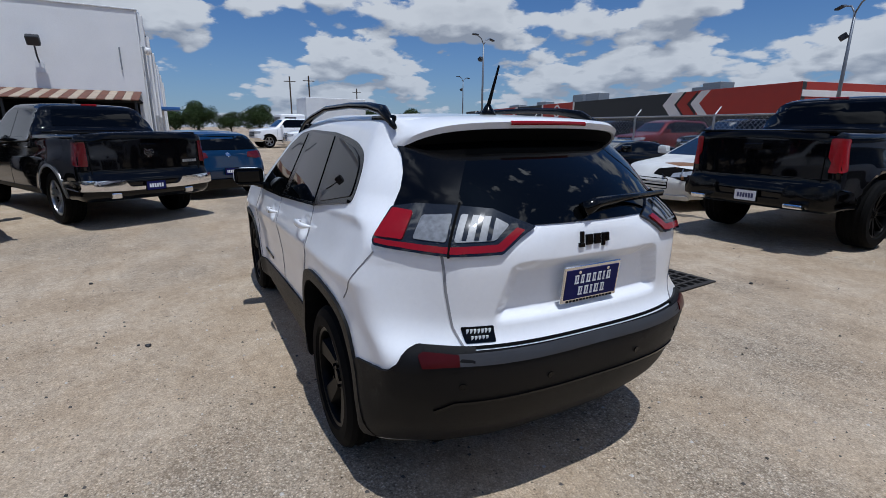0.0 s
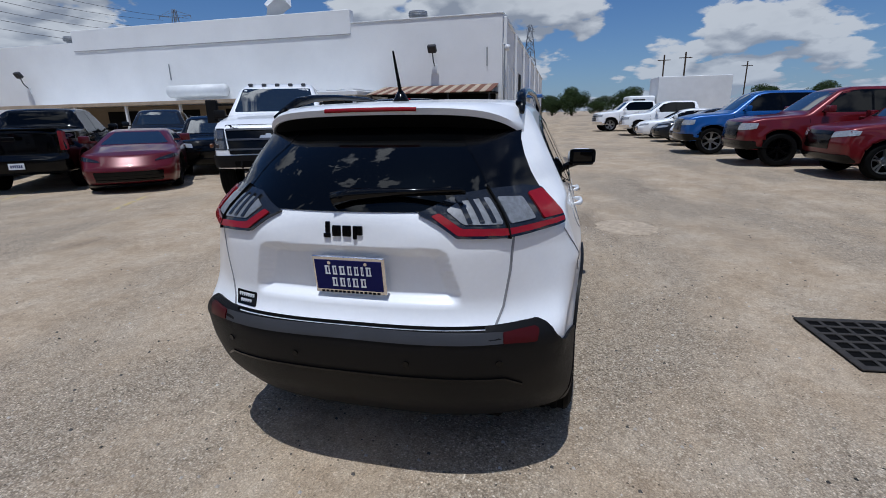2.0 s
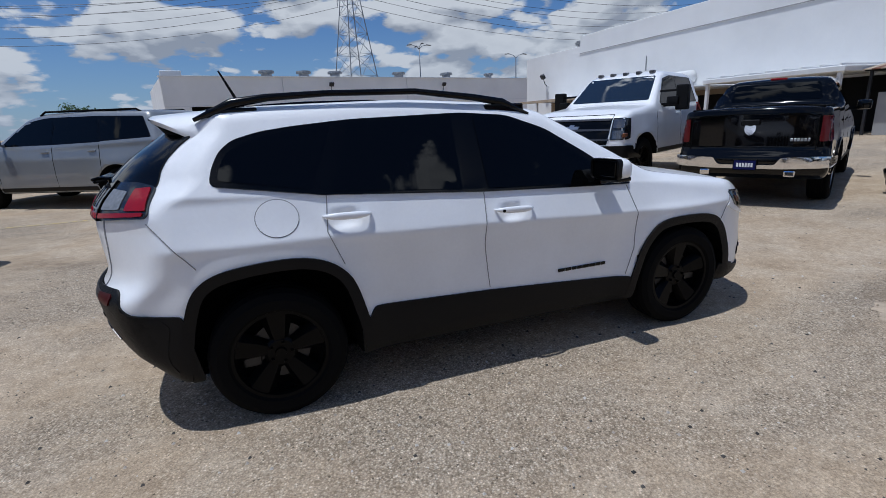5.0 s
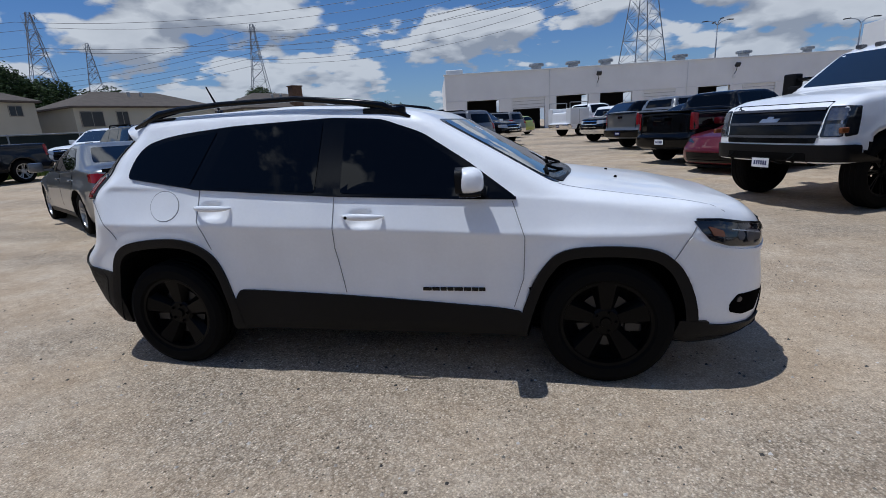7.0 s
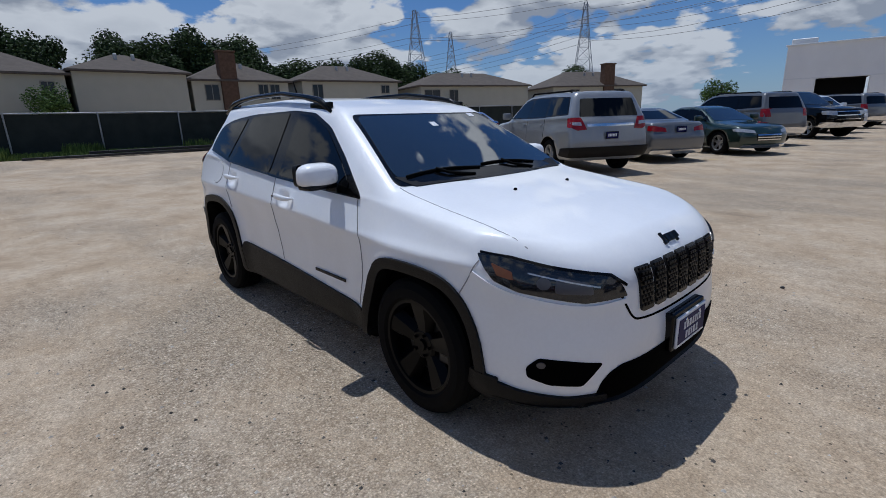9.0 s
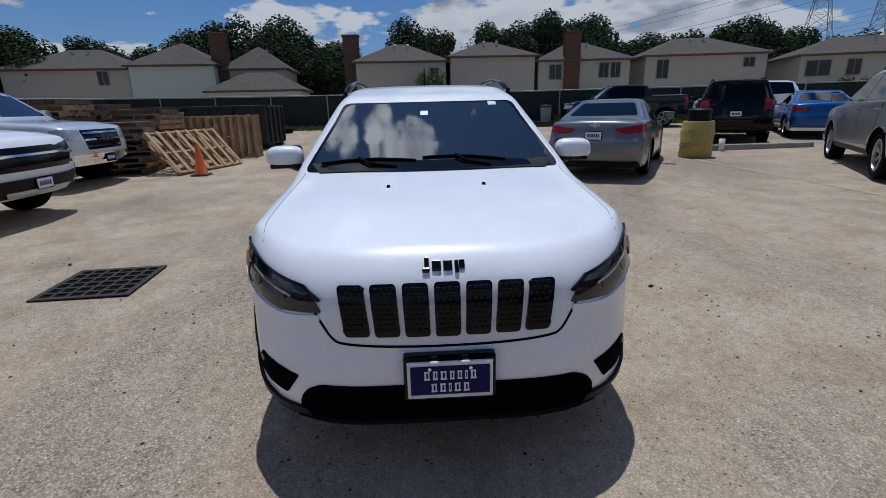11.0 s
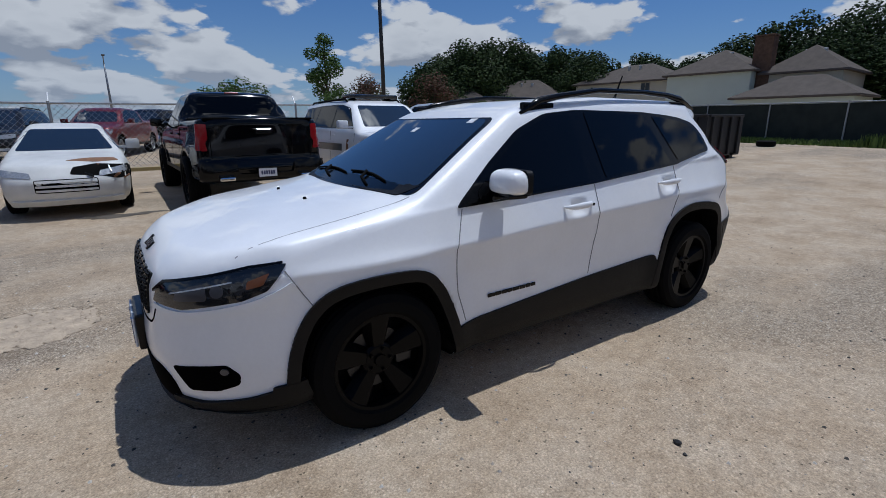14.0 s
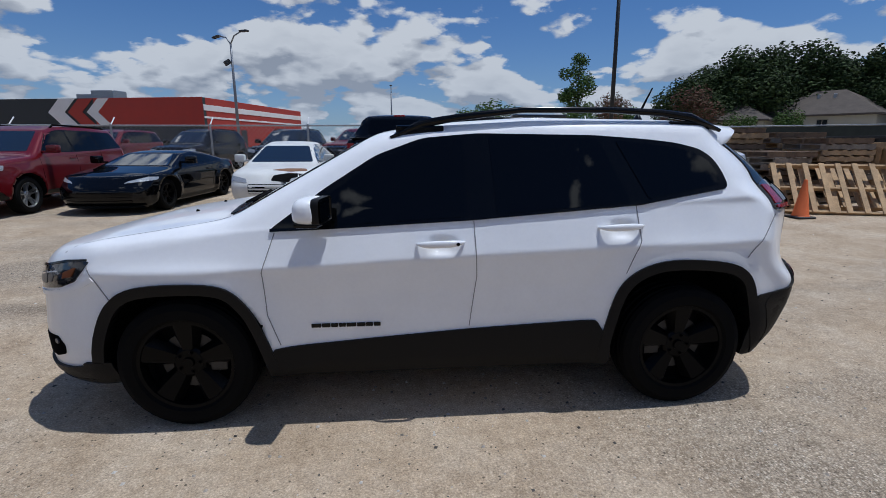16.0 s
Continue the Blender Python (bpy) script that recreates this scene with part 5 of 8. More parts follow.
    for a, b in zip(strip, strip[1:]):
        for k in range(3):
            bm.faces.new((a[k], a[k + 1], b[k + 1], b[k]))
    bmesh.ops.recalc_face_normals(bm, faces=bm.faces)
    lower = bmesh.new()
    rows = []
    for i in range(cols + 1):
        t = i / cols * 2 - 1
        y, back, z = spoiler_edge(t)
        y *= 0.985
        rows.append([lower.verts.new(p) for p in ((back + 0.014, y, z - 0.034), (back + 0.03, y, z - 0.052), (back + 0.07, y, z - 0.10), (back + 0.16, y * 0.99, z - 0.11))])
    for a, b in zip(rows, rows[1:]):
        for k in range(3):
            lower.faces.new((a[k], a[k + 1], b[k + 1], b[k]))
    bmesh.ops.recalc_face_normals(lower, faces=lower.faces)
    part("spoiler_underside", lower, well_black, sp, smooth=True)
    part("brake_light", bm, red_lens, sp, "red high brake light", smooth=True)
    wp = part("rear_wiper", tube_bm([(-2.150, 0.05, 1.250), (-2.140, -0.02, 1.268), (-2.125, -0.22, 1.280), (-2.115, -0.44, 1.290)], 0.014, 8, radii=[0.03, 0.026, 0.014, 0.008]), gloss_black, car, smooth=True)
    part("wiper_blade", tube_bm([(-2.130, 0.02, 1.262), (-2.118, -0.2, 1.268), (-2.105, -0.45, 1.278)], 0.008, 6), well_black, wp)
    dealer_plate(car, -2.168, 0.957, 6, -1, 0.300, 0.158, chrome)
    pane("dealer_sticker", car, shape, "rear", [(0.445, 0.785), (0.445, 0.842), (0.565, 0.842), (0.555, 0.785)], gloss_black, 0.003, 0.04, 0.006, skirt=0.003)
    for z, n in ((0.826, 7), (0.802, 5)):
        bm = bmesh.new()
        for k in range(n):
            y = 0.503 + (k - (n - 1) / 2) * 0.0135
            hit = shape.bvh.ray_cast(Vector((-6, y, z)), Vector((1, 0, 0)))
            box_bm(hit[0].x - 0.0055, hit[0].x, y - 0.0045, y + 0.0045, z - 0.008, z + 0.008, bm=bm)
        part("sticker_lettering", bm, plate_white, car)
    # aerial
    za = float(shape.T(np.array([-1.40]))[0])
    an = part("aerial_base", lathe_bm([(0.001, 0.055), (0.012, 0.05), (0.03, 0.02), (0.05, -0.01), (0.001, -0.01)], 14, "Z"), gloss_black, car, smooth=True)
    an.matrix_local = pose(-1.40, 0.015, za, 0, 0, 0)
    part("aerial", tube_bm([(0, 0, 0.04), (-0.085, 0, 0.225)], 0.006, 8, radii=[0.010, 0.005]), well_black, an)
    # fuel flap on the far flank
    pane("fuel_flap", car, shape, "right", [(-1.28 + 0.105 * math.cos(a), 1.07 + 0.092 * math.sin(a)) for a in np.linspace(0, 2 * math.pi, 33)[:-1]], gap, 0.0012, 0.04, skirt=0.002)
    pane("fuel_flap_face", car, shape, "right", [(-1.28 + 0.101 * math.cos(a), 1.07 + 0.088 * math.sin(a)) for a in np.linspace(0, 2 * math.pi, 33)[:-1]], white_paint, 0.003, 0.04, skirt=0.002)
    add_wheels(car, s, rim_black, 5, rim=0.238, broad=True)
    # underbody between the wheels
    part("underbody", box_bm(-1.9, 1.95, -0.58, 0.58, 0.20, 0.34, 0.03), well_black, car)
    return car, shape


hero, hero_shape = build_hero()

# ---- buildings and surroundings ----
stucco = plain("white_stucco", (0.80, 0.80, 0.79), rough=0.85, vary=0.07, scale=0.35, bump=0.004, fine=25, spec=0.2)
grey_panel = plain("grey_panel", (0.36, 0.36, 0.36), rough=0.7, vary=0.1, scale=1.0)
white_metal = plain("white_metal", (0.72, 0.73, 0.73), rough=0.45, vary=0.06, scale=2)
# near-black that carries the shade of open bays, doorways and covered walls
dark_inside = plain("dark_interior", (0.012, 0.012, 0.013), rough=0.9, spec=0.1)
galvanised = plain("galvanised_steel", (0.36, 0.37, 0.38), rough=0.45, metal=0.7, vary=0.2, scale=8)
rust_red = plain("rusted_awning_paint", (0.15, 0.06, 0.035), rough=0.8, vary=0.4, scale=3)
cream = plain("faded_cream_awning_paint", (0.40, 0.32, 0.235), rough=0.8, vary=0.2, scale=2)
pole_dark = plain("dark_pole_steel", (0.03, 0.032, 0.036), rough=0.5, metal=0.4)
pole_grey = plain("grey_pole_steel", (0.20, 0.22, 0.25), rough=0.5, metal=0.4)


def gz(x, y):
    return float(ground_z(np.array(x, float), np.array(y, float)))


def roof_vent(parent, x, y, z, r=0.45):
    p = part("roof_vent", lathe_bm([(0.001, 0.75), (r, 0.72), (r * 1.05, 0.45), (r * 0.72, 0.42), (r * 0.72, -0.1), (0.001, -0.1)], 20, "Z"), galvanised, parent, smooth=True, angle=40)
    p.matrix_local = pose(x, y, z)
    for k in range(2):
        part("vent_band", lathe_bm([(r * 1.06, 0.50 + 0.1 * k), (r * 1.10, 0.52 + 0.1 * k), (r * 1.06, 0.54 + 0.1 * k)], 20, "Z"), galvanised, p, smooth=True)


def flood_lamp(parent, x, y, z, nx, ny):
    """A wall floodlight on an arm; (nx, ny) is the wall's outward direction."""
    m = pose(x, y, z, 0, 0, math.degrees(math.atan2(ny, nx)))
    arm = part("lamp_arm", tube_bm([(0, 0, -0.75), (0.30, 0, -0.45), (0.45, 0, 0.0)], 0.035, 8), pole_dark, parent, smooth=True)
    arm.matrix_local = m
    h = part("lamp_head", box_bm(-0.10, 0.14, -0.24, 0.24, -0.20, 0.22, 0.03), pole_dark, arm)
    h.matrix_local = pose(0.50, 0, 0.15, 0, 35, 0)
    part("lamp_plate", box_bm(-0.01, 0.06, -0.16, 0.16, -1.15, -0.65, 0.01), white_metal, arm)


def wall_panel(parent, name, x0, x1, y0, y1, z0, z1, mat, bevel=0.01, label=""):
    return part(name, box_bm(x0, x1, y0, y1, z0, z1, bevel), mat, parent, label)


def dealer_building():
    b = thing("dealer_building", "tall white stucco dealership building with an awning", "building")
    wx, y0, y1, top = 24.7, 2.55, 40.5, 6.78
    # front wall, left solid above the bays
    wall_panel(b, "front_wall", wx, wx + 0.4, y0, y1, -0.4, top, stucco)
    wall_panel(b, "parapet", wx - 0.03, wx + 0.5, 11.5, 32.0, top - 0.55, 7.55, stucco, 0.02)
    wall_panel(b, "parapet_joint", wx - 0.06, wx - 0.028, 11.5, 32.0, top - 0.58, top - 0.53, grey_panel)
    wall_panel(b, "wall_coping", wx - 0.05, wx + 0.5, y0 - 0.05, 11.48, top, top + 0.06, white_metal)
    wall_panel(b, "side_wall", wx + 0.4, 82.0, y0, y0 + 0.4, -0.4, top - 0.1, stucco)
    wall_panel(b, "roof", wx + 0.5, 82.0, y0 + 0.4, y1, top - 0.5, top - 0.35, grey_panel)
    wall_panel(b, "side_coping", wx + 0.5, 82.0, y0 - 0.10, y0 + 0.4, top - 0.1, top + 0.06, white_metal)
    wall_panel(b, "back_wall", 81.6, 82.0, y0 + 0.4, y1, -0.4, top - 0.2, stucco)
    wall_panel(b, "end_wall", wx + 0.4, 82.0, y1 - 0.4, y1, -0.4, top - 0.2, stucco)
    # side: pilasters, doors, meter boxes, small blue awning
    for x in (25.0, 31.5, 39.0, 47.0, 56.0, 66.0):
        wall_panel(b, "pilaster", x, x + 0.6, y0 - 0.22, y0, -0.3, top - 0.12, stucco, 0.02)
    for x, w, h, mt in ((27.2, 2.6, 4.2, white_metal), (34.0, 3.2, 4.4, dark_inside), (42.0, 1.2, 2.3, grey_panel), (50.0, 3.0, 3.6, white_metal), (59.0, 3.0, 3.6, grey_panel)):
        wall_panel(b, "side_door", x, x + w, y0 - 0.05, y0 + 0.02, -0.2, h, mt)
        wall_panel(b, "door_frame", x - 0.12, x, y0 - 0.12, y0 + 0.02, -0.2, h + 0.12, stucco)
        wall_panel(b, "door_frame", x + w, x + w + 0.12, y0 - 0.12, y0 + 0.02, -0.2, h + 0.12, stucco)
    for x in (26.2, 32.6, 33.2):
        wall_panel(b, "meter_box", x, x + 0.5, y0 - 0.35, y0 - 0.02, 1.2, 2.1, grey_panel, 0.02)
    wall_panel(b, "side_awning", 44.5, 48.5, y0 - 1.5, y0, 2.9, 3.15, plain("blue_awning", (0.03, 0.12, 0.35), rough=0.6), 0.03)
    part("corner_pipe", tube_bm([(24.62, 2.42, 0), (24.62, 2.42, 5.2)], 0.05, 8), galvanised, b)
    part("security_camera", lathe_bm([(0.001, 0.16), (0.12, 0.14), (0.16, 0.0), (0.10, -0.14), (0.001, -0.17)], 14, "Z"), white_metal, b, smooth=True).matrix_local = pose(24.55, 2.25, 5.0)
    part("camera_arm", tube_bm([(24.7, 2.55, 5.2), (24.55, 2.25, 5.15)], 0.03, 6), white_metal, b)
    flood_lamp(b, wx, 6.45, 4.95, -1, 0)
    flood_lamp(b, wx, 36.8, 4.7, -1, 0)
    for y in (3.4, 24.5):
        part("wall_conduit", tube_bm([(wx - 0.05, y, 4.1), (wx - 0.05, y, 5.1)], 0.035, 6), galvanised, b)
    for y in (7.6, 33.0):
        roof_vent(b, wx + 0.9, y, 6.6, 0.52)
    part("roof_duct", tube_bm([(26.5, 17.5, 7.2), (26.5, 17.5, 8.3), (26.5, 16.6, 8.9)], 0.7, 4), white_metal, b)
    # awning of ribbed sheets, alternately cream and rusted, on a dark fascia
    aw = part("awning_frame", box_bm(21.9, 24.68, 2.75, 9.6, 2.60, 2.68), dark_inside, b, "rust-streaked striped sheet-metal awning")
    n = 22
    for k in range(n):
        y = 2.75 + (9.6 - 2.75) * k / n
        w = (9.6 - 2.75) / n
        bm = bmesh.new()
        vs = [bm.verts.new(p) for p in ((21.75, y, 2.62), (21.75, y + w * 0.96, 2.62), (24.66, y + w * 0.96, 3.12), (24.66, y, 3.12), (21.75, y, 2.66), (21.75, y + w * 0.96, 2.66), (24.66, y + w * 0.96, 3.16), (24.66, y, 3.16))]
        for q in ((3, 2, 1, 0), (4, 5, 6, 7), (0, 1, 5, 4), (1, 2, 6, 5), (2, 3, 7, 6), (3, 0, 4, 7)):
            bm.faces.new([vs[i] for i in q])
        part("awning_sheet", bm, cream if k % 2 else rust_red, aw)
    for y in (2.9, 5.1, 7.4, 9.4):
        wall_panel(b, "awning_post", 21.98, 22.08, y - 0.05, y + 0.05, -0.1, 2.6, pole_dark)
    wall_panel(b, "screen_wall", 22.3, 22.4, 2.95, 9.2, -0.1, 1.75, grey_panel)
    # dark sheet on the wall paints the shade under the awning
    wall_panel(b, "painted_shade_back", wx - 0.06, wx - 0.02, 2.9, 9.4, -0.1, 2.6, dark_inside)
    # flat white carport and a roller-door housing further along
    cp = wall_panel(b, "carport_roof", 20.9, 24.68, 9.75, 16.4, 2.62, 2.86, white_metal, 0.03)
    for k in range(9):
        part("roof_rib", box_bm(20.95, 24.6, 9.9 + 0.78 * k, 9.98 + 0.78 * k, 2.86, 2.95), white_metal, cp)
    for y in (10.0, 13.0, 16.2):
        wall_panel(b, "carport_post", 21.0, 21.16, y - 0.08, y + 0.08, -0.1, 2.62, white_metal)
    # another dark sheet on the wall for the carport's shade
    wall_panel(b, "painted_carport_shade", wx - 0.06, wx - 0.02, 9.8, 16.3, -0.1, 2.5, dark_inside)
    part("roller_housing", tube_bm([(24.3, 20.2, 3.35), (24.3, 24.4, 3.35)], 0.38, 16), white_metal, b, "white roller-door housing", smooth=True, angle=50)
    tan_wall = plain("tan_block_wall", (0.30, 0.235, 0.165), rough=0.85, vary=0.15, scale=1.2)
    lean = wall_panel(b, "lean_to", 20.5, 24.66, 16.6, 36.0, 2.50, 2.62, white_metal, 0.02)
    part("fascia", box_bm(20.44, 20.5, 16.6, 36.0, 2.42, 2.62, 0.01), cream, lean)
    for y in (16.8, 20.6, 24.4, 28.2, 32.0, 35.8):
        part("post", box_bm(20.55, 20.69, y - 0.07, y + 0.07, -0.1, 2.5, 0.01), white_metal, lean)
    wall_panel(b, "lean_to_wall", wx - 0.10, wx - 0.02, 16.5, 36.0, -0.2, 2.5, tan_wall)
    # dark sheets on the wall stand for unlit door openings
    for y0 in (18.0, 22.6, 27.5):
        wall_panel(b, "dark_doorway", wx - 0.14, wx - 0.10, y0, y0 + 2.6, -0.2, 2.2, dark_inside)
    return b


def service_building():
    """A long low building; its front faces the lot and holds a row of open bays."""
    b = thing("service_building", "long low white service building with open garage bays", "building", pose(-8.6, 48.0, 0, 0, 0, 12))
    top, z0 = 6.35, 0.3
    bays = [(2.2, 5.6, "open"), (7.0, 10.4, "half"), (11.6, 15.0, "open"), (16.2, 19.6, "open"), (20.8, 24.2, "half"), (26.5, 29.9, "open"), (31.3, 34.7, "half"), (36.0, 39.4, "open")]
    x = 0.0
    for a, c, kind in bays + [(60.0, 60.0, "")]:
        wall_panel(b, "pier", x, a, 0, 0.4, z0, 3.7, stucco, 0.01)
        if kind:
            # bay back and ceiling have the unlit inside put into their colour
            wall_panel(b, "bay_inside", a, c, 2.5, 2.6, z0, 3.7, dark_inside)
            wall_panel(b, "bay_ceiling", a, c, 0.42, 2.5, 3.68, 3.74, dark_inside)
            wall_panel(b, "bay_frame", a - 0.10, a, -0.06, 0.36, z0, 3.7, white_metal)
            if kind == "half":
                d = wall_panel(b, "bay_door", a, c, 0.15, 0.22, 2.6, 3.7, white_metal)
                for k in range(3):
                    part("door_rib", box_bm(a, c, 0.135, 0.152, 2.7 + 0.33 * k, 2.74 + 0.33 * k), grey_panel, d)
        x = c
    wall_panel(b, "upper_wall", 0, 60.0, 0, 0.4, 3.702, top, stucco, 0.01)
    wall_panel(b, "coping", -0.12, 60.1, -0.12, 0.5, top, top + 0.12, white_metal)
    wall_panel(b, "left_wall", 0, 0.4, 0.4, 18, z0, top - 0.05, stucco)
    wall_panel(b, "roof", 0.4, 60, 0.4, 18, top - 0.5, top - 0.4, grey_panel)
    part("corner_horn", box_bm(0.2, 2.0, 1.5, 1.9, top + 0.13, top + 0.7, 0.05), white_metal, b)
    for xx in (10.2, 14.2, 17.8, 26.0, 33.0, 40.0):
        roof_vent(b, xx, 3.2, top + 0.25, 0.75 if int(xx) % 4 else 0.6)
    for xx in (15.9, 30.2):
        flood_lamp(b, xx, 0, 5.5, 0, -1)
    for xx in (10.9, 25.3):
        part("downpipe", tube_bm([(xx, -0.06, z0), (xx, -0.06, top)], 0.05, 6), white_metal, b)
    part("lintel_line", box_bm(0, 60, -0.025, 0.0, 3.72, 3.80), white_metal, b)
    return b


def red_building():
    b = thing("restaurant_building", "low red and charcoal painted restaurant building with white chevrons", "building", pose(15.5, -37.4, 0, 0, 0, -12))
    red = plain("red_wall_paint", (0.36, 0.035, 0.022), rough=0.7, vary=0.1, scale=1)
    coal = plain("charcoal_wall_paint", (0.030, 0.034, 0.036), rough=0.75, vary=0.15, scale=1)
    white = plain("white_wall_paint", (0.72, 0.70, 0.68), rough=0.7, vary=0.08, scale=1)
    top = 4.9
    wall_panel(b, "front_wall", 0, 72, -0.4, 0, 0, top, coal, 0.01)
    wall_panel(b, "side_wall", 0, 0.4, -19, -0.4, 0, top, red, 0.01)
    wall_panel(b, "roof", 0.4, 72, -19, -0.4, top - 0.6, top - 0.5, coal)
    wall_panel(b, "red_field", -0.01, 9.4, 0.0, 0.03, 2.7, top + 0.01, red)
    wall_panel(b, "red_field", 30.0, 38.0, 0.0, 0.03, 0.2, top + 0.01, red)
    wall_panel(b, "red_field", 47.0, 60.0, 0.0, 0.03, 2.4, top + 0.01, red)
    for x in (29.6, 38.0, 62.0):
        wall_panel(b, "white_band", x, x + 0.4, 0.03, 0.05, 0.2, top + 0.01, white)
    for x0, mt, w in ((8.0, white, 1.0), (9.4, red, 1.3), (11.0, white, 1.5), (46.5, white, 0.9), (49.0, red, 0.9), (63.5, white, 0.8), (65.5, white, 0.8)):
        bm = bmesh.new()
        mid, lo, hi = (2.75 + top) / 2, 2.78, top - 0.02
        for pts in (((x0, lo), (x0 + w, lo), (x0 + w + 1.1, mid), (x0 + 1.1, mid)), ((x0 + 1.1, mid), (x0 + w + 1.1, mid), (x0 + w, hi), (x0, hi))):
            f = [bm.verts.new((x, 0.045, z)) for x, z in pts]
            k = [bm.verts.new((x, 0.028, z)) for x, z in pts]
            bm.faces.new(f[::-1]), bm.faces.new(k)
            for i in range(4):
                bm.faces.new((f[i], f[(i + 1) % 4], k[(i + 1) % 4], k[i]))
        part("chevron", bm, mt, b)
    wall_panel(b, "white_stripe", -0.03, 0.0, -19, -0.05, 3.9, 4.35, white)
    wall_panel(b, "white_stripe", -0.03, 0.0, -19, -0.05, 3.3, 3.45, white)
    wall_panel(b, "side_door", -0.04, 0.0, -6.4, -5.4, 0.2, 2.5, coal)
    wall_panel(b, "lower_band", -0.02, 0.0, -19, -0.05, 0.0, 1.0, coal)
    bm = lathe_bm([(0.6, 0.0), (0.85, 0.0), (0.85, 0.03), (0.6, 0.03)], 20)
    part("wall_logo", bm, white, b, "white ring emblem").matrix_local = pose(34.0, 0.03, 3.9)
    for x, y, w, h in ((10.5, -3.5, 2.2, 1.0), (13.5, -4.5, 1.6, 0.8), (29.0, -3.0, 3.0, 1.2), (33.5, -3.5, 2.6, 1.3), (45.0, -4.0, 3.0, 0.9), (55.0, -4.0, 4.0, 0.8)):
        part("rooftop_unit", box_bm(x, x + w, y - 1.6, y, top - 0.5, top + h, 0.05), galvanised, b)
    return b


roof_shingle = plain("brown_shingle_roof", (0.105, 0.090, 0.078), rough=0.95, vary=0.2, scale=1.5, bump=0.01, fine=14, spec=0.15)
siding = plain("pale_siding", (0.43, 0.415, 0.345), rough=0.85, vary=0.06, scale=0.6, spec=0.2)
mint_siding = plain("mint_siding", (0.50, 0.56, 0.50), rough=0.85, vary=0.05, scale=0.6, spec=0.2)
brick_brown = plain("brown_brick", (0.11, 0.07, 0.05), rough=0.95, vary=0.3, scale=3, bump=0.006, fine=18, spec=0.1)
frame_tan = plain("tan_window_frame", (0.26, 0.24, 0.20), rough=0.7)
window_dark = plain("house_window", (0.02, 0.022, 0.025), rough=0.1, spec=0.4)


def house(x, y, w, d, eave, ridge, turn=0.0, wall=None, chimney=None, windows=(), garage=None, label=""):
    """Hip-roofed house: w along its face, d deep; its face looks along +x before the turn."""
    z = gz(x, y)
    h = thing("house", label or "two-storey suburban house with a brown hip roof", "house", pose(x, y, z, 0, 0, turn), group="houses behind the fence")
    wall = wall or siding
    part("wall", box_bm(-d, 0, -w / 2, w / 2, -0.5, eave, 0.02), wall, h)

    def hip(x0, x1, y0, y1, e, r, name="roof"):
        bm = bmesh.new()
        o = 0.45
        run = min(x1 - x0, y1 - y0) / 2
        if y1 - y0 >= x1 - x0:
            ra, rb = ((x0 + x1) / 2, y0 + run * 0.92), ((x0 + x1) / 2, y1 - run * 0.92)
        else:
            ra, rb = (x0 + run * 0.92, (y0 + y1) / 2), (x1 - run * 0.92, (y0 + y1) / 2)
        c = [bm.verts.new(p) for p in ((x0 - o, y0 - o, e), (x1 + o, y0 - o, e), (x1 + o, y1 + o, e), (x0 - o, y1 + o, e))]
        c2 = [bm.verts.new((v.co.x, v.co.y, e - 0.18)) for v in c]
        a, b2 = bm.verts.new((*ra, r)), bm.verts.new((*rb, r))
        if y1 - y0 >= x1 - x0:
            faces = ((c[0], c[1], a), (c[1], c[2], b2, a), (c[2], c[3], b2), (c[3], c[0], a, b2))
        else:
            faces = ((c[3], c[0], a), (c[0], c[1], b2, a), (c[1], c[2], b2), (c[2], c[3], a, b2))
        for f in faces:
            bm.faces.new(f)
        for i in range(4):
            bm.faces.new((c2[i], c2[(i + 1) % 4], c[(i + 1) % 4], c[i]))
        bm.faces.new(c2[::-1])
        bmesh.ops.recalc_face_normals(bm, faces=bm.faces)
        return part(name, bm, roof_shingle, h)

    rf = hip(-d, 0, -w / 2, w / 2, eave, ridge)
    for k in (-0.6, 0.9):
        part("roof_vent_pipe", box_bm(-d * 0.35, -d * 0.35 + 0.3, k - 0.15, k + 0.15, (eave + ridge) / 2, (eave + ridge) / 2 + 0.9, 0.03), galvanised, rf)
    if chimney is not None:
        ch = part("chimney", box_bm(-0.9 if abs(chimney) < w / 2 - 0.5 else -2.6, 0.35 if abs(chimney) < w / 2 - 0.5 else -1.3, chimney - 0.85, chimney + 0.85, -0.5, ridge + 0.55, 0.04), brick_brown, h, "brown brick chimney")
        part("chimney_cap", box_bm(-1.0 if abs(chimney) < w / 2 - 0.5 else -2.7, 0.45 if abs(chimney) < w / 2 - 0.5 else -1.2, chimney - 0.95, chimney + 0.95, ridge + 0.55, ridge + 0.70, 0.02), brick_brown, ch)
    for wy, wz, ww, wh in windows:
        wn = part("window", box_bm(-0.05, 0.06, wy - ww / 2 - 0.08, wy + ww / 2 + 0.08, wz - wh / 2 - 0.08, wz + wh / 2 + 0.08, 0.01), frame_tan, h)
        part("pane", box_bm(0.055, 0.07, wy - ww / 2, wy + ww / 2, wz - wh / 2, wz + wh / 2), window_dark, wn)
        part("mullion", box_bm(0.068, 0.08, wy - 0.03, wy + 0.03, wz - wh / 2, wz + wh / 2), frame_tan, wn)
    if garage:
        gy, gw, ge, gr = garage
        part("garage_wall", box_bm(-2.0, 4.5, gy - gw / 2, gy + gw / 2, -0.5, ge, 0.02), wall, h)
        hip(-2.0, 4.5, gy - gw / 2, gy + gw / 2, ge, gr, "garage_roof")
    return h


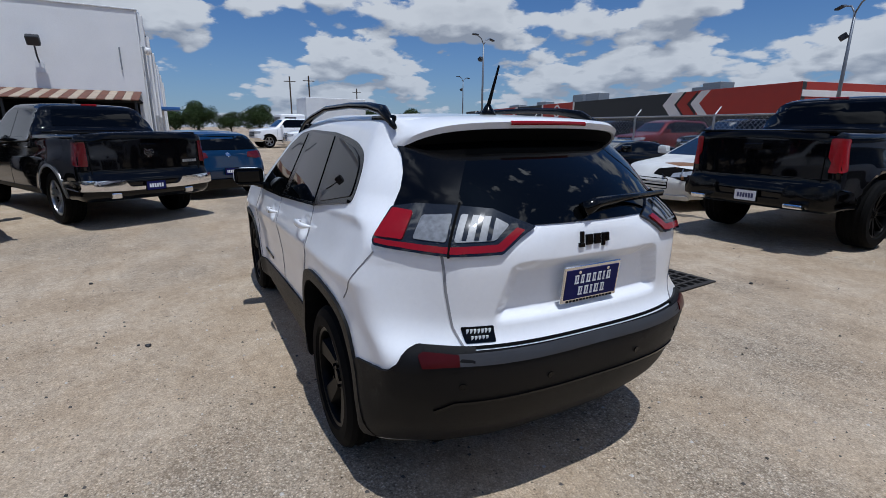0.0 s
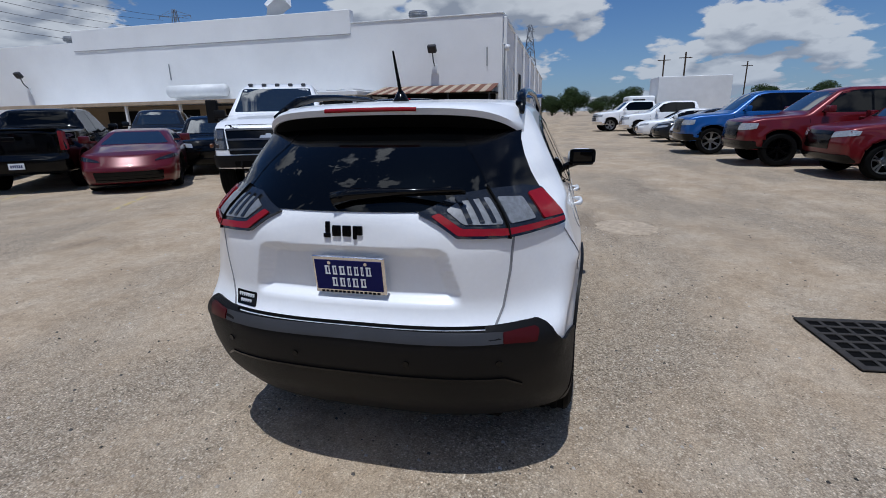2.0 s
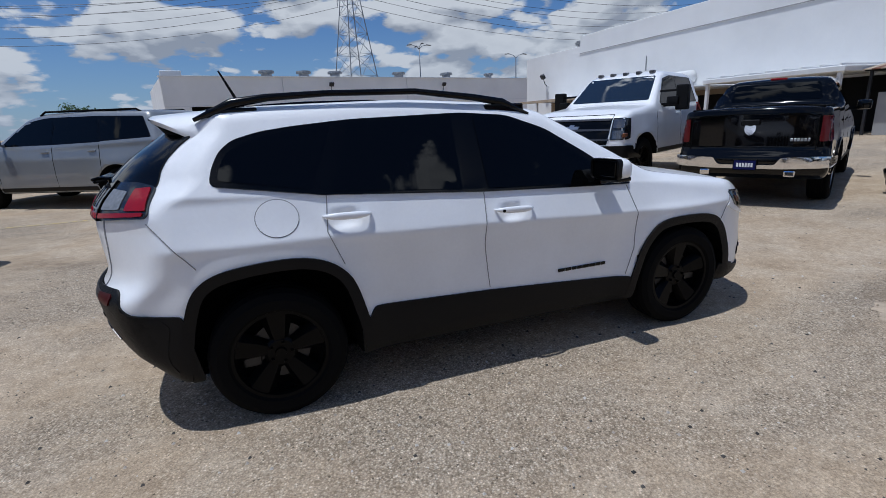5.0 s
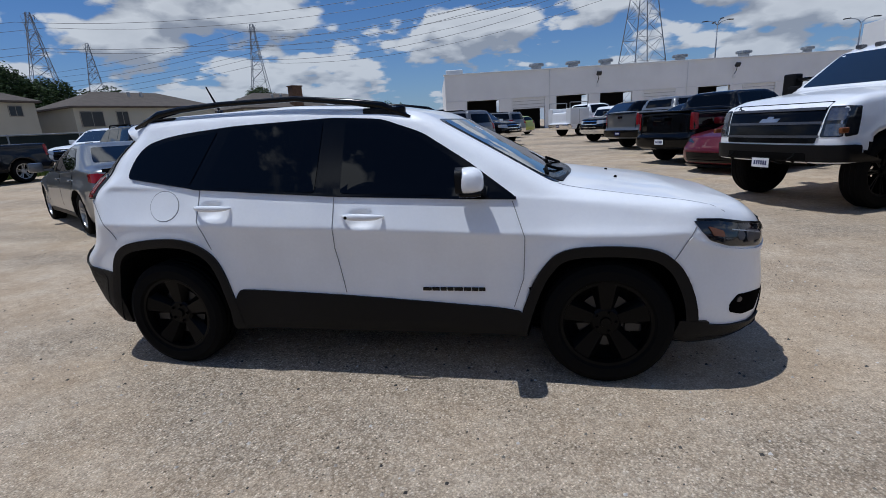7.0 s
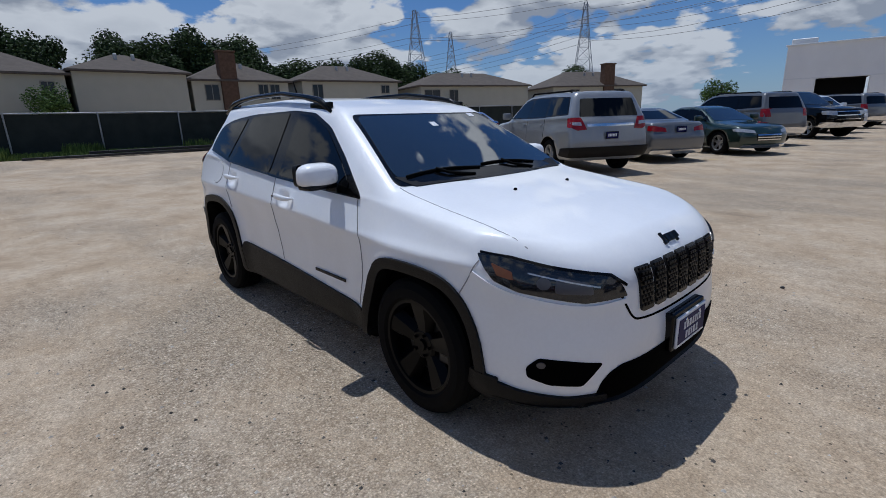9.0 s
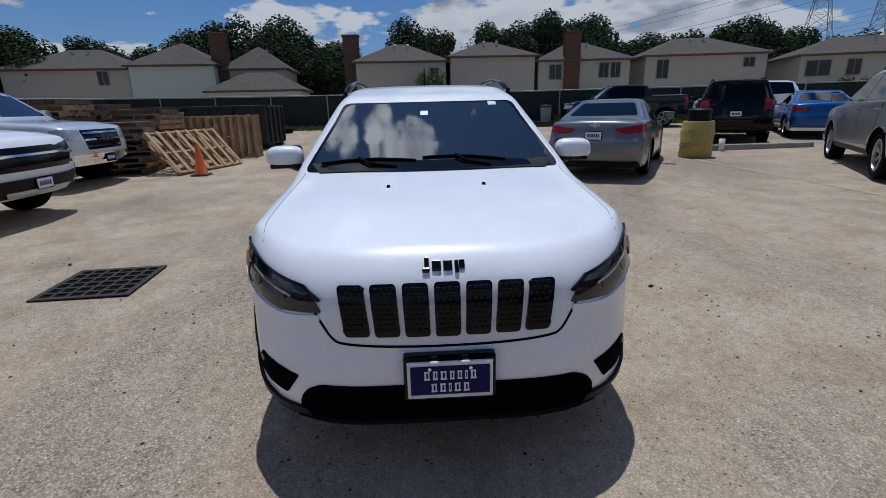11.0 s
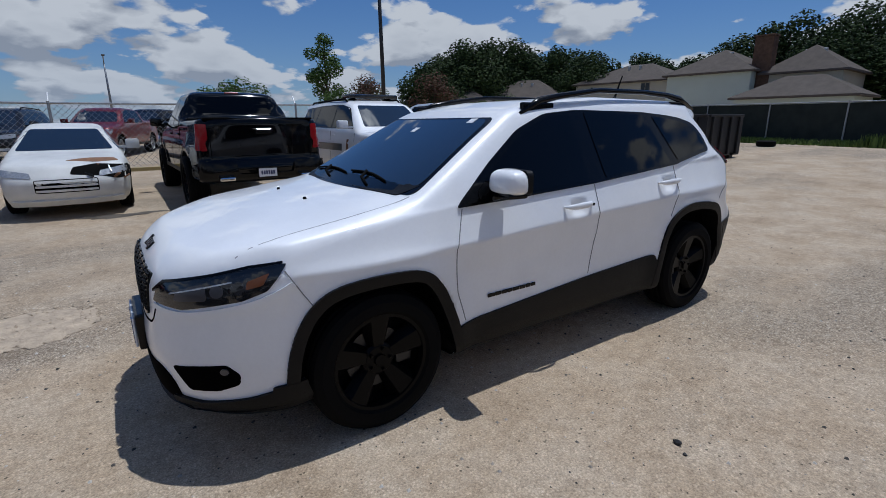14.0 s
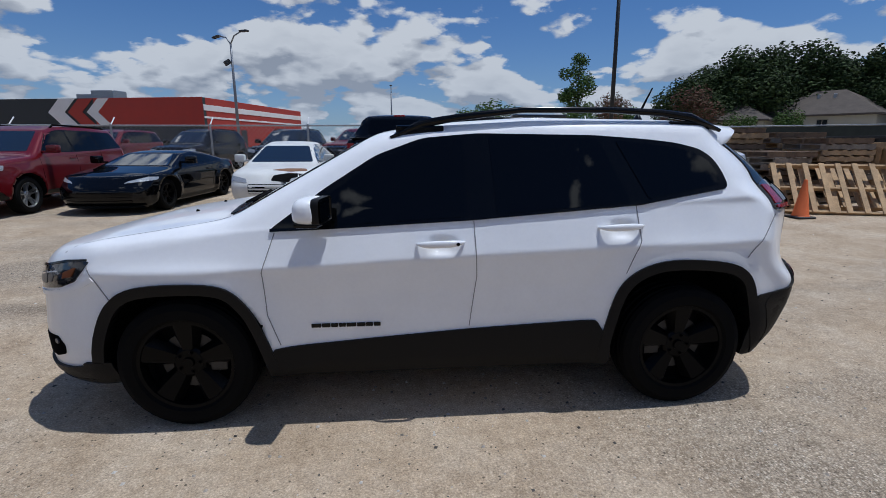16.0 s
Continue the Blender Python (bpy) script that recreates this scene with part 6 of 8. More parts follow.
dealer_building()
service_building()
red_building()
house(-52, -36.5, 12.5, 10, 5.2, 7.6, 6, windows=((3.5, 4.2, 1.0, 1.3),))
house(-52, -25.6, 8.6, 10, 5.4, 8.0, 4, mint_siding, chimney=4.6, garage=(9.3, 9.0, 2.5, 4.4), label="two-storey mint-green house with a brown roof and chimney")
house(-54, -17.5, 6.5, 8, 5.0, 7.6, 4, windows=((-1.0, 3.8, 0.9, 1.4),))
house(-52, -1.2, 9.8, 9, 5.3, 7.5, 2, chimney=-5.4, windows=((3.6, 4.0, 0.9, 1.1),))
house(-52, 8.9, 9.4, 9, 5.7, 7.6, 0)
house(-52, 19.2, 10.2, 9, 5.2, 7.4, -4, chimney=-1.4, windows=((-3.2, 3.9, 1.3, 1.5), (2.2, 4.0, 1.0, 1.5), (3.5, 4.0, 1.0, 1.5)))
house(-51, 32.6, 13.0, 10, 5.5, 7.7, -8, windows=((-4.6, 4.0, 1.2, 1.9), (4.6, 4.5, 1.1, 0.9)))
house(-45, 49.0, 17.0, 10, 5.0, 7.0, -18, windows=((-6.8, 3.6, 2.2, 1.5), (-3.6, 3.6, 1.2, 1.5)))
house(-36, 66.0, 15.0, 10, 4.8, 7.2, -28, chimney=1.5, windows=((-4.0, 3.6, 1.4, 1.3), (3.0, 3.6, 1.4, 1.3)))
house(-36, -52.0, 12.0, 10, 3.0, 5.8, 40, label="single-storey house with a dark hip roof")
house(-45, -47.0, 11.0, 9, 3.4, 6.2, 30, windows=((1.0, 2.0, 0.9, 1.6),), label="single-storey house with a dark hip roof")

# ---- trees, poles, fences ----
def leaf_material(name, a, b):
    mat, nt, bs = nodes_of(name)
    info = nt.nodes.new("ShaderNodeNewGeometry")
    col = ramp_node(nt, info.outputs["Random Per Island"], [(0.0, a), (0.6, tuple((p + q) / 2 for p, q in zip(a, b))), (1.0, b)])
    nt.links.new(col, bs.inputs["Base Color"])
    bs.inputs["Roughness"].default_value = 0.75
    bs.inputs["Specular IOR Level"].default_value = 0.2
    return mat


leaf_dark = leaf_material("dark_oak_leaves", (0.012, 0.024, 0.007), (0.060, 0.095, 0.028))
leaf_mid = leaf_material("green_leaves", (0.022, 0.050, 0.010), (0.10, 0.17, 0.04))
leaf_pink = leaf_material("crepe_myrtle_leaves", (0.04, 0.05, 0.02), (0.20, 0.09, 0.07))
bark = plain("bark", (0.07, 0.055, 0.042), rough=0.95, vary=0.3, scale=6, bump=0.01, fine=20, spec=0.1)


def tree_mesh(name, h, r, trunk, mat, leaves, size, blobs, seed, lift=0.35):
    """A trunk with limbs and a crown of leaf clumps; returns the Empty at its foot."""
    rng = random.Random(seed)
    t = thing(name, "", "tree")
    bm = tube_bm([(0, 0, -0.3), (0.05, 0.02, h * 0.25), (-0.05, 0.05, h * 0.5), (0.0, 0.0, h * 0.85)], trunk, 8, radii=[trunk * 1.3, trunk, trunk * 0.7, trunk * 0.2])
    centres = []
    for k in range(blobs):
        a, rr = rng.uniform(0, 2 * math.pi), r * math.sqrt(rng.random()) * 0.75
        z = h * (lift + (1 - lift) * rng.random() * (1 - 0.45 * rr / r))
        c = Vector((rr * math.cos(a), rr * math.sin(a), z))
        centres.append((c, r * rng.uniform(0.28, 0.46)))
        if k % 2 == 0:
            tube_bm([(0, 0, z * 0.55), tuple(c * 0.6 + Vector((0, 0, z * 0.3))), tuple(c)], 0.1, 5, bm=bm, radii=[trunk * 0.4, trunk * 0.22, trunk * 0.08])
    part("trunk", bm, bark, t, smooth=True)
    V, F = [], []
    for k in range(leaves):
        c, br = centres[k % len(centres)]
        d = Vector((rng.gauss(0, 1), rng.gauss(0, 1), rng.gauss(0, 0.8))).normalized()
        p = c + d * br * (0.55 + 0.5 * rng.random() ** 0.5)
        q = (d + Vector((rng.gauss(0, 0.5), rng.gauss(0, 0.5), rng.gauss(0, 0.5)))).to_track_quat("Z", "Y")
        s = size * rng.uniform(0.6, 1.3)
        i = len(V)
        for u, w in ((-0.5, 0), (0, -0.32), (0.5, 0), (0, 0.32)):
            V.append(p + q @ Vector((u * s, w * s, 0.06 * s * (1 if u else -1))))
        F.append((i, i + 1, i + 2, i + 3))
    mesh_object("crown", V, F, mat, t)
    return t


def plant(proto, label, x, y, s=1.0, turn=0.0, sz=1.0):
    m = Matrix.LocRotScale((x, y, gz(x, y)), Euler((0, 0, radians(turn))), None)
    ob = copy_thing(proto, m)
    ob.scale = (s, s, s * sz)
    tagged(ob, label, "tree", group="trees beyond the lot")
    return ob


oak = tree_mesh("oak_tree", 10.0, 5.2, 0.32, leaf_dark, 13000, 0.38, 34, 3, 0.22)
oak2 = tree_mesh("oak_tree", 9.0, 4.4, 0.28, leaf_dark, 11000, 0.36, 28, 8, 0.20)
tall = tree_mesh("tall_tree", 14.0, 3.4, 0.25, leaf_mid, 4200, 0.36, 17, 5, 0.40)
bushy = tree_mesh("small_tree", 4.2, 2.2, 0.12, leaf_mid, 4200, 0.21, 18, 11, 0.12)
pinkish = tree_mesh("crepe_myrtle", 5.0, 2.6, 0.12, leaf_pink, 4000, 0.22, 16, 21, 0.15)
for ob, x, y, lab in ((oak, -78, -29, "dark green oak with a broad uneven crown"), (oak2, -74, -14, "dark green oak behind the houses"), (tall, -28.3, -73.7, "tall thin tree with open tufts of leaves"),
                      (bushy, -49.5, 2.0, "bright green small tree beside a house"), (pinkish, -22, -47, "crepe myrtle with pinkish blossom")):
    ob.matrix_world = Matrix.Translation((x, y, gz(x, y)))
    tagged(ob, lab, "tree", group="trees beyond the lot")
for x, y, s, sz, k in ((-36.3, -54.8, 0.89, 0.98, 0), (-40.4, -55.6, 1.07, 1.02, 1), (-42.4, -53.9, 0.94, 1.18, 0), (-44.8, -54.2, 0.99, 1.35, 1), (-51.5, -53.7, 1.03, 1.14, 0), (-54.2, -50.4, 1.01, 1.24, 1), (-55.6, -44.2, 0.96, 1.0, 0), (-58.2, -42.5, 0.92, 1.05, 1),
                       (-63.6, -39.3, 0.94, 0.99, 0), (-64.9, -34.8, 1.06, 0.94, 1), (-66, -58, 1.2, 1.0, 0), (-58, -62, 1.3, 1.05, 1), (-47, -66, 1.2, 0.9, 0), (-69.2, -44.3, 1.01, 1.15, 1), (-65.7, -29.0, 1.09, 0.96, 0), (-67.5, -24.2, 1.16, 1.2, 1), (-66.6, -17.9, 1.0, 1.2, 0), (-69.8, -13.9, 1.04, 1.16, 1),
                       (-66.7, -10.4, 1.02, 0.87, 0), (-72.8, 0.4, 0.92, 1.34, 0), (-73.6, 3.9, 0.92, 1.43, 1), (-75.3, 12.1, 0.95, 1.3, 0), (-68.9, 14.9, 1.1, 1.16, 1), (-69.2, 18.2, 0.92, 1.35, 0), (-71.9, 22.6, 1.25, 1.18, 1), (-66.9, 24.9, 1.0, 1.18, 0), (-69.6, 28.8, 0.96, 1.22, 1), (-67.1, 33.2, 1.1, 0.85, 0),
                       (-66.8, 37.9, 1.03, 1.07, 1), (-66.4, 43.3, 1.04, 1.16, 1), (-62.6, 46.0, 1.04, 1.01, 0), (-62.7, 50.1, 1.01, 1.14, 1), (-62, 60, 1.0, 0.9, 1), (-48, 78, 1.0, 0.9, 0), (-68, 64, 1.2, 0.9, 1)):
    plant((oak, oak2)[k], "dark green oak with a broad uneven crown", x, y, s, (x * 37) % 360, sz)
for x, y, s, sz, k in ((-13, -62, 1.6, 0.9, 0), (-9, -60, 1.4, 0.85, 0), (-30, -60, 0.9, 0.9, 1), (-26, -52, 1.1, 1.0, 0), (-33, -50, 1.2, 1.0, 1), (-40, -44, 0.9, 1.0, 0), (-30, -38, 0.8, 0.9, 0), (-51, 19.5, 0.55, 0.8, 0), (-24.0, 81, 1.3, 1.0, 0), (-43, 43, 0.7, 0.9, 0), (-18, -46, 1.0, 1.0, 0)):
    plant((bushy, pinkish)[k], "leafy green small tree" if k == 0 else "crepe myrtle with pinkish blossom", x, y, s, (x * 53) % 360, sz)
for x, y, s in ((150, -20, 1.0), (156, -4, 1.1), (160, 8, 1.0), (168, 22, 1.2), (150, -38, 0.9), (140, -52, 0.8), (152, -70, 1.0), (175, 40, 1.2), (165, -60, 1.0), (158, 2, 0.8), (148, -12, 0.7)):
    plant(oak, "distant dark green tree", x, y, s, x * 11 % 360, 0.75)


def lamp_post(x, y, h, arms, lean=0.0, flood=True, mat=None):
    z = gz(x, y)
    mat = mat or pole_grey
    p = thing("street_lamp", "tall grey steel lamp post with curved arms", "lamp post", pose(x, y, z))
    part("pole", tube_bm([(0, 0, -0.2), (lean * 0.5, 0, h * 0.6), (lean, 0, h - 0.5)], 0.1, 10, radii=[0.13, 0.10, 0.07]), mat, p, smooth=True)
    part("base", box_bm(-0.25, 0.25, -0.25, 0.25, -0.2, 0.35, 0.03), grey_panel, p)
    for a in arms:
        c, s = math.cos(radians(a)), math.sin(radians(a))
        arm = part("arm", tube_bm([(lean, 0, h - 0.6), (lean + 0.5 * c, 0.5 * s, h - 0.1), (lean + 1.4 * c, 1.4 * s, h + 0.1)], 0.05, 8), mat, p, smooth=True)
        hd = part("lamp_head", box_bm(-0.1, 0.75, -0.16, 0.16, -0.06, 0.07, 0.04), pole_dark, arm)
        hd.matrix_local = pose(lean + 1.4 * c, 1.4 * s, h + 0.1, 0, 4, a)
    if flood:
        f = part("flood_head", box_bm(-0.2, 0.2, -0.25, 0.25, -0.15, 0.2, 0.04), pole_dark, p)
        f.matrix_local = pose(lean + 0.3, 0.1, h - 1.9, 0, 35, 30)
    return p


lamp_post(12.2, -35.0, 8.6, (140, -40))
lamp_post(38.7, -25.8, 9.8, (-60, 120))
lamp_post(70.6, -42.4, 9.6, (-60, 120))
lamp_post(1.0, -60.0, 7.4, (90,), flood=False)
lamp_post(27.0, 80.0, 13.5, (0, 90, 180, 270), flood=False)
lamp_post(43.0, 75.0, 11.5, (0, 180), flood=False)
lamp_post(110.0, 8.0, 10.0, (90, 270), flood=False)
tagged(part("light_pole", tube_bm([(-11.6, -23.2, gz(-11.6, -23.2) - 0.1), (-11.55, -23.4, 13.0)], 0.1, 10, radii=[0.13, 0.08]), pole_dark, smooth=True), "slim dark steel light pole behind the fence", "pole")


def lattice_tower(x, y, h, w, turn=0.0, arms=3):
    """A steel transmission tower: four leaning legs, bracing and cross arms."""
    t = thing("power_tower", "grey steel lattice power transmission tower", "tower", pose(x, y, 0, 0, 0, turn), group="power towers")
    legs, brace = bmesh.new(), bmesh.new()
    levels = [0.0, 0.16, 0.30, 0.42, 0.53, 0.63, 0.72, 0.80, 0.88, 1.0]

    def half(f):
        return w / 2 * (1 - f) ** 1.1 + 0.45
    corners = [(1, 1), (1, -1), (-1, -1), (-1, 1)]
    for cx, cy in corners:
        tube_bm([(cx * half(f), cy * half(f), h * f) for f in levels], 0.11, 4, bm=legs)
    for f0, f1 in zip(levels, levels[1:]):
        for (ax, ay), (bx, by) in zip(corners, corners[1:] + corners[:1]):
            a, b = half(f0), half(f1)
            tube_bm([(ax * a, ay * a, h * f0), (bx * b, by * b, h * f1)], 0.055, 3, bm=brace)
            tube_bm([(bx * a, by * a, h * f0), (ax * b, ay * b, h * f1)], 0.055, 3, bm=brace)
            tube_bm([(ax * b, ay * b, h * f1), (bx * b, by * b, h * f1)], 0.05, 3, bm=brace)
    part("leg_frame", legs, pole_grey, t)
    part("bracing", brace, pole_grey, t)
    for k in range(arms):
        z = h * (0.72 + 0.11 * k)
        bm = bmesh.new()
        for s in (1, -1):
            tip = (0, s * w * 0.62, z + 0.4)
            for c in (1, -1):
                tube_bm([(c * half(0.75), s * half(0.75), z), tip], 0.06, 3, bm=bm)
                tube_bm([(c * half(0.8), s * half(0.8), z + h * 0.045), tip], 0.05, 3, bm=bm)
            tube_bm([tip, (0, s * w * 0.62, z - 0.8)], 0.09, 4, bm=bm)
        tagged(part("cross_arm", bm, pole_grey, t), kind="stuff")
    return t


TOWERS = [(24, 120, 42, 9.5, 20), (-88, 146, 36, 8, 40), (-128, 108, 36, 10, 60), (-160, 155, 38, 9, 50), (150, 9, 26, 7, 90), (150, 130, 38, 9, 10)]
for tx, ty, th, tw, tt in TOWERS:
    lattice_tower(tx, ty, th, tw, tt)


def wire(a, b, sag, r=0.045):
    a, b = Vector(a), Vector(b)
    pts = []
    for k in range(13):
        u = k / 12
        p = a.lerp(b, u)
        p.z -= sag * 4 * u * (1 - u)
        pts.append(p)
    return tagged(part("power_line", tube_bm(pts, r, 4), pole_dark), "thin sagging overhead power line cable", "cable", group="power lines")


for z in (30, 34, 38):
    for s in (-5, 5):
        wire((24 + s * 0.3, 120 + s, z), (-88, 146 + s, z - 5), 5)
        wire((24 + s * 0.3, 120 + s, z), (150, 130 + s, z - 3), 5)
        wire((-88, 146 + s, z - 5), (-260, 175 + s, z - 4), 4)
for z in (27, 33):
    for s in (-4, 4):
        wire((-128, 108 + s, z), (-300, 40 + s, z), 4)
        wire((-128, 108 + s, z), (24, 122 + s, z + 6), 6)
for x, y in ((95, -22), (98, -19), (120, -40)):
    z = gz(x, y)
    p = thing("utility_pole", "dark wooden utility pole with a cross arm", "pole", pose(x, y, z))
    part("pole", tube_bm([(0, 0, -0.2), (0, 0, 11)], 0.14, 8), bark, p)
    tagged(part("cross_arm", box_bm(-0.06, 0.06, -1.1, 1.1, 10.0, 10.14), bark, p), kind="stuff")

# fences: fabric-covered along the houses, open chain link beside the road
fabric = plain("dark_green_fence_fabric", (0.034, 0.040, 0.036), rough=0.9, vary=0.25, scale=2, spec=0.1)


def chain_link_material():
    mat, nt, b = nodes_of("chain_link")
    b.inputs["Base Color"].default_value = (0.34, 0.35, 0.36, 1)
    b.inputs["Metallic"].default_value, b.inputs["Roughness"].default_value = 0.5, 0.5
    return mat


link_steel = chain_link_material()


def fence(name, label, a, b, h, step, screen):
    """A fence of posts and a top rail between two points, with a screen or woven wire."""
    a, b = Vector(a), Vector(b)
    L = (b - a).length
    d = (b - a) / L
    f = thing(name, label, "fence")
    n = int(L / step)
    top = []
    for k in range(n + 1):
        p = a + d * (L * k / n)
        z = gz(p.x, p.y)
        top.append((p.x, p.y, z + h))
        part("post", tube_bm([(p.x, p.y, z - 0.2), (p.x, p.y, z + h + 0.05)], 0.035, 8), galvanised, f)
        if not screen:
            part("barb_arm", tube_bm([(p.x, p.y, z + h), (p.x + d.y * 0.28, p.y - d.x * 0.28, z + h + 0.28)], 0.022, 6), white_metal, f)
    part("top_rail", tube_bm(top, 0.028, 8), galvanised, f)
    bm = bmesh.new()
    if screen:
        nrm = Vector((-d.y, d.x, 0)) * 0.05
        for (x0, y0, z0), (x1, y1, z1) in zip(top, top[1:]):
            for sgn in (1,):
                q = [(x0 + nrm.x, y0 + nrm.y, z0 - h + 0.05), (x1 + nrm.x, y1 + nrm.y, z1 - h + 0.05), (x1 + nrm.x, y1 + nrm.y, z1 - 0.04), (x0 + nrm.x, y0 + nrm.y, z0 - 0.04)]
                w = [bm.verts.new(p) for p in q] + [bm.verts.new((p[0] + nrm.x * 0.1, p[1] + nrm.y * 0.1, p[2])) for p in q]
                for i in ((3, 2, 1, 0), (4, 5, 6, 7), (0, 1, 5, 4), (2, 3, 7, 6), (1, 2, 6, 5), (3, 0, 4, 7)):
                    bm.faces.new([w[j] for j in i])
                part("fabric_screen", bm, fabric, f)
                bm = bmesh.new()
    else:
        V, F = [], []
        pitch = 0.16
        k = int(L / pitch)
        for i in range(-int(h / pitch), k):
            for s in (1, -1):
                u0, u1 = i * pitch, i * pitch + h
                lo, hi = max(0.0, -u0), min(h, L - u0)
                if lo >= hi:
                    continue
                e = []
                for v in (lo, hi):
                    u = u0 + v if s > 0 else u0 + h - v
                    u = min(max(u, 0), L)
                    p = a + d * u
                    e.append(Vector((p.x, p.y, gz(p.x, p.y) + v)))
                t = Vector((-d.y, d.x, 0)) * 0.004
                r = Vector((d.x, d.y, 0)) * 0.006
                j = len(V)
                V += [e[0] - r, e[0] + r, e[1] + r, e[1] - r, e[0] - r + t, e[0] + r + t, e[1] + r + t, e[1] - r + t]
                F += [(j, j + 1, j + 2, j + 3), (j + 7, j + 6, j + 5, j + 4), (j, j + 3, j + 7, j + 4), (j + 1, j + 5, j + 6, j + 2)]
        tagged(mesh_object("wire_mesh", V, F, link_steel, f), kind="stuff")
        part("low_kerb", box_bm(0, 1, -0.1, 0.1, 0, 0.13, 0.0), yellow_kerb, f).matrix_local = Matrix.Translation((a.x, a.y, gz((a.x + b.x) / 2, (a.y + b.y) / 2) - 0.03)) @ Matrix.Rotation(math.atan2(d.y, d.x), 4, "Z") @ Matrix.Diagonal((L, 1, 1, 1))
    return f


yellow_kerb = plain("worn_yellow_kerb", (0.42, 0.33, 0.14), rough=0.85, vary=0.3, scale=3, bump=0.004)
fence("screened_fence", "chain-link fence covered with dark green screen fabric", (-25.6, -17.5), (-20.3, 30.0), 1.75, 3.0, True)
fence("wire_fence", "galvanised chain-link fence with angled arms", (-6.5, -13.8), (46.0, -15.5), 1.9, 3.2, False)
fence("boundary_fence", "chain-link fence covered with dark green screen fabric", (-25.6, -17.5), (-6.6, -13.9), 1.75, 3.2, True)
# grass strip along the screened fence
grass_mat = leaf_material("grass_blades", (0.05, 0.085, 0.02), (0.17, 0.24, 0.06))
rngg = random.Random(4)
V, F = [], []
for k in range(30000):
    u = rngg.random()
    y = -16 + u * 40
    x = -25.5 + (y + 17.5) * 0.112 + rngg.uniform(0.15, 2.0)
    if -7 < y < -5 and rngg.random() < 0.7:
        continue
    z, hh, a = gz(x, y), rngg.uniform(0.08, 0.24) * (2.4 if math.sin(y * 1.7) + math.sin(y * 0.61 + x) > 0.9 else 1), rngg.uniform(0, math.pi)
    c, s = math.cos(a) * 0.05, math.sin(a) * 0.05
    j = len(V)
    V += [(x - c, y - s, z), (x + c, y + s, z), (x + rngg.uniform(-0.06, 0.06), y + rngg.uniform(-0.06, 0.06), z + hh)]
    F.append((j, j + 1, j + 2))
tagged(mesh_object("grass", V, F, grass_mat), "rough green grass and weeds along the fence", "grass", kind="stuff")

# ---- parked vehicles ----
black_paint = plain("black_car_paint", (0.0025, 0.0025, 0.003), rough=0.05, spec=0.32, vary=0.05, scale=3)
red_paint = paint("red_car_paint", (0.13, 0.006, 0.009), 0.2, 0.6, 0.3)
bright_red_paint = paint("bright_red_car_paint", (0.095, 0.004, 0.007), 0.15, 0.7, 0.3)
bright_silver_paint = paint("bright_silver_car_paint", (0.28, 0.295, 0.31), 0.35, 0.8)
silver_paint = paint("silver_car_paint", (0.15, 0.158, 0.165), 0.35, 0.8)
pale_silver_paint = paint("pale_silver_car_paint", (0.60, 0.63, 0.66), 0.15)
blue_paint = plain("blue_car_paint", (0.003, 0.022, 0.060), rough=0.12, spec=0.4, vary=0.06, scale=3, coat=0.5)
bright_blue_paint = paint("bright_blue_car_paint", (0.010, 0.085, 0.30), 0.2, 0.6, 0.3)
dark_paint = plain("dark_grey_car_paint", (0.010, 0.012, 0.016), rough=0.08, spec=0.4, vary=0.06, scale=3)
grey_paint = paint("grey_car_paint", (0.12, 0.125, 0.13), 0.4)
green_paint = paint("dark_green_car_paint", (0.010, 0.030, 0.022), 0.3)
lime_paint = paint("lime_car_paint", (0.32, 0.38, 0.02), 0.1)
old_white_paint = plain("chalky_white_car_paint", (0.66, 0.66, 0.63), rough=0.45, vary=0.12, scale=4, coat=0.4)
dull_rust = plain("rusty_primer", (0.20, 0.10, 0.05), rough=0.85, vary=0.4, scale=14)


lamp_chrome = plain("lamp_reflector_chrome", (0.20, 0.20, 0.21), rough=0.2, metal=0.8, vary=0.3, scale=30)
satin_grey = plain("satin_grey_trim", (0.10, 0.10, 0.105), rough=0.3, metal=0.6)
deep_red_lens = plain("deep_red_lens", (0.09, 0.004, 0.006), rough=0.2, coat=0.3)


def at(x, y, heading):
    """Heading: degrees of the nose from +x towards +y."""
    return pose(x, y, float(ground_z(x, y)), 0, 0, heading)


def disc_pts(u, v, r, n=16, sv=1.0):
    return [(u + r * math.cos(a), v + r * sv * math.sin(a)) for a in np.linspace(0, 2 * math.pi, n + 1)[:-1]]


def emblem(car, shape, view, u, v, w, h, mat):
    """A plain cross-shaped or round block where a maker's badge sits."""
    return pane("emblem", car, shape, view, [(u - w, v - h * 0.5), (u - w * 0.8, v + h * 0.5), (u - w * 0.3, v + h * 0.5), (u - w * 0.25, v + h), (u + w * 0.35, v + h), (u + w * 0.3, v + h * 0.5), (u + w, v + h * 0.5), (u + w * 0.8, v - h * 0.5), (u + w * 0.3, v - h * 0.5), (u + w * 0.25, v - h), (u - w * 0.35, v - h), (u - w * 0.3, v - h * 0.5)], mat, 0.012, 0.2, 0.0)


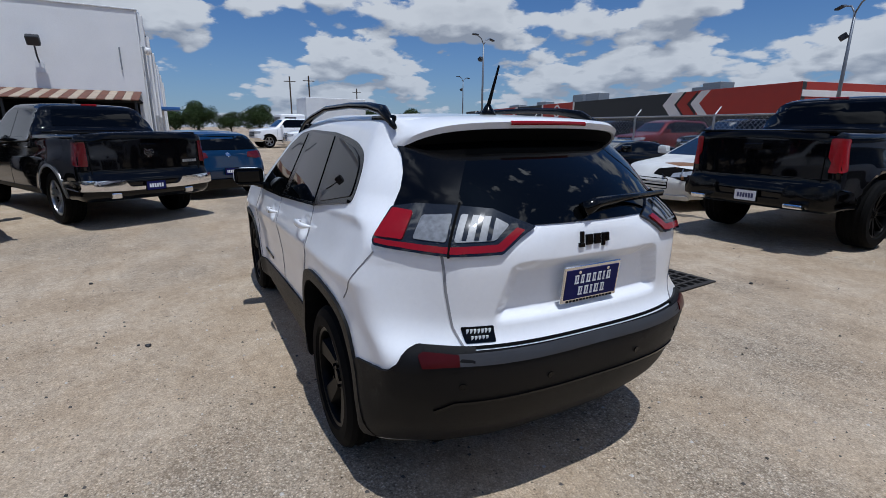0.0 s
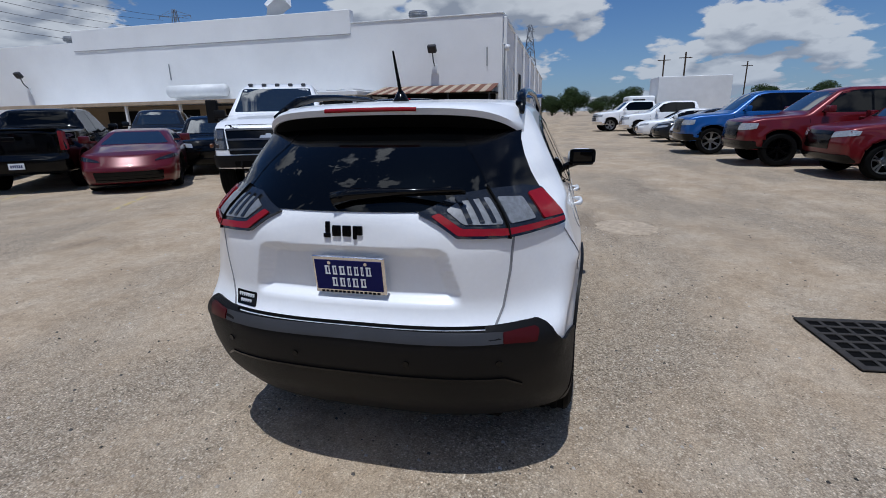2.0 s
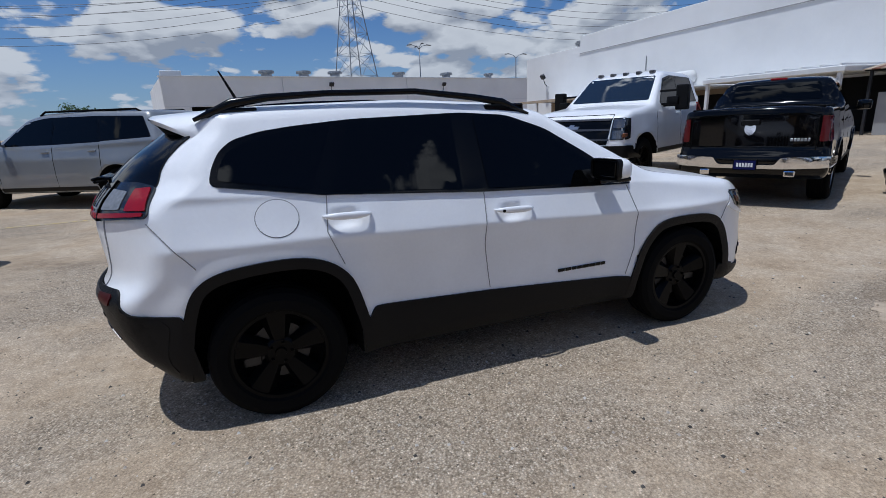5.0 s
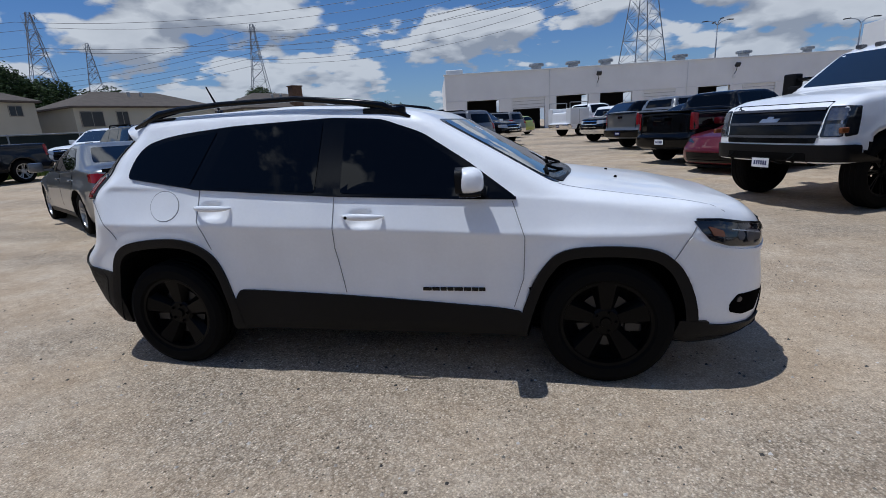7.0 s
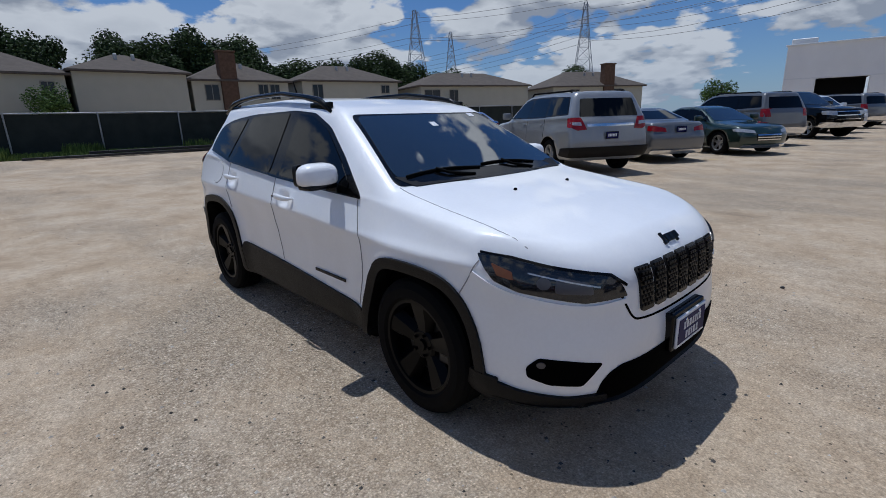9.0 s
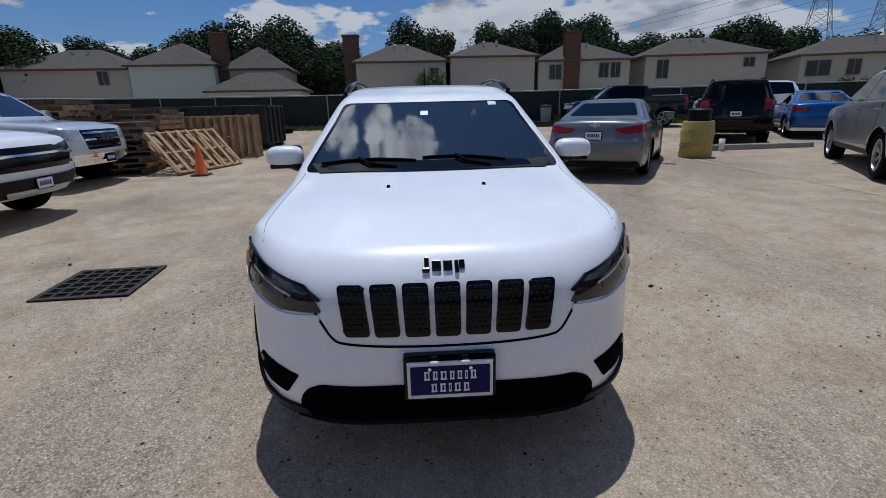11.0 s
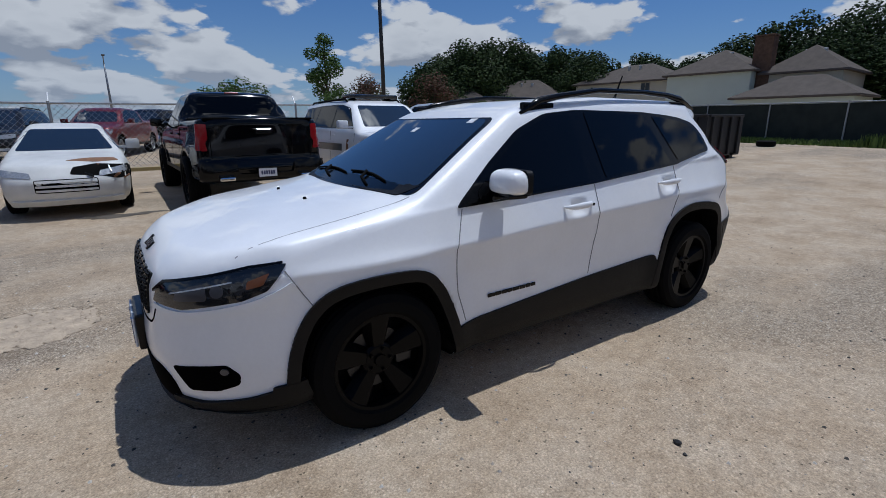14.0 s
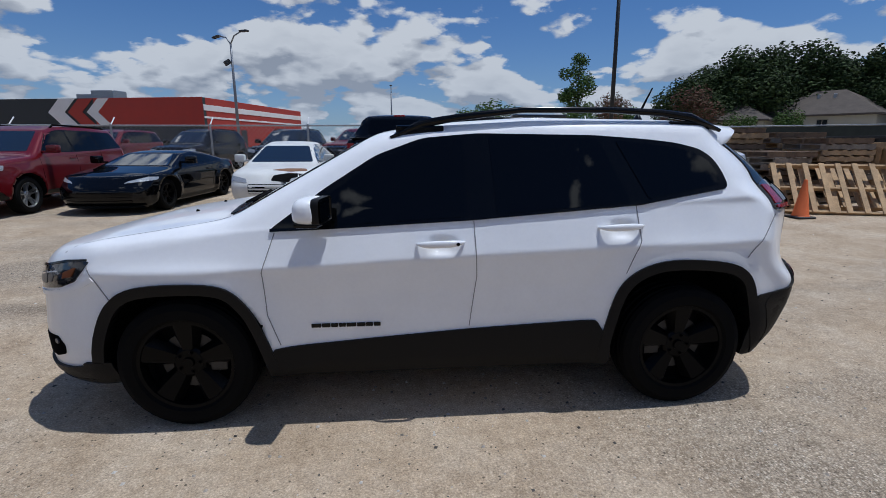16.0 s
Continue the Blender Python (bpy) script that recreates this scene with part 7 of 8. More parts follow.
def tail_pickup(car, shape, s, lift=0.0, strip=None):
    """Tailgate outline, handle and step of a pickup."""
    z1, z0 = float(shape.T(np.array([-2.5]))[0]) - 0.06, s["tail"][0][1]
    yi = min(p[0] for p in s["tail"]) - 0.03
    for side in (1, -1):
        pane("tailgate_gap", car, shape, "rear", [(side * yi - 0.006, z0 - 0.12), (side * yi - 0.006, z1), (side * yi + 0.006, z1), (side * yi + 0.006, z0 - 0.12)], well_black, 0.003, 0.2, skirt=0.004)
    part("tailgate_handle", box_bm(-3.0, -2.965, -0.12, 0.12, z1 - 0.20, z1 - 0.12, 0.01), gloss_black, car)
    pane("tailgate_lip", car, shape, "rear", [(-yi, z1 - 0.045), (-yi, z1 + 0.01), (yi, z1 + 0.01), (yi, z1 - 0.045)], gloss_black, 0.018, 0.2, 0.01)
    # the open bed between its walls: an added near-black sheet paints its shade
    rim = s["half"] - 0.16
    part("bed_shade_sheet", box_bm(-2.85, -1.30, -rim, rim, z1 + 0.020, z1 + 0.050, 0.01), well_black, car)


def exhaust(car, x, y, z, w=0.11, h=0.06):
    return part("exhaust_tip", box_bm(x - 0.1, x + 0.25, y - w, y + w, z - h / 2, z + h / 2, 0.02, 2), chrome, car)


def build_lot():
    # row facing the white car's flank
    s = scaled("pickup", 0.97, 1.0, 1.06, wheel=0.445, arch=0.53, tyre=0.32, low=0.50, track=0.07, tail=[(0.82, 1.0), (0.84, 1.12), (0.80, 1.18), (0.80, 1.40), (0.99, 1.40), (0.99, 1.0)], wrap_r=0.10, bump_r=[(-0.98, 0.58), (-0.98, 0.80), (-0.45, 0.80), (-0.42, 0.64), (0.42, 0.64), (0.45, 0.80), (0.98, 0.80), (0.98, 0.58)])
    car, shape = vehicle("pickup_truck", "black lifted crew-cab pickup truck with black wheels", black_paint, at(0.2, -8.2, -90), s, gloss_black, gloss_black, rim_black, 8, True, plates=("white", "white"))
    tail_pickup(car, shape, s)
    for y in (-0.62, 0.62):
        exhaust(car, -2.98, y, 0.58)
    part("roof_marker", box_bm(-1.02, -0.98, -0.12, 0.12, shape.T(-1.0).item() - 0.02, shape.T(-1.0).item() + 0.025, 0.008), red_lens, car)
    s = scaled("suv", 1.04, 1.02, 1.03, head=[(0.46, 0.86), (0.44, 0.98), (0.90, 1.04), (0.96, 0.98), (0.93, 0.92)], grille=[(-0.66, 0.70), (-0.78, 0.86), (-0.44, 0.90), (-0.46, 1.0), (0.46, 1.0), (0.44, 0.90), (0.78, 0.86), (0.66, 0.70)], bump_f=[(-0.64, 0.40), (-0.80, 0.62), (-0.62, 0.60), (0.62, 0.60), (0.80, 0.62), (0.64, 0.40)])
    car, shape = vehicle("suv", "white patrol-style suv with a dark roof light bar", white_paint, at(-2.95, -7.7, 90), s, gloss_black, black_plastic, rim_black, 6, False, plates=("white", None), head_mat=smoke_lens)
    zt = shape.T(-0.1).item()
    bar = part("light_bar", box_bm(-0.25, 0.12, -0.62, 0.62, zt + 0.03, zt + 0.12, 0.03, 2), smoke_lens, car, "slim dark roof light bar", smooth=True, angle=40)
    for y in (-0.45, 0.45):
        part("light_bar_foot", box_bm(-0.18, 0.05, y - 0.03, y + 0.03, zt - 0.03, zt + 0.04, 0.01), well_black, bar)
    pane("bright_lip", car, shape, "front", [(-0.52, 0.40), (-0.58, 0.47), (0.58, 0.47), (0.52, 0.40)], alloy, 0.045, 0.15, 0.02)
    emblem(car, shape, "front", 0, 0.93, 0.11, 0.035, gloss_black)
    pane("grille_band", car, shape, "front", strip_pts([(-0.85, 0.865), (-0.45, 0.895), (0.45, 0.895), (0.85, 0.865)], 0.03), chrome, 0.024, 0.15)
    for k in (1, -1):
        pane("corner_slot", car, shape, "front_left" if k > 0 else "front_right", [(-1.06, 0.55), (-1.02, 0.78), (-0.96, 0.78), (-0.94, 0.55)], black_plastic, 0.010, 0.08, 0.02)
    for side, view in ((1, "left"), (-1, "right")):
        pane("door_stripe", car, shape, view, [(0.75, 0.62), (0.80, 1.05), (0.70, 1.05), (0.62, 0.62)], dull_rust, 0.003, 0.15)
        pane("door_lettering", car, shape, view, [(-0.9, 0.80), (-0.9, 0.95), (0.45, 0.95), (0.45, 0.80)], grey_paint, 0.003, 0.15)
    s = scaled("pickup", 1.0, 1.0, 1.0, head=[(0.60, 0.86), (0.58, 1.06), (0.92, 1.08), (0.96, 0.90)], grille=[(-0.52, 0.70), (-0.56, 1.06), (0.56, 1.06), (0.52, 0.70)])
    car, shape = vehicle("pickup_truck", "pale silver crew-cab pickup truck with chrome grille", pale_silver_paint, at(-6.2, -9.0, 90), s, chrome, chrome, alloy, 6, True, plates=("blue", None))
    letter_bars("grille_badge", car, satin_grey, pose(2.84, 0, 0.90), (0.10, 0.11, 0.10), 0.09, 0.012, 0.9)
    part("screen_notice", box_bm(0.96, 0.97, -0.42, -0.1, 1.55, 1.78), plate_white, car)
    s = scaled("sedan", 0.98, 0.95, 0.99)
    car, shape = vehicle("sedan", "old white sedan with a smashed headlight and torn bumper", old_white_paint, at(2.85, -8.95, 90), s, old_white_paint, old_white_paint, alloy, 7, False, plates=(None, None), grille_mat=well_black, glass=shield_glass)
    pane("crushed_hood_edge", car, shape, "front", [(0.05, 0.66), (0.10, 0.76), (0.40, 0.80), (0.84, 0.76), (0.90, 0.58), (0.66, 0.56), (0.45, 0.62)], well_black, 0.006, 0.05, 0.03)
    pane("rust_patch", car, shape, "top", [(1.95, 0.0), (2.05, 0.40), (1.92, 0.72), (1.72, 0.66), (1.80, 0.30)], dull_rust, 0.004, 0.08, 0.04)
    rng = random.Random(4)
    for k in range(9):
        x, y, z = 2.10 + rng.uniform(0, 0.2), rng.uniform(0.15, 0.80), rng.uniform(0.56, 0.78)
        part("torn_scrap", box_bm(-0.05, 0.09, -0.02, 0.03, -0.012, 0.012, 0.004), rng.choice((dull_rust, black_plastic, alloy)), car).matrix_local = pose(x, y, z, rng.uniform(-60, 60), rng.uniform(-60, 60), rng.uniform(0, 180))
    car, shape = vehicle("sports_car", "black low mid-engine sports car with thin headlights", black_paint, at(6.0, -8.95, 85), scaled("sport", 0.98, 1.02, 0.98), gloss_black, gloss_black, rim_black, 5, True, plates=(None, None), head_mat=clear_lens)
    vehicle("suv", "dark red mid-size suv parked in a row", red_paint, at(8.65, -8.6, 90), scaled("suv", 0.96, 1.0, 0.97), gloss_black, gloss_black, alloy, 5, plates=(None, None))
    s = scaled("pickup", 1.0, 1.03, 1.03)
    vehicle("pickup_truck", "red crew-cab pickup truck with dark grille", red_paint, at(11.3, -8.1, 90), s, gloss_black, gloss_black, rim_black, 6, plates=(None, None))
    vehicle("pickup_truck", "bright blue lifted pickup truck with dark grille", bright_blue_paint, at(14.9, -7.5, 90), scaled("pickup", 1.0, 1.0, 1.06), gloss_black, gloss_black, alloy, 6, plates=(None, None))
    vehicle("hatchback", "small white hatchback parked in a row", white_paint, at(18.6, -7.4, 90), scaled("hatch"), gloss_black, gloss_black, plates=(None, None))
    vehicle("sedan", "dark blue sedan parked in a row", dark_paint, at(21.0, -7.4, 90), scaled("sedan"), gloss_black, gloss_black, plates=(None, None))
    vehicle("sedan", "white sedan parked in a row", white_paint, at(24.2, -7.1, 90), scaled("sedan"), plates=(None, None))
    vehicle("pickup_truck", "white crew-cab pickup truck parked in a row", white_paint, at(27.2, -7.0, 90), scaled("pickup"), plates=(None, None))
    vehicle("pickup_truck", "white heavy pickup truck beside a box truck", white_paint, at(33.5, -5.8, 100), scaled("pickup", 1.0, 1.0, 1.08), plates=(None, None))
    box_truck(37.5, -8.5, 95)
    # group round the dealer building
    s = scaled("pickup", 1.0, 1.0, 1.02, tail=[(0.83, 0.95), (0.83, 1.30), (0.985, 1.30), (0.985, 0.95)], bump_r=[(-0.99, 0.60), (-0.99, 0.745), (-0.42, 0.715), (-0.36, 0.63), (0.36, 0.63), (0.42, 0.715), (0.99, 0.745), (0.99, 0.60), (0.45, 0.575), (-0.45, 0.575)])
    car, shape = vehicle("pickup_truck", "black crew-cab pickup truck with a chrome rear bumper", black_paint, at(8.16, 3.21, 27), s, chrome, chrome, alloy, 5, True, plates=("blue", "blue"), tail_mat=deep_red_lens)
    tail_pickup(car, shape, s)
    pane("emblem", car, shape, "rear", [(-0.065, 1.20), (-0.075, 1.12), (-0.04, 1.06), (0, 1.04), (0.04, 1.06), (0.075, 1.12), (0.065, 1.20), (0.0, 1.17)], chrome, 0.014, 0.1, 0.03)
    letter_bars("tailgate_badge", car, alloy, pose(-2.99, -0.62, 0.98, 0, 0, 180), (0.035, 0.03, 0.03, 0.035, 0.03, 0.03), 0.045, 0.008, 0.5)
    for y in (-0.55, 0.55):
        exhaust(car, -2.92, y, 0.50, 0.07, 0.09)
    for side, view in ((1, "left"), (-1, "right")):
        for ax in s["axles"]:
            pane("arch_trim", car, shape, view, arc_band(ax, s["wheel"], s["arch"] * 1.0, s["arch"] * 1.08, 5, 175), alloy if side > 0 else gloss_black, 0.012, 0.1, skirt=0.02)
    part("roof_marker", box_bm(-1.02, -0.98, -0.12, 0.12, shape.T(-1.0).item() - 0.02, shape.T(-1.0).item() + 0.025, 0.008), red_lens, car)
    s = scaled("hatch", 1.0, 1.0, 1.0, back=[(-0.74, 1.03), (-0.64, 1.33), (0.64, 1.33), (0.74, 1.03)], bump_r=[(-0.84, 0.22), (-0.84, 0.42), (0.84, 0.42), (0.84, 0.22)], tail=[(0.42, 0.88), (0.46, 0.98), (0.70, 1.0), (0.90, 0.98), (0.90, 0.85), (0.62, 0.84)], wrap_r=0.24)
    car, shape = vehicle("hatchback", "dark blue compact hatchback with a roof spoiler", blue_paint, at(10.08, 1.15, 18.6), s, gloss_black, gloss_black, alloy, 5, True, plates=("blue", "blue"), tail_mat=deep_red_lens)
    emblem(car, shape, "rear", 0, 0.93, 0.055, 0.05, chrome)
    s = scaled("pickup", 1.0, 1.05, 1.2, top=[(2.75, 1.22), (2.66, 1.40), (2.3, 1.52), (1.35, 1.62), (0.66, 2.16), (0.35, 2.26), (-0.85, 2.25), (-1.12, 2.18), (-1.22, 1.20), (-3.1, 1.05)], low=0.62, grille=[(-0.70, 0.90), (-0.76, 1.42), (0.76, 1.42), (0.70, 0.90)], head=[(0.74, 0.98), (0.77, 1.36), (1.0, 1.36), (1.0, 0.98)], bump_f=[(-1.02, 0.46), (-1.02, 0.88), (1.02, 0.88), (1.02, 0.46)], mirror_mat=black_plastic, tumble=0.34)
    s["windows"] = [[(1.02, 1.62), (0.55, 2.05), (0.25, 2.12), (0.0, 2.12), (0.0, 1.62)], [(-0.06, 1.62), (-0.06, 2.12), (-0.92, 2.10), (-0.98, 1.64)]]
    s["shield"] = [(-0.82, 1.66), (-0.70, 2.14), (0.70, 2.14), (0.82, 1.66)]
    car, shape = vehicle("work_truck", "white chassis-cab work truck with a black grille", white_paint, at(6.72, 5.62, 205), s, satin_grey, black_plastic, rim_black, 8, plates=("white", None), head_mat=smoke_lens)
    emblem(car, shape, "front", 0, 1.20, 0.16, 0.055, alloy)
    for side in (1, -1):
        for z in (1.07, 1.26):
            p = [(0.785, z - 0.075), (0.785, z + 0.075), (0.95, z + 0.075), (0.95, z - 0.075)]
            pane("lamp_module", car, shape, "front", p if side > 0 else mirror_pts(p), lamp_chrome, 0.014, 0.1, 0.02)
    pane("bumper_opening", car, shape, "front", [(-0.62, 0.60), (-0.62, 0.78), (0.62, 0.78), (0.62, 0.60)], well_black, 0.040, 0.15, 0.03)
    for k in range(5):
        part("cab_marker", box_bm(0.42, 0.56, (k - 2) * 0.28 - 0.045, (k - 2) * 0.28 + 0.045, 2.20, 2.262, 0.012), satin_grey, car)
    for side in (1, -1):
        bm = box_bm(0.80, 0.98, side * 1.22, side * 1.44, 1.45, 1.92, 0.03, 2)
        box_bm(0.86, 0.92, side * 0.9, side * 1.25, 1.52, 1.57, bm=bm)
        box_bm(0.86, 0.92, side * 0.9, side * 1.25, 1.80, 1.84, bm=bm)
        part("tow_mirror", bm, black_plastic, car)
        part("amber_marker", box_bm(2.62, 2.74, side * 0.98, side * 1.03, 1.03, 1.10, 0.01), amber_lens, car)
        part("tow_hook", tube_bm([(2.82, side * 0.5, 0.66), (2.92, side * 0.5, 0.70), (2.82, side * 0.5, 0.76)], 0.02, 6), well_black, car)
    car, shape = vehicle("sports_car", "bright red muscle coupe with a black grille", bright_red_paint, at(6.5, 9.6, 217), scaled("sport", 1.0, 1.0, 1.06), gloss_black, gloss_black, rim_black, 5, True, plates=(None, None), head_mat=smoke_lens)
    car, shape = vehicle("suv", "black suv with a white paper on its windscreen", black_paint, at(9.6, 9.9, 217), scaled("suv", 0.92, 0.95, 0.88), gloss_black, gloss_black, rim_black, 5, plates=(None, None))
    pane("screen_notice", car, shape, "front", [(0.15, 1.22), (0.18, 1.42), (0.48, 1.42), (0.52, 1.22)], plate_white, 0.008, 0.1, skirt=0.003)
    vehicle("pickup_truck", "dark grey pickup truck under the lean-to", dark_paint, at(13.0, 14.9, 217), scaled("pickup"), gloss_black, gloss_black, plates=(None, None))
    s = scaled("pickup", 0.94, 0.95, 0.98)
    car, shape = vehicle("pickup_truck", "black mid-size pickup truck with white plate", black_paint, at(6.5, 12.2, 35), s, gloss_black, gloss_black, rim_black, 6, plates=(None, "white"))
    tail_pickup(car, shape, s)
    vehicle("sedan", "dark blue sedan with a dealer plate", dark_paint, at(6.7, 15.2, 35), scaled("sedan", 1, 1, 1.1), gloss_black, gloss_black, plates=(None, "blue"))
    s = scaled("pickup")
    car, shape = vehicle("pickup_truck", "dark grey crew-cab pickup truck", grey_paint, at(6.6, 18.0, 30), s, gloss_black, gloss_black, plates=(None, "blue"))
    tail_pickup(car, shape, s)
    vehicle("pickup_truck", "black crew-cab pickup truck with chrome grille", black_paint, at(5.8, 23.3, 210), scaled("pickup"), plates=(None, None))
    vehicle("suv", "white suv parked with its tail outwards", white_paint, at(6.5, 28.0, 30), scaled("suv", 0.95, 0.97, 0.95), plates=(None, "blue"))
    utility_truck(4.5, 31.5, 40)
    # group towards the houses
    s = scaled("suv", 1.08, 1.04, 1.03, half=1.02, tail=[(0.58, 1.02), (0.62, 1.10), (0.70, 1.28), (0.99, 1.28), (0.99, 1.06), (0.80, 1.0)])
    car, shape = vehicle("suv", "silver full-size suv with dark glass and red tail lights", bright_silver_paint, at(-4.8, 9.37, 150), s, gloss_black, black_plastic, alloy, 6, True, plates=(None, "blue"))
    pane("tailgate_strip", car, shape, "rear", [(-0.58, 1.08), (-0.58, 1.14), (0.58, 1.14), (0.58, 1.08)], chrome, 0.012, 0.2, 0.01)
    pane("lamp_inset", car, shape, "rear", [(0.70, 1.10), (0.72, 1.18), (0.90, 1.18), (0.90, 1.12)], clear_lens, 0.018, 0.1, 0.01)
    pane("lamp_inset", car, shape, "rear", mirror_pts([(0.70, 1.10), (0.72, 1.18), (0.90, 1.18), (0.90, 1.12)]), clear_lens, 0.018, 0.1, 0.01)
    s = scaled("sedan", 1.0, 1.0, 1.0, tail=[(0.46, 0.84), (0.34, 0.91), (0.60, 0.955), (0.90, 0.985), (0.92, 0.845), (0.62, 0.825)], wrap_r=0.24, plate_r=0.80)
    car, shape = vehicle("sedan", "silver mid-size sedan with red wraparound tail lights", silver_paint, at(-6.95, 4.4, 149), s, gloss_black, black_plastic, alloy, 5, True, plates=(None, "white"))
    emblem(car, shape, "rear", 0, 0.98, 0.10, 0.04, alloy)
    vehicle("suv", "black suv with a white plate", black_paint, at(-11.8, 10.25, 150), scaled("suv", 0.98, 1.0, 1.0), gloss_black, gloss_black, plates=(None, "white"))
    vehicle("sedan", "bright blue compact sedan beside a black suv", bright_blue_paint, at(-12.5, 13.6, 150), scaled("sedan", 0.95, 1, 1), plates=(None, None))
    vehicle("pickup_truck", "white crew-cab pickup truck with a chrome grille", white_paint, at(-18.3, 15.8, -82), scaled("pickup"), plates=(None, None))
    vehicle("pickup_truck", "dark grey pickup truck beside the screened fence", dark_paint, at(-18.9, 9.5, -98), scaled("pickup", 0.95), gloss_black, gloss_black, plates=(None, None))
    vehicle("sedan", "old dark green sedan parked in a row", green_paint, at(-3.0, 15.6, -30), scaled("sedan"), plates=(None, None))
    vehicle("suv", "grey full-size suv parked in a row", grey_paint, at(-3.5, 19.2, 150), scaled("suv"), plates=(None, None))
    vehicle("pickup_truck", "black pickup truck parked in a row", black_paint, at(-2.7, 23.8, -30), scaled("pickup"), plates=(None, None))
    vehicle("sedan", "tan silver sedan parked beside a silver suv", silver_paint, at(-4.3, 12.6, 150), scaled("sedan", 0.97), plates=(None, "blue"))
    vehicle("suv", "pale silver suv parked in a row", pale_silver_paint, at(-2.6, 27.6, -30), scaled("suv", 0.95, 0.97, 0.95), plates=(None, None))
    vehicle("suv", "grey suv parked near the service bays", grey_paint, at(-2.4, 32.0, 150), scaled("suv", 0.95, 0.97, 0.95), plates=(None, None))
    vehicle("hatchback", "small lime hatchback near the service bays", lime_paint, at(-1.5, 36.0, 150), scaled("hatch"), plates=(None, None))
    # beyond the wire fence
    for kind, label, mat, x, y, h, style in (("suv", "dark suv behind the wire fence", dark_paint, 5.0, -19.0, 80, "suv"), ("pickup_truck", "red pickup truck behind the wire fence", red_paint, 2.0, -21.5, 70, "pickup"),
                                            ("pickup_truck", "dark pickup truck behind the wire fence", black_paint, 0.0, -26.5, 60, "pickup"), ("suv", "dark suv behind the wire fence", black_paint, 9.0, -19.5, 80, "suv"),
                                            ("suv", "dark red suv behind the wire fence", red_paint, 13.0, -20.0, 85, "suv"), ("suv", "black suv behind the wire fence", black_paint, 16.5, -20.0, 85, "suv"), ("sedan", "dark sedan behind the wire fence", dark_paint, 20.0, -20.0, 85, "sedan")):
        vehicle(kind, label, mat, at(x, y, h), scaled(style), plates=(None, None), res=(44, 14, 18))


def box_truck(x, y, h):
    t = thing("box_truck", "white box truck with a tall plain cargo box", "truck", at(x, y, h), group="parked vehicles")
    part("cargo_box", box_bm(-4.2, 0.9, -1.2, 1.2, 1.0, 3.7, 0.03), white_metal, t)
    part("cab", box_bm(0.95, 2.9, -1.05, 1.05, 0.55, 2.4, 0.22, 3), white_paint, t, smooth=True, angle=35)
    part("windscreen", box_bm(2.78, 2.915, -0.88, 0.88, 1.55, 2.2, 0.05), shield_glass, t)
    part("grille", box_bm(2.86, 2.92, -0.7, 0.7, 0.75, 1.2, 0.03), gloss_black, t)
    part("frame_rail", box_bm(-4.0, 2.4, -0.45, 0.45, 0.6, 0.95), well_black, t)
    for side in (1, -1):
        part("side_window", box_bm(1.7, 2.6, side * 1.03, side * 1.06, 1.55, 2.15, 0.01), dark_glass, t)
    add_wheels(t, dict(axles=(2.0, -2.8), half=1.1, wheel=0.42, tyre=0.28), alloy, 6)
    return t


def utility_truck(x, y, h):
    s = scaled("pickup", 1.0, 1.03, 1.06)
    car, shape = vehicle("service_truck", "white utility service truck with tool boxes and ladder rack", white_paint, at(x, y, h), s, plates=(None, "blue"))
    for side in (1, -1):
        part("tool_box", box_bm(-2.95, -1.32, side * 0.62, side * 1.06, 0.75, 1.75, 0.02), white_metal, car)
        for xx in (-2.2,):
            part("box_seam", box_bm(xx - 0.01, xx + 0.01, side * 1.055, side * 1.07, 0.8, 1.7), grey_panel, car)
        part("rack_rail", tube_bm([(-2.9, side * 0.95, 1.7), (-2.9, side * 0.95, 2.1), (-1.4, side * 0.95, 2.1), (-1.4, side * 0.95, 1.7)], 0.03, 6), galvanised, car)
    return car


build_lot()

# ---- clutter of the lot ----
pallet_wood = plain("weathered_pallet_wood", (0.42, 0.28, 0.15), rough=0.85, vary=0.35, scale=5, fine=40)
old_wood = plain("old_dark_pallet_wood", (0.16, 0.105, 0.065), rough=0.9, vary=0.4, scale=5, fine=40)
grey_wood = plain("grey_pallet_wood", (0.24, 0.20, 0.16), rough=0.9, vary=0.35, scale=5, fine=40)
cone_orange = plain("cone_orange", (0.62, 0.13, 0.03), rough=0.6, vary=0.1)
steel_black = plain("black_painted_steel", (0.014, 0.014, 0.015), rough=0.6, vary=0.4, scale=3)
faded_yellow = plain("faded_yellow_plastic", (0.50, 0.36, 0.10), rough=0.6, vary=0.15)
line_yellow = plain("worn_yellow_paint", (0.46, 0.33, 0.12), rough=0.85, vary=0.2, scale=9)
cast_iron = plain("rusty_cast_iron", (0.045, 0.040, 0.036), rough=0.75, vary=0.3, scale=20, metal=0.4)
broken = plain("crumbled_tan_concrete", (0.43, 0.345, 0.25), rough=0.95, vary=0.3, scale=9, bump=0.01, fine=60)
kerb_mat = plain("old_kerb_concrete", (0.30, 0.28, 0.25), rough=0.9, vary=0.2, scale=4)


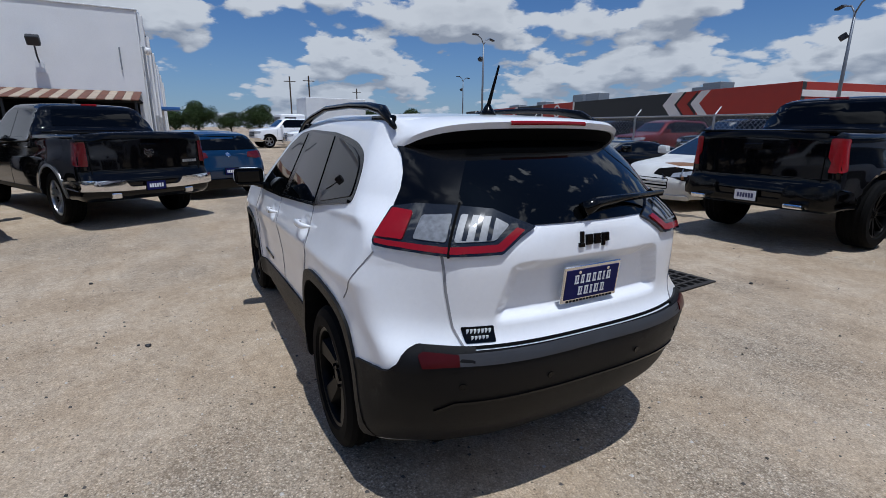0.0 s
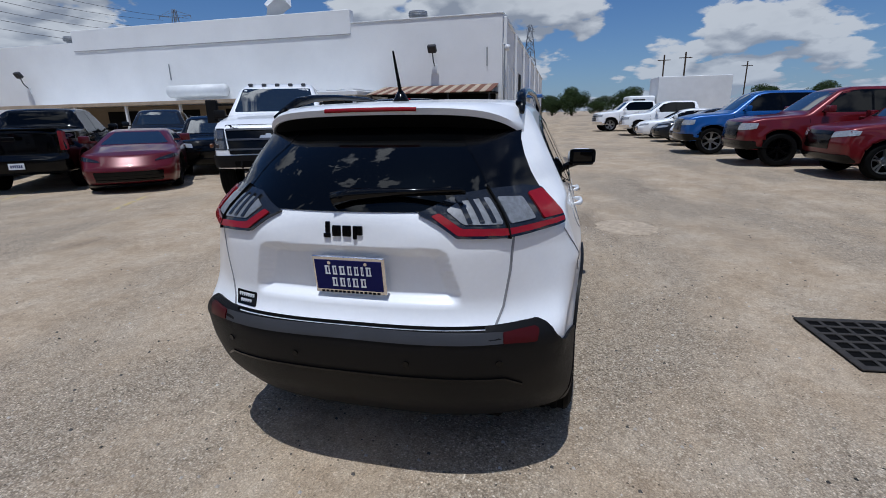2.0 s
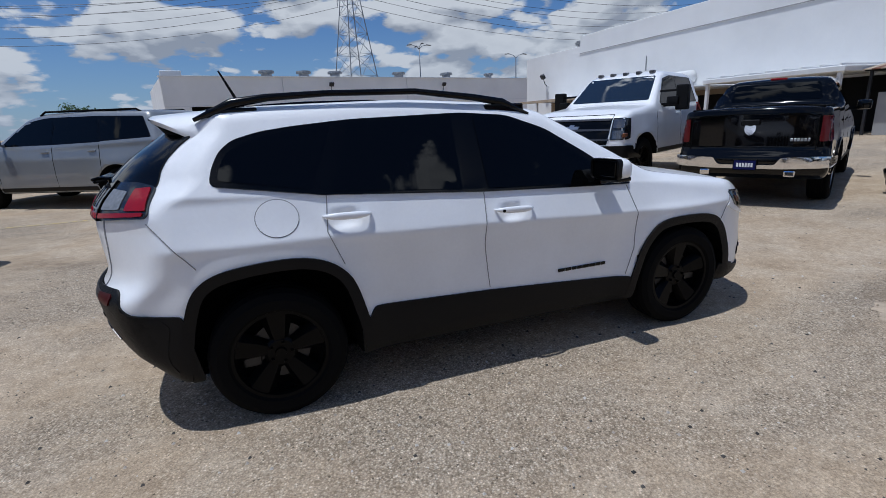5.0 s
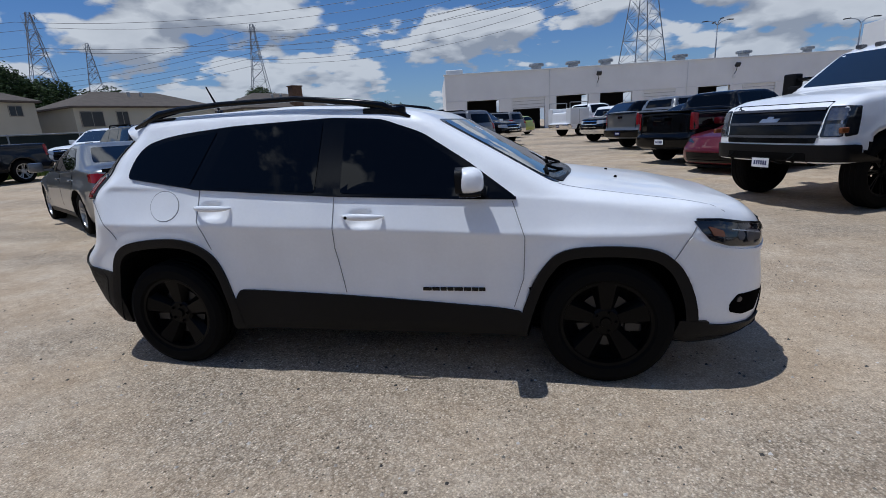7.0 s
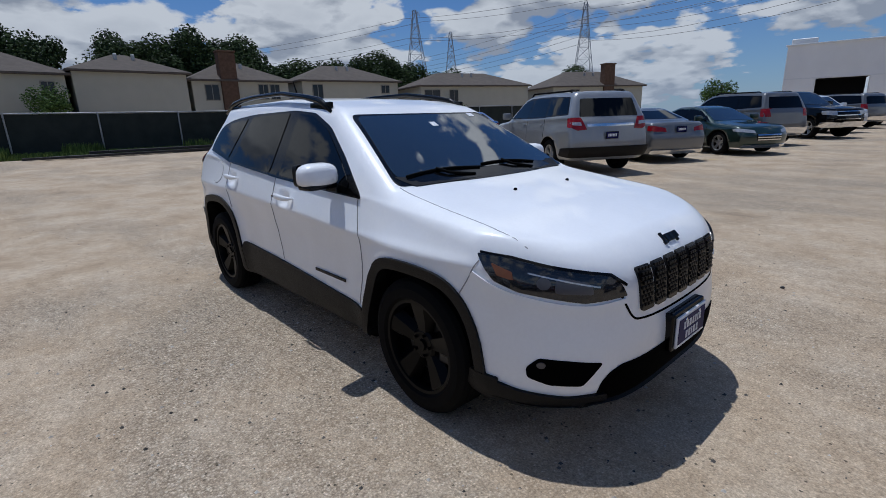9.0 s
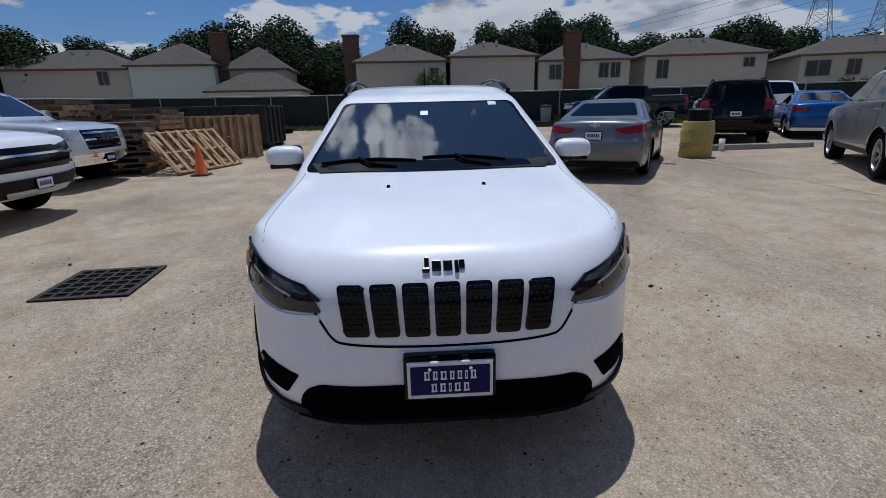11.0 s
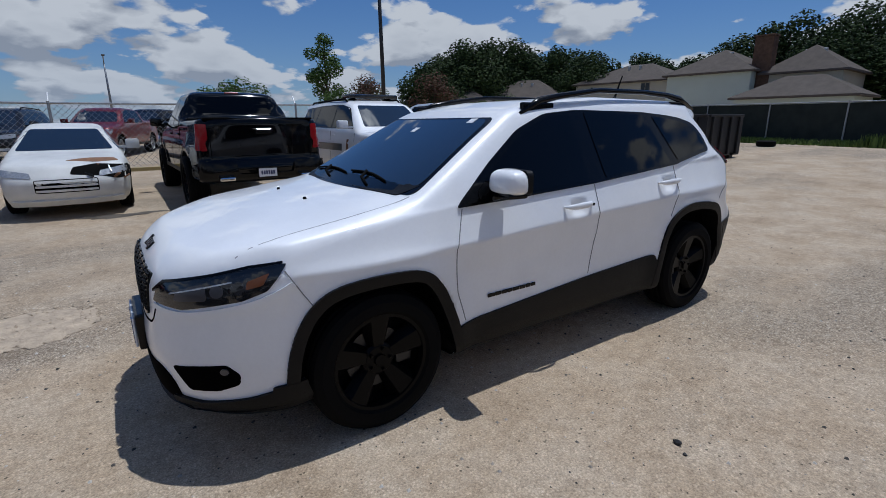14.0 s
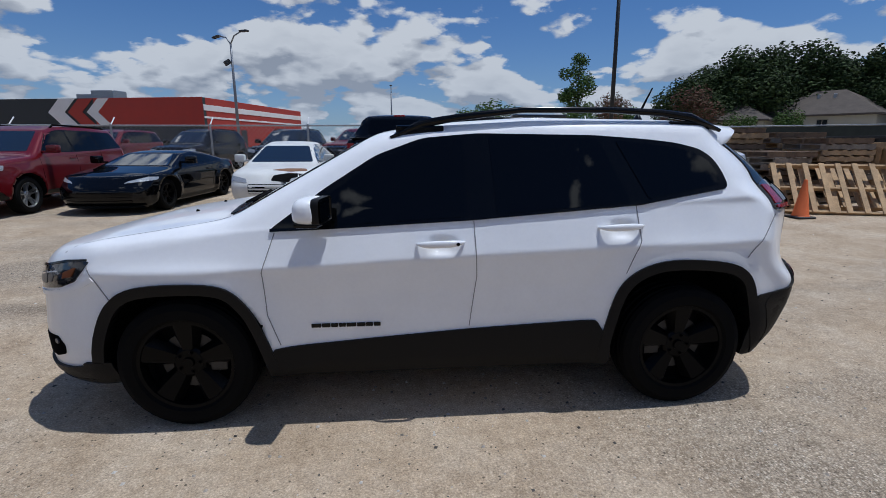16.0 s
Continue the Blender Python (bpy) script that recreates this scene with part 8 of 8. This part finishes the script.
def drain():
    """A square cast grate of crossing bars over a thin black plate that paints the pit's shade."""
    z = gz(-0.3, -2.9)
    g = thing("drain_grate", "square rusty cast-iron drain grate set in the concrete", "drain grate", pose(-0.330, -2.935, z + 0.006, 0, 0, 4.1))
    # flat plate on the slab; its black stands in for the shaded hole
    part("pit_shade_plate", box_bm(-0.385, 0.385, -0.385, 0.385, -0.002, 0.002), well_black, g)
    for k in range(7):
        u = -0.36 + 0.72 * k / 6
        w = 0.026 if k in (0, 6) else 0.014
        part("bar", box_bm(u - w, u + w, -0.385, 0.385, 0.002, 0.014, 0.003), cast_iron, g)
        part("bar", box_bm(-0.385, 0.385, u - w, u + w, 0.002, 0.012, 0.003), cast_iron, g)


def rubble(cx, cy, rx, ry, turn, seed, label):
    """A broken patch of the slab with loose crumbs."""
    rng = random.Random(seed)
    z = gz(cx, cy)
    t = thing("broken_patch", label, "rubble", pose(cx, cy, z, 0, 0, turn))
    bm = bmesh.new()
    n, rings = 40, 7
    c = bm.verts.new((0, 0, 0.010))
    prev = [c] * n
    wob = [1 + rng.uniform(-0.09, 0.09) for _ in range(n)]
    for i in range(1, rings + 1):
        f = i / rings
        row = []
        for k in range(n):
            a = 2 * math.pi * k / n
            h = 0.006 + rng.uniform(-0.004, 0.008) if i < rings else 0.001
            row.append(bm.verts.new((rx * f * wob[k] * math.cos(a), ry * f * wob[k] * math.sin(a), h)))
        for k in range(n):
            if i == 1:
                bm.faces.new((c, row[k], row[(k + 1) % n]))
            else:
                bm.faces.new((prev[k], row[k], row[(k + 1) % n], prev[(k + 1) % n]))
        prev = row
    part("crumbled_surface", bm, broken, t, smooth=True)
    V, F = [], []
    for _ in range(300):
        a, r = rng.uniform(0, 2 * math.pi), math.sqrt(rng.random()) * 1.06
        x, y, s = rx * r * math.cos(a), ry * r * math.sin(a), rng.uniform(0.004, 0.014)
        b = len(V)
        for dx, dy, dz in ((-1, -1, 0), (1, -0.8, 0), (0.9, 1, 0), (-0.8, 0.9, 0), (0.1, 0.1, 0.8)):
            V.append((x + s * dx * rng.uniform(0.6, 1), y + s * dy * rng.uniform(0.6, 1), 0.006 + s * dz * rng.uniform(0.6, 1.2)))
        F += [(b, b + 1, b + 4), (b + 1, b + 2, b + 4), (b + 2, b + 3, b + 4), (b + 3, b, b + 4)]
    st = mesh_object("gravel", V, F, broken, t)
    tagged(st, "loose pale crumbs of concrete", kind="stuff")


def pallet(m, label="weathered wooden pallet with gaps between its boards", n=7, w=1.2, wood=None):
    """Boards run along y; w is the pallet's width along x."""
    wood = wood or pallet_wood
    p = thing("pallet", label, "pallet", m, group="wooden pallets")
    h = w / 2
    for k in range(n):
        x = -h + 0.05 + (w - 0.1) * k / (n - 1)
        part("board", box_bm(x - 0.048, x + 0.048, -0.6, 0.6, 0.105, 0.125, 0.003), wood, p)
    for y in (-0.57, 0.0, 0.57):
        part("runner", box_bm(-h, h, y - 0.02, y + 0.02, 0.018, 0.105), wood, p)
    for k in range(3 if w < 1.5 else 5):
        x = -h + 0.1 + (w - 0.2) * k / (2 if w < 1.5 else 4)
        part("bottom_board", box_bm(x - 0.05, x + 0.05, -0.6, 0.6, 0.0, 0.018), wood, p)
    return p


def pallets():
    rng = random.Random(9)
    # one wide pallet leaning on the stacks, another slipped behind it
    turn = math.degrees(math.atan2(0.7, -1.9)) + 180
    for k, (x, y, tilt) in enumerate(((-8.15, -5.05, -48), (-8.45, -5.30, -40))):
        m = pose(x, y, gz(x, y), 0, 0, turn) @ pose(0, -0.42, 0.42, tilt, 0, 0)
        pallet(m, "wide wooden pallet leaning on stacked pallets", 8 if k == 0 else 9, 2.1)
    for sx, sy, n, tw in ((-8.0, -6.9, 9, 10), (-9.5, -7.0, 11, 4), (-8.0, -8.4, 13, 0), (-9.6, -8.4, 12, -6), (-11.0, -7.6, 10, 3)):
        for k in range(n):
            pallet(pose(sx + rng.uniform(-0.05, 0.05), sy + rng.uniform(-0.05, 0.05), gz(sx, sy) + 0.128 * k, 0, 0, tw + rng.uniform(-9, 9)), "dark weathered wooden pallet in a tall stack", 6, wood=rng.choice((old_wood, old_wood, pallet_wood, grey_wood)))
    for k in range(3):
        pallet(pose(-10.6 - 0.17 * k, -5.75, gz(-10, -5.7) + 0.6, 0, 0, 100) @ pose(0, 0, 0, 90, 0, 0), "weathered wooden pallet standing on edge", 11, 2.2)


def cone(x, y):
    c = thing("traffic_cone", "faded orange traffic cone with a black base", "traffic cone", pose(x, y, gz(x, y)))
    part("base", box_bm(-0.18, 0.18, -0.18, 0.18, 0, 0.04, 0.015), steel_black, c)
    part("body", lathe_bm([(0.001, 0.71), (0.025, 0.71), (0.032, 0.69), (0.135, 0.06), (0.15, 0.04), (0.001, 0.04)], 20, "Z"), cone_orange, c, smooth=True, angle=40)


def dumpster():
    d = thing("dumpster", "black steel roll-off dumpster with ribs and scrawled paint", "dumpster")
    x0, x1, y0, y1, z1 = -15.2, -12.9, -11.0, -5.0, 1.57
    zb = gz(-14, -8)
    for n, b in (("side_wall", (x1 - 0.08, x1, y0, y1)), ("side_wall", (x0, x0 + 0.08, y0, y1)), ("end_wall", (x0 + 0.08, x1 - 0.08, y1 - 0.08, y1)), ("end_wall", (x0 + 0.08, x1 - 0.08, y0, y0 + 0.08))):
        part(n, box_bm(*b, zb + 0.15, z1), steel_black, d)
    part("floor", box_bm(x0, x1, y0, y1, zb + 0.1, zb + 0.17), steel_black, d)
    part("top_rail", box_bm(x1 - 0.10, x1 + 0.05, y0, y1, z1, z1 + 0.08, 0.01), steel_black, d)
    part("top_rail", box_bm(x0 - 0.05, x0 + 0.10, y0, y1, z1, z1 + 0.08, 0.01), steel_black, d)
    part("top_rail", box_bm(x0 + 0.10, x1 - 0.10, y1 - 0.10, y1 + 0.05, z1, z1 + 0.08, 0.01), steel_black, d)
    for k in range(8):
        y = y0 + 0.35 + (y1 - y0 - 0.7) * k / 7
        part("rib", box_bm(x1, x1 + 0.07, y - 0.05, y + 0.05, zb + 0.15, z1, 0.01), steel_black, d)
    for k in range(4):
        x = x0 + 0.3 + (x1 - x0 - 0.6) * k / 3
        part("rib", box_bm(x - 0.05, x + 0.05, y1, y1 + 0.07, zb + 0.15, z1, 0.01), steel_black, d)
    part("runner", box_bm(x0 + 0.4, x0 + 0.6, y0, y1, zb, zb + 0.15), steel_black, d)
    part("runner", box_bm(x1 - 0.6, x1 - 0.4, y0, y1, zb, zb + 0.15), steel_black, d)
    bm = bmesh.new()
    for k, (y, z, h) in enumerate(((-5.55, 1.25, 0.22), (-5.75, 1.22, 0.26), (-5.95, 1.26, 0.2), (-6.12, 1.22, 0.16))):
        box_bm(x1 - 0.002, x1 + 0.004, y - 0.05, y + 0.05, z - h / 2, z + h / 2, bm=bm)
    part("scrawl", bm, plate_white, d, "white scrawled paint marks")


def barrel():
    b = thing("barrel", "faded yellow plastic drum with a black bin on top", "barrel", pose(-7.8, 6.85, gz(-7.8, 6.85)))
    part("drum", lathe_bm([(0.001, 0.0), (0.36, 0.0), (0.38, 0.05), (0.36, 0.25), (0.385, 0.30), (0.36, 0.35), (0.385, 0.62), (0.36, 0.66), (0.36, 0.82), (0.34, 0.86), (0.001, 0.86)], 28, "Z"), faded_yellow, b, smooth=True, angle=40)
    part("black_top", lathe_bm([(0.001, 0.86), (0.26, 0.86), (0.27, 1.12), (0.22, 1.16), (0.001, 1.16)], 20, "Z"), black_plastic, b, smooth=True, angle=40)


def island():
    bm = bmesh.new()
    for x0, x1, y0, y1 in ((-9.0, -8.8, 7.3, 10.8),):
        box_bm(x0, x1, y0, y1, gz(-9, 9) - 0.05, gz(-9, 9) + 0.14, 0.03, 2, bm=bm)
    tagged(part("kerb", bm, kerb_mat), "worn concrete kerb at the end of a parking row", "kerb", kind="structure")
    for k, (x, y) in enumerate(((-8.9, 7.7), (-8.7, 8.1))):
        bm = tube_bm([(x, y, gz(x, y)), (x, y, gz(x, y) + 0.42 - 0.1 * k)], 0.07, 12)
        tagged(part("bollard", bm, (cone_orange if k == 0 else white_metal), smooth=True, angle=50), "short steel bollard stump by the kerb", "bollard")


def paint_line(a, b, w=0.1):
    """A worn painted line that follows the ground."""
    n = max(2, int(math.dist(a, b) / 0.5))
    d = Vector((b[0] - a[0], b[1] - a[1])).normalized()
    px, py = -d.y * w / 2, d.x * w / 2
    V, F = [], []
    for k in range(n + 1):
        x, y = a[0] + (b[0] - a[0]) * k / n, a[1] + (b[1] - a[1]) * k / n
        for s in (1, -1):
            V.append((x + s * px, y + s * py, gz(x + s * px, y + s * py) + 0.004))
    for k in range(n):
        F.append((2 * k, 2 * k + 1, 2 * k + 3, 2 * k + 2))
    tagged(mesh_object("painted_line", V, F, worn_line), "worn yellow painted parking line", "road marking", kind="structure")


def worn_line_material():
    mat, nt, b = nodes_of("worn_yellow_line")
    n = noise_node(nt, 14, 6, 0.7)
    col = ramp_node(nt, n, [(0.42, (0.34, 0.30, 0.25)), (0.54, (0.48, 0.36, 0.15))])
    nt.links.new(col, b.inputs["Base Color"])
    b.inputs["Roughness"].default_value = 0.9
    return mat


worn_line = worn_line_material()


def bits():
    rng = random.Random(3)
    for x, y, s in ((0.308, 1.773, 0.022), (0.356, 1.835, 0.011), (2.2, 2.35, 0.018), (-0.9, -3.6, 0.02)):
        bm = bmesh.new()
        bmesh.ops.create_icosphere(bm, subdivisions=1, radius=s)
        for v in bm.verts:
            v.co *= rng.uniform(0.7, 1.25)
            v.co.z = max(v.co.z * 0.8, -s * 0.3)
        o = part("debris", bm, steel_black)
        o.matrix_world = pose(x, y, gz(x, y) + s * 0.3, 0, 0, rng.uniform(0, 90))
        tagged(o, "small dark lump of debris on concrete", "debris")
    # pebbles strewn over the nearer lot
    V, F = [], []
    for _ in range(5200):
        a, r = rng.uniform(0, 2 * math.pi), rng.uniform(0.5, 8.5)
        x, y, s = r * math.cos(a), r * math.sin(a), rng.choice((0.003, 0.004, 0.005, 0.005, 0.007, 0.011))
        z = gz(x, y)
        b = len(V)
        for dx, dy, dz in ((-1, -1, 0), (1, -0.8, 0), (0.9, 1, 0), (-0.8, 0.9, 0), (0.1, 0.1, 0.9)):
            V.append((x + s * dx * rng.uniform(0.6, 1), y + s * dy * rng.uniform(0.6, 1), z + s * dz))
        F += [(b, b + 1, b + 4), (b + 1, b + 2, b + 4), (b + 2, b + 3, b + 4), (b + 3, b, b + 4)]
    tagged(mesh_object("pebbles", V, F, pebble_mat), "loose pebbles and grit on the concrete", "gravel", kind="stuff")


def pebble_material():
    mat, nt, b = nodes_of("loose_pebbles")
    g = nt.nodes.new("ShaderNodeNewGeometry")
    col = ramp_node(nt, g.outputs["Random Per Island"], [(0.0, (0.03, 0.028, 0.025)), (0.45, (0.10, 0.09, 0.08)), (0.6, (0.32, 0.28, 0.23)), (1.0, (0.55, 0.52, 0.47))])
    nt.links.new(col, b.inputs["Base Color"])
    b.inputs["Roughness"].default_value = 0.9
    return mat


pebble_mat = pebble_material()


def steel_beams():
    for k in range(5):
        x = -21.0 + 0.16 * (k % 3)
        z = gz(-21, 4) + 0.03 + 0.12 * (k // 3)
        bm = box_bm(x - 0.06, x + 0.06, -1.5 + 0.7 * k, 6.0 + 0.9 * k, z, z + 0.1, 0.004)
        tagged(part("steel_beam", bm, steel_black), "long black steel beam lying along the fence", "beam", group="steel beams")


def trash_bin(x, y):
    b = thing("trash_bin", "grey plastic trash bin with a lid beside the fence", "trash bin", pose(x, y, gz(x, y)))
    part("body", lathe_bm([(0.001, 0.0), (0.24, 0.0), (0.30, 0.9), (0.001, 0.9)], 16, "Z"), grey_panel, b, smooth=True, angle=40)
    part("lid", lathe_bm([(0.001, 0.90), (0.33, 0.90), (0.30, 1.0), (0.001, 1.05)], 16, "Z"), steel_black, b, smooth=True, angle=40)


drain()
rubble(2.98, -1.70, 0.47, 0.41, 12, 1, "round broken patch of tan concrete with loose crumbs")
pallets()
cone(-7.2, -4.9)
dumpster()
barrel()
island()
for a, b in (((-7.3, 6.6), (-2.7, 6.75)), ((-2.7, 6.75), (-1.2, 6.9)), ((-9.0, 12.4), (-1.5, 12.6)), ((2.9, 6.9), (4.4, 7.6)), ((3.4, 10.2), (4.8, 11.0)), ((3.6, 13.6), (4.9, 14.3))):
    paint_line(a, b)
bits()
steel_beams()
trash_bin(-22.0, 6.9)


def loose_tyre(x, y):
    t = tagged(part("tyre", lathe_bm([(0.20, -0.10), (0.30, -0.12), (0.36, -0.08), (0.36, 0.08), (0.30, 0.12), (0.20, 0.10)], 24, "Z"), rubber, smooth=True, angle=40), "old black tyre lying flat by the fence", "tyre")
    t.matrix_world = pose(x, y, gz(x, y) + 0.12)


loose_tyre(-20.7, -6.4)


def stain_material():
    mat, nt, b = nodes_of("old_oil_stain")
    col = ramp_node(nt, noise_node(nt, 3.0, 7, 0.7), [(0.35, (0.045, 0.038, 0.030)), (0.55, (0.11, 0.092, 0.072)), (0.7, (0.24, 0.21, 0.17))])
    nt.links.new(col, b.inputs["Base Color"])
    b.inputs["Roughness"].default_value = 0.8
    return mat


stain_mat = stain_material()


def stain(cx, cy, rx, ry, turn, seed):
    """A dark stain soaked into the slab, with a ragged outline."""
    rng = random.Random(seed)
    n = 36
    ph = [rng.uniform(0, 6.28) for _ in range(4)]
    V, F = [], []
    c, sn = math.cos(radians(turn)), math.sin(radians(turn))
    for ring in (0.0, 0.5, 1.0):
        for k in range(n):
            a = 2 * math.pi * k / n
            w = 1 + 0.22 * math.sin(3 * a + ph[0]) + 0.16 * math.sin(7 * a + ph[1]) + 0.10 * math.sin(13 * a + ph[2]) + rng.uniform(-0.05, 0.05)
            u, v = rx * ring * w * math.cos(a), ry * ring * w * math.sin(a)
            x, y = cx + u * c - v * sn, cy + u * sn + v * c
            V.append((x, y, gz(x, y) + 0.004))
    for i in range(2):
        for k in range(n):
            F.append((i * n + k, i * n + (k + 1) % n, (i + 1) * n + (k + 1) % n, (i + 1) * n + k))
    tagged(mesh_object("oil_stain", V, F, stain_mat), "dark oil stain soaked into the concrete", "stain", kind="structure")


for k, (x, y, rx, ry, tn) in enumerate(((12.6, -0.9, 1.1, 0.28, 10), (11.0, 0.2, 0.6, 0.14, 20), (14.0, 0.4, 0.9, 0.2, 5), (2.2, -6.5, 0.55, 0.16, 5), (-5.2, 3.1, 0.13, 0.05, 30))):
    stain(x, y, rx, ry, tn, k + 2)
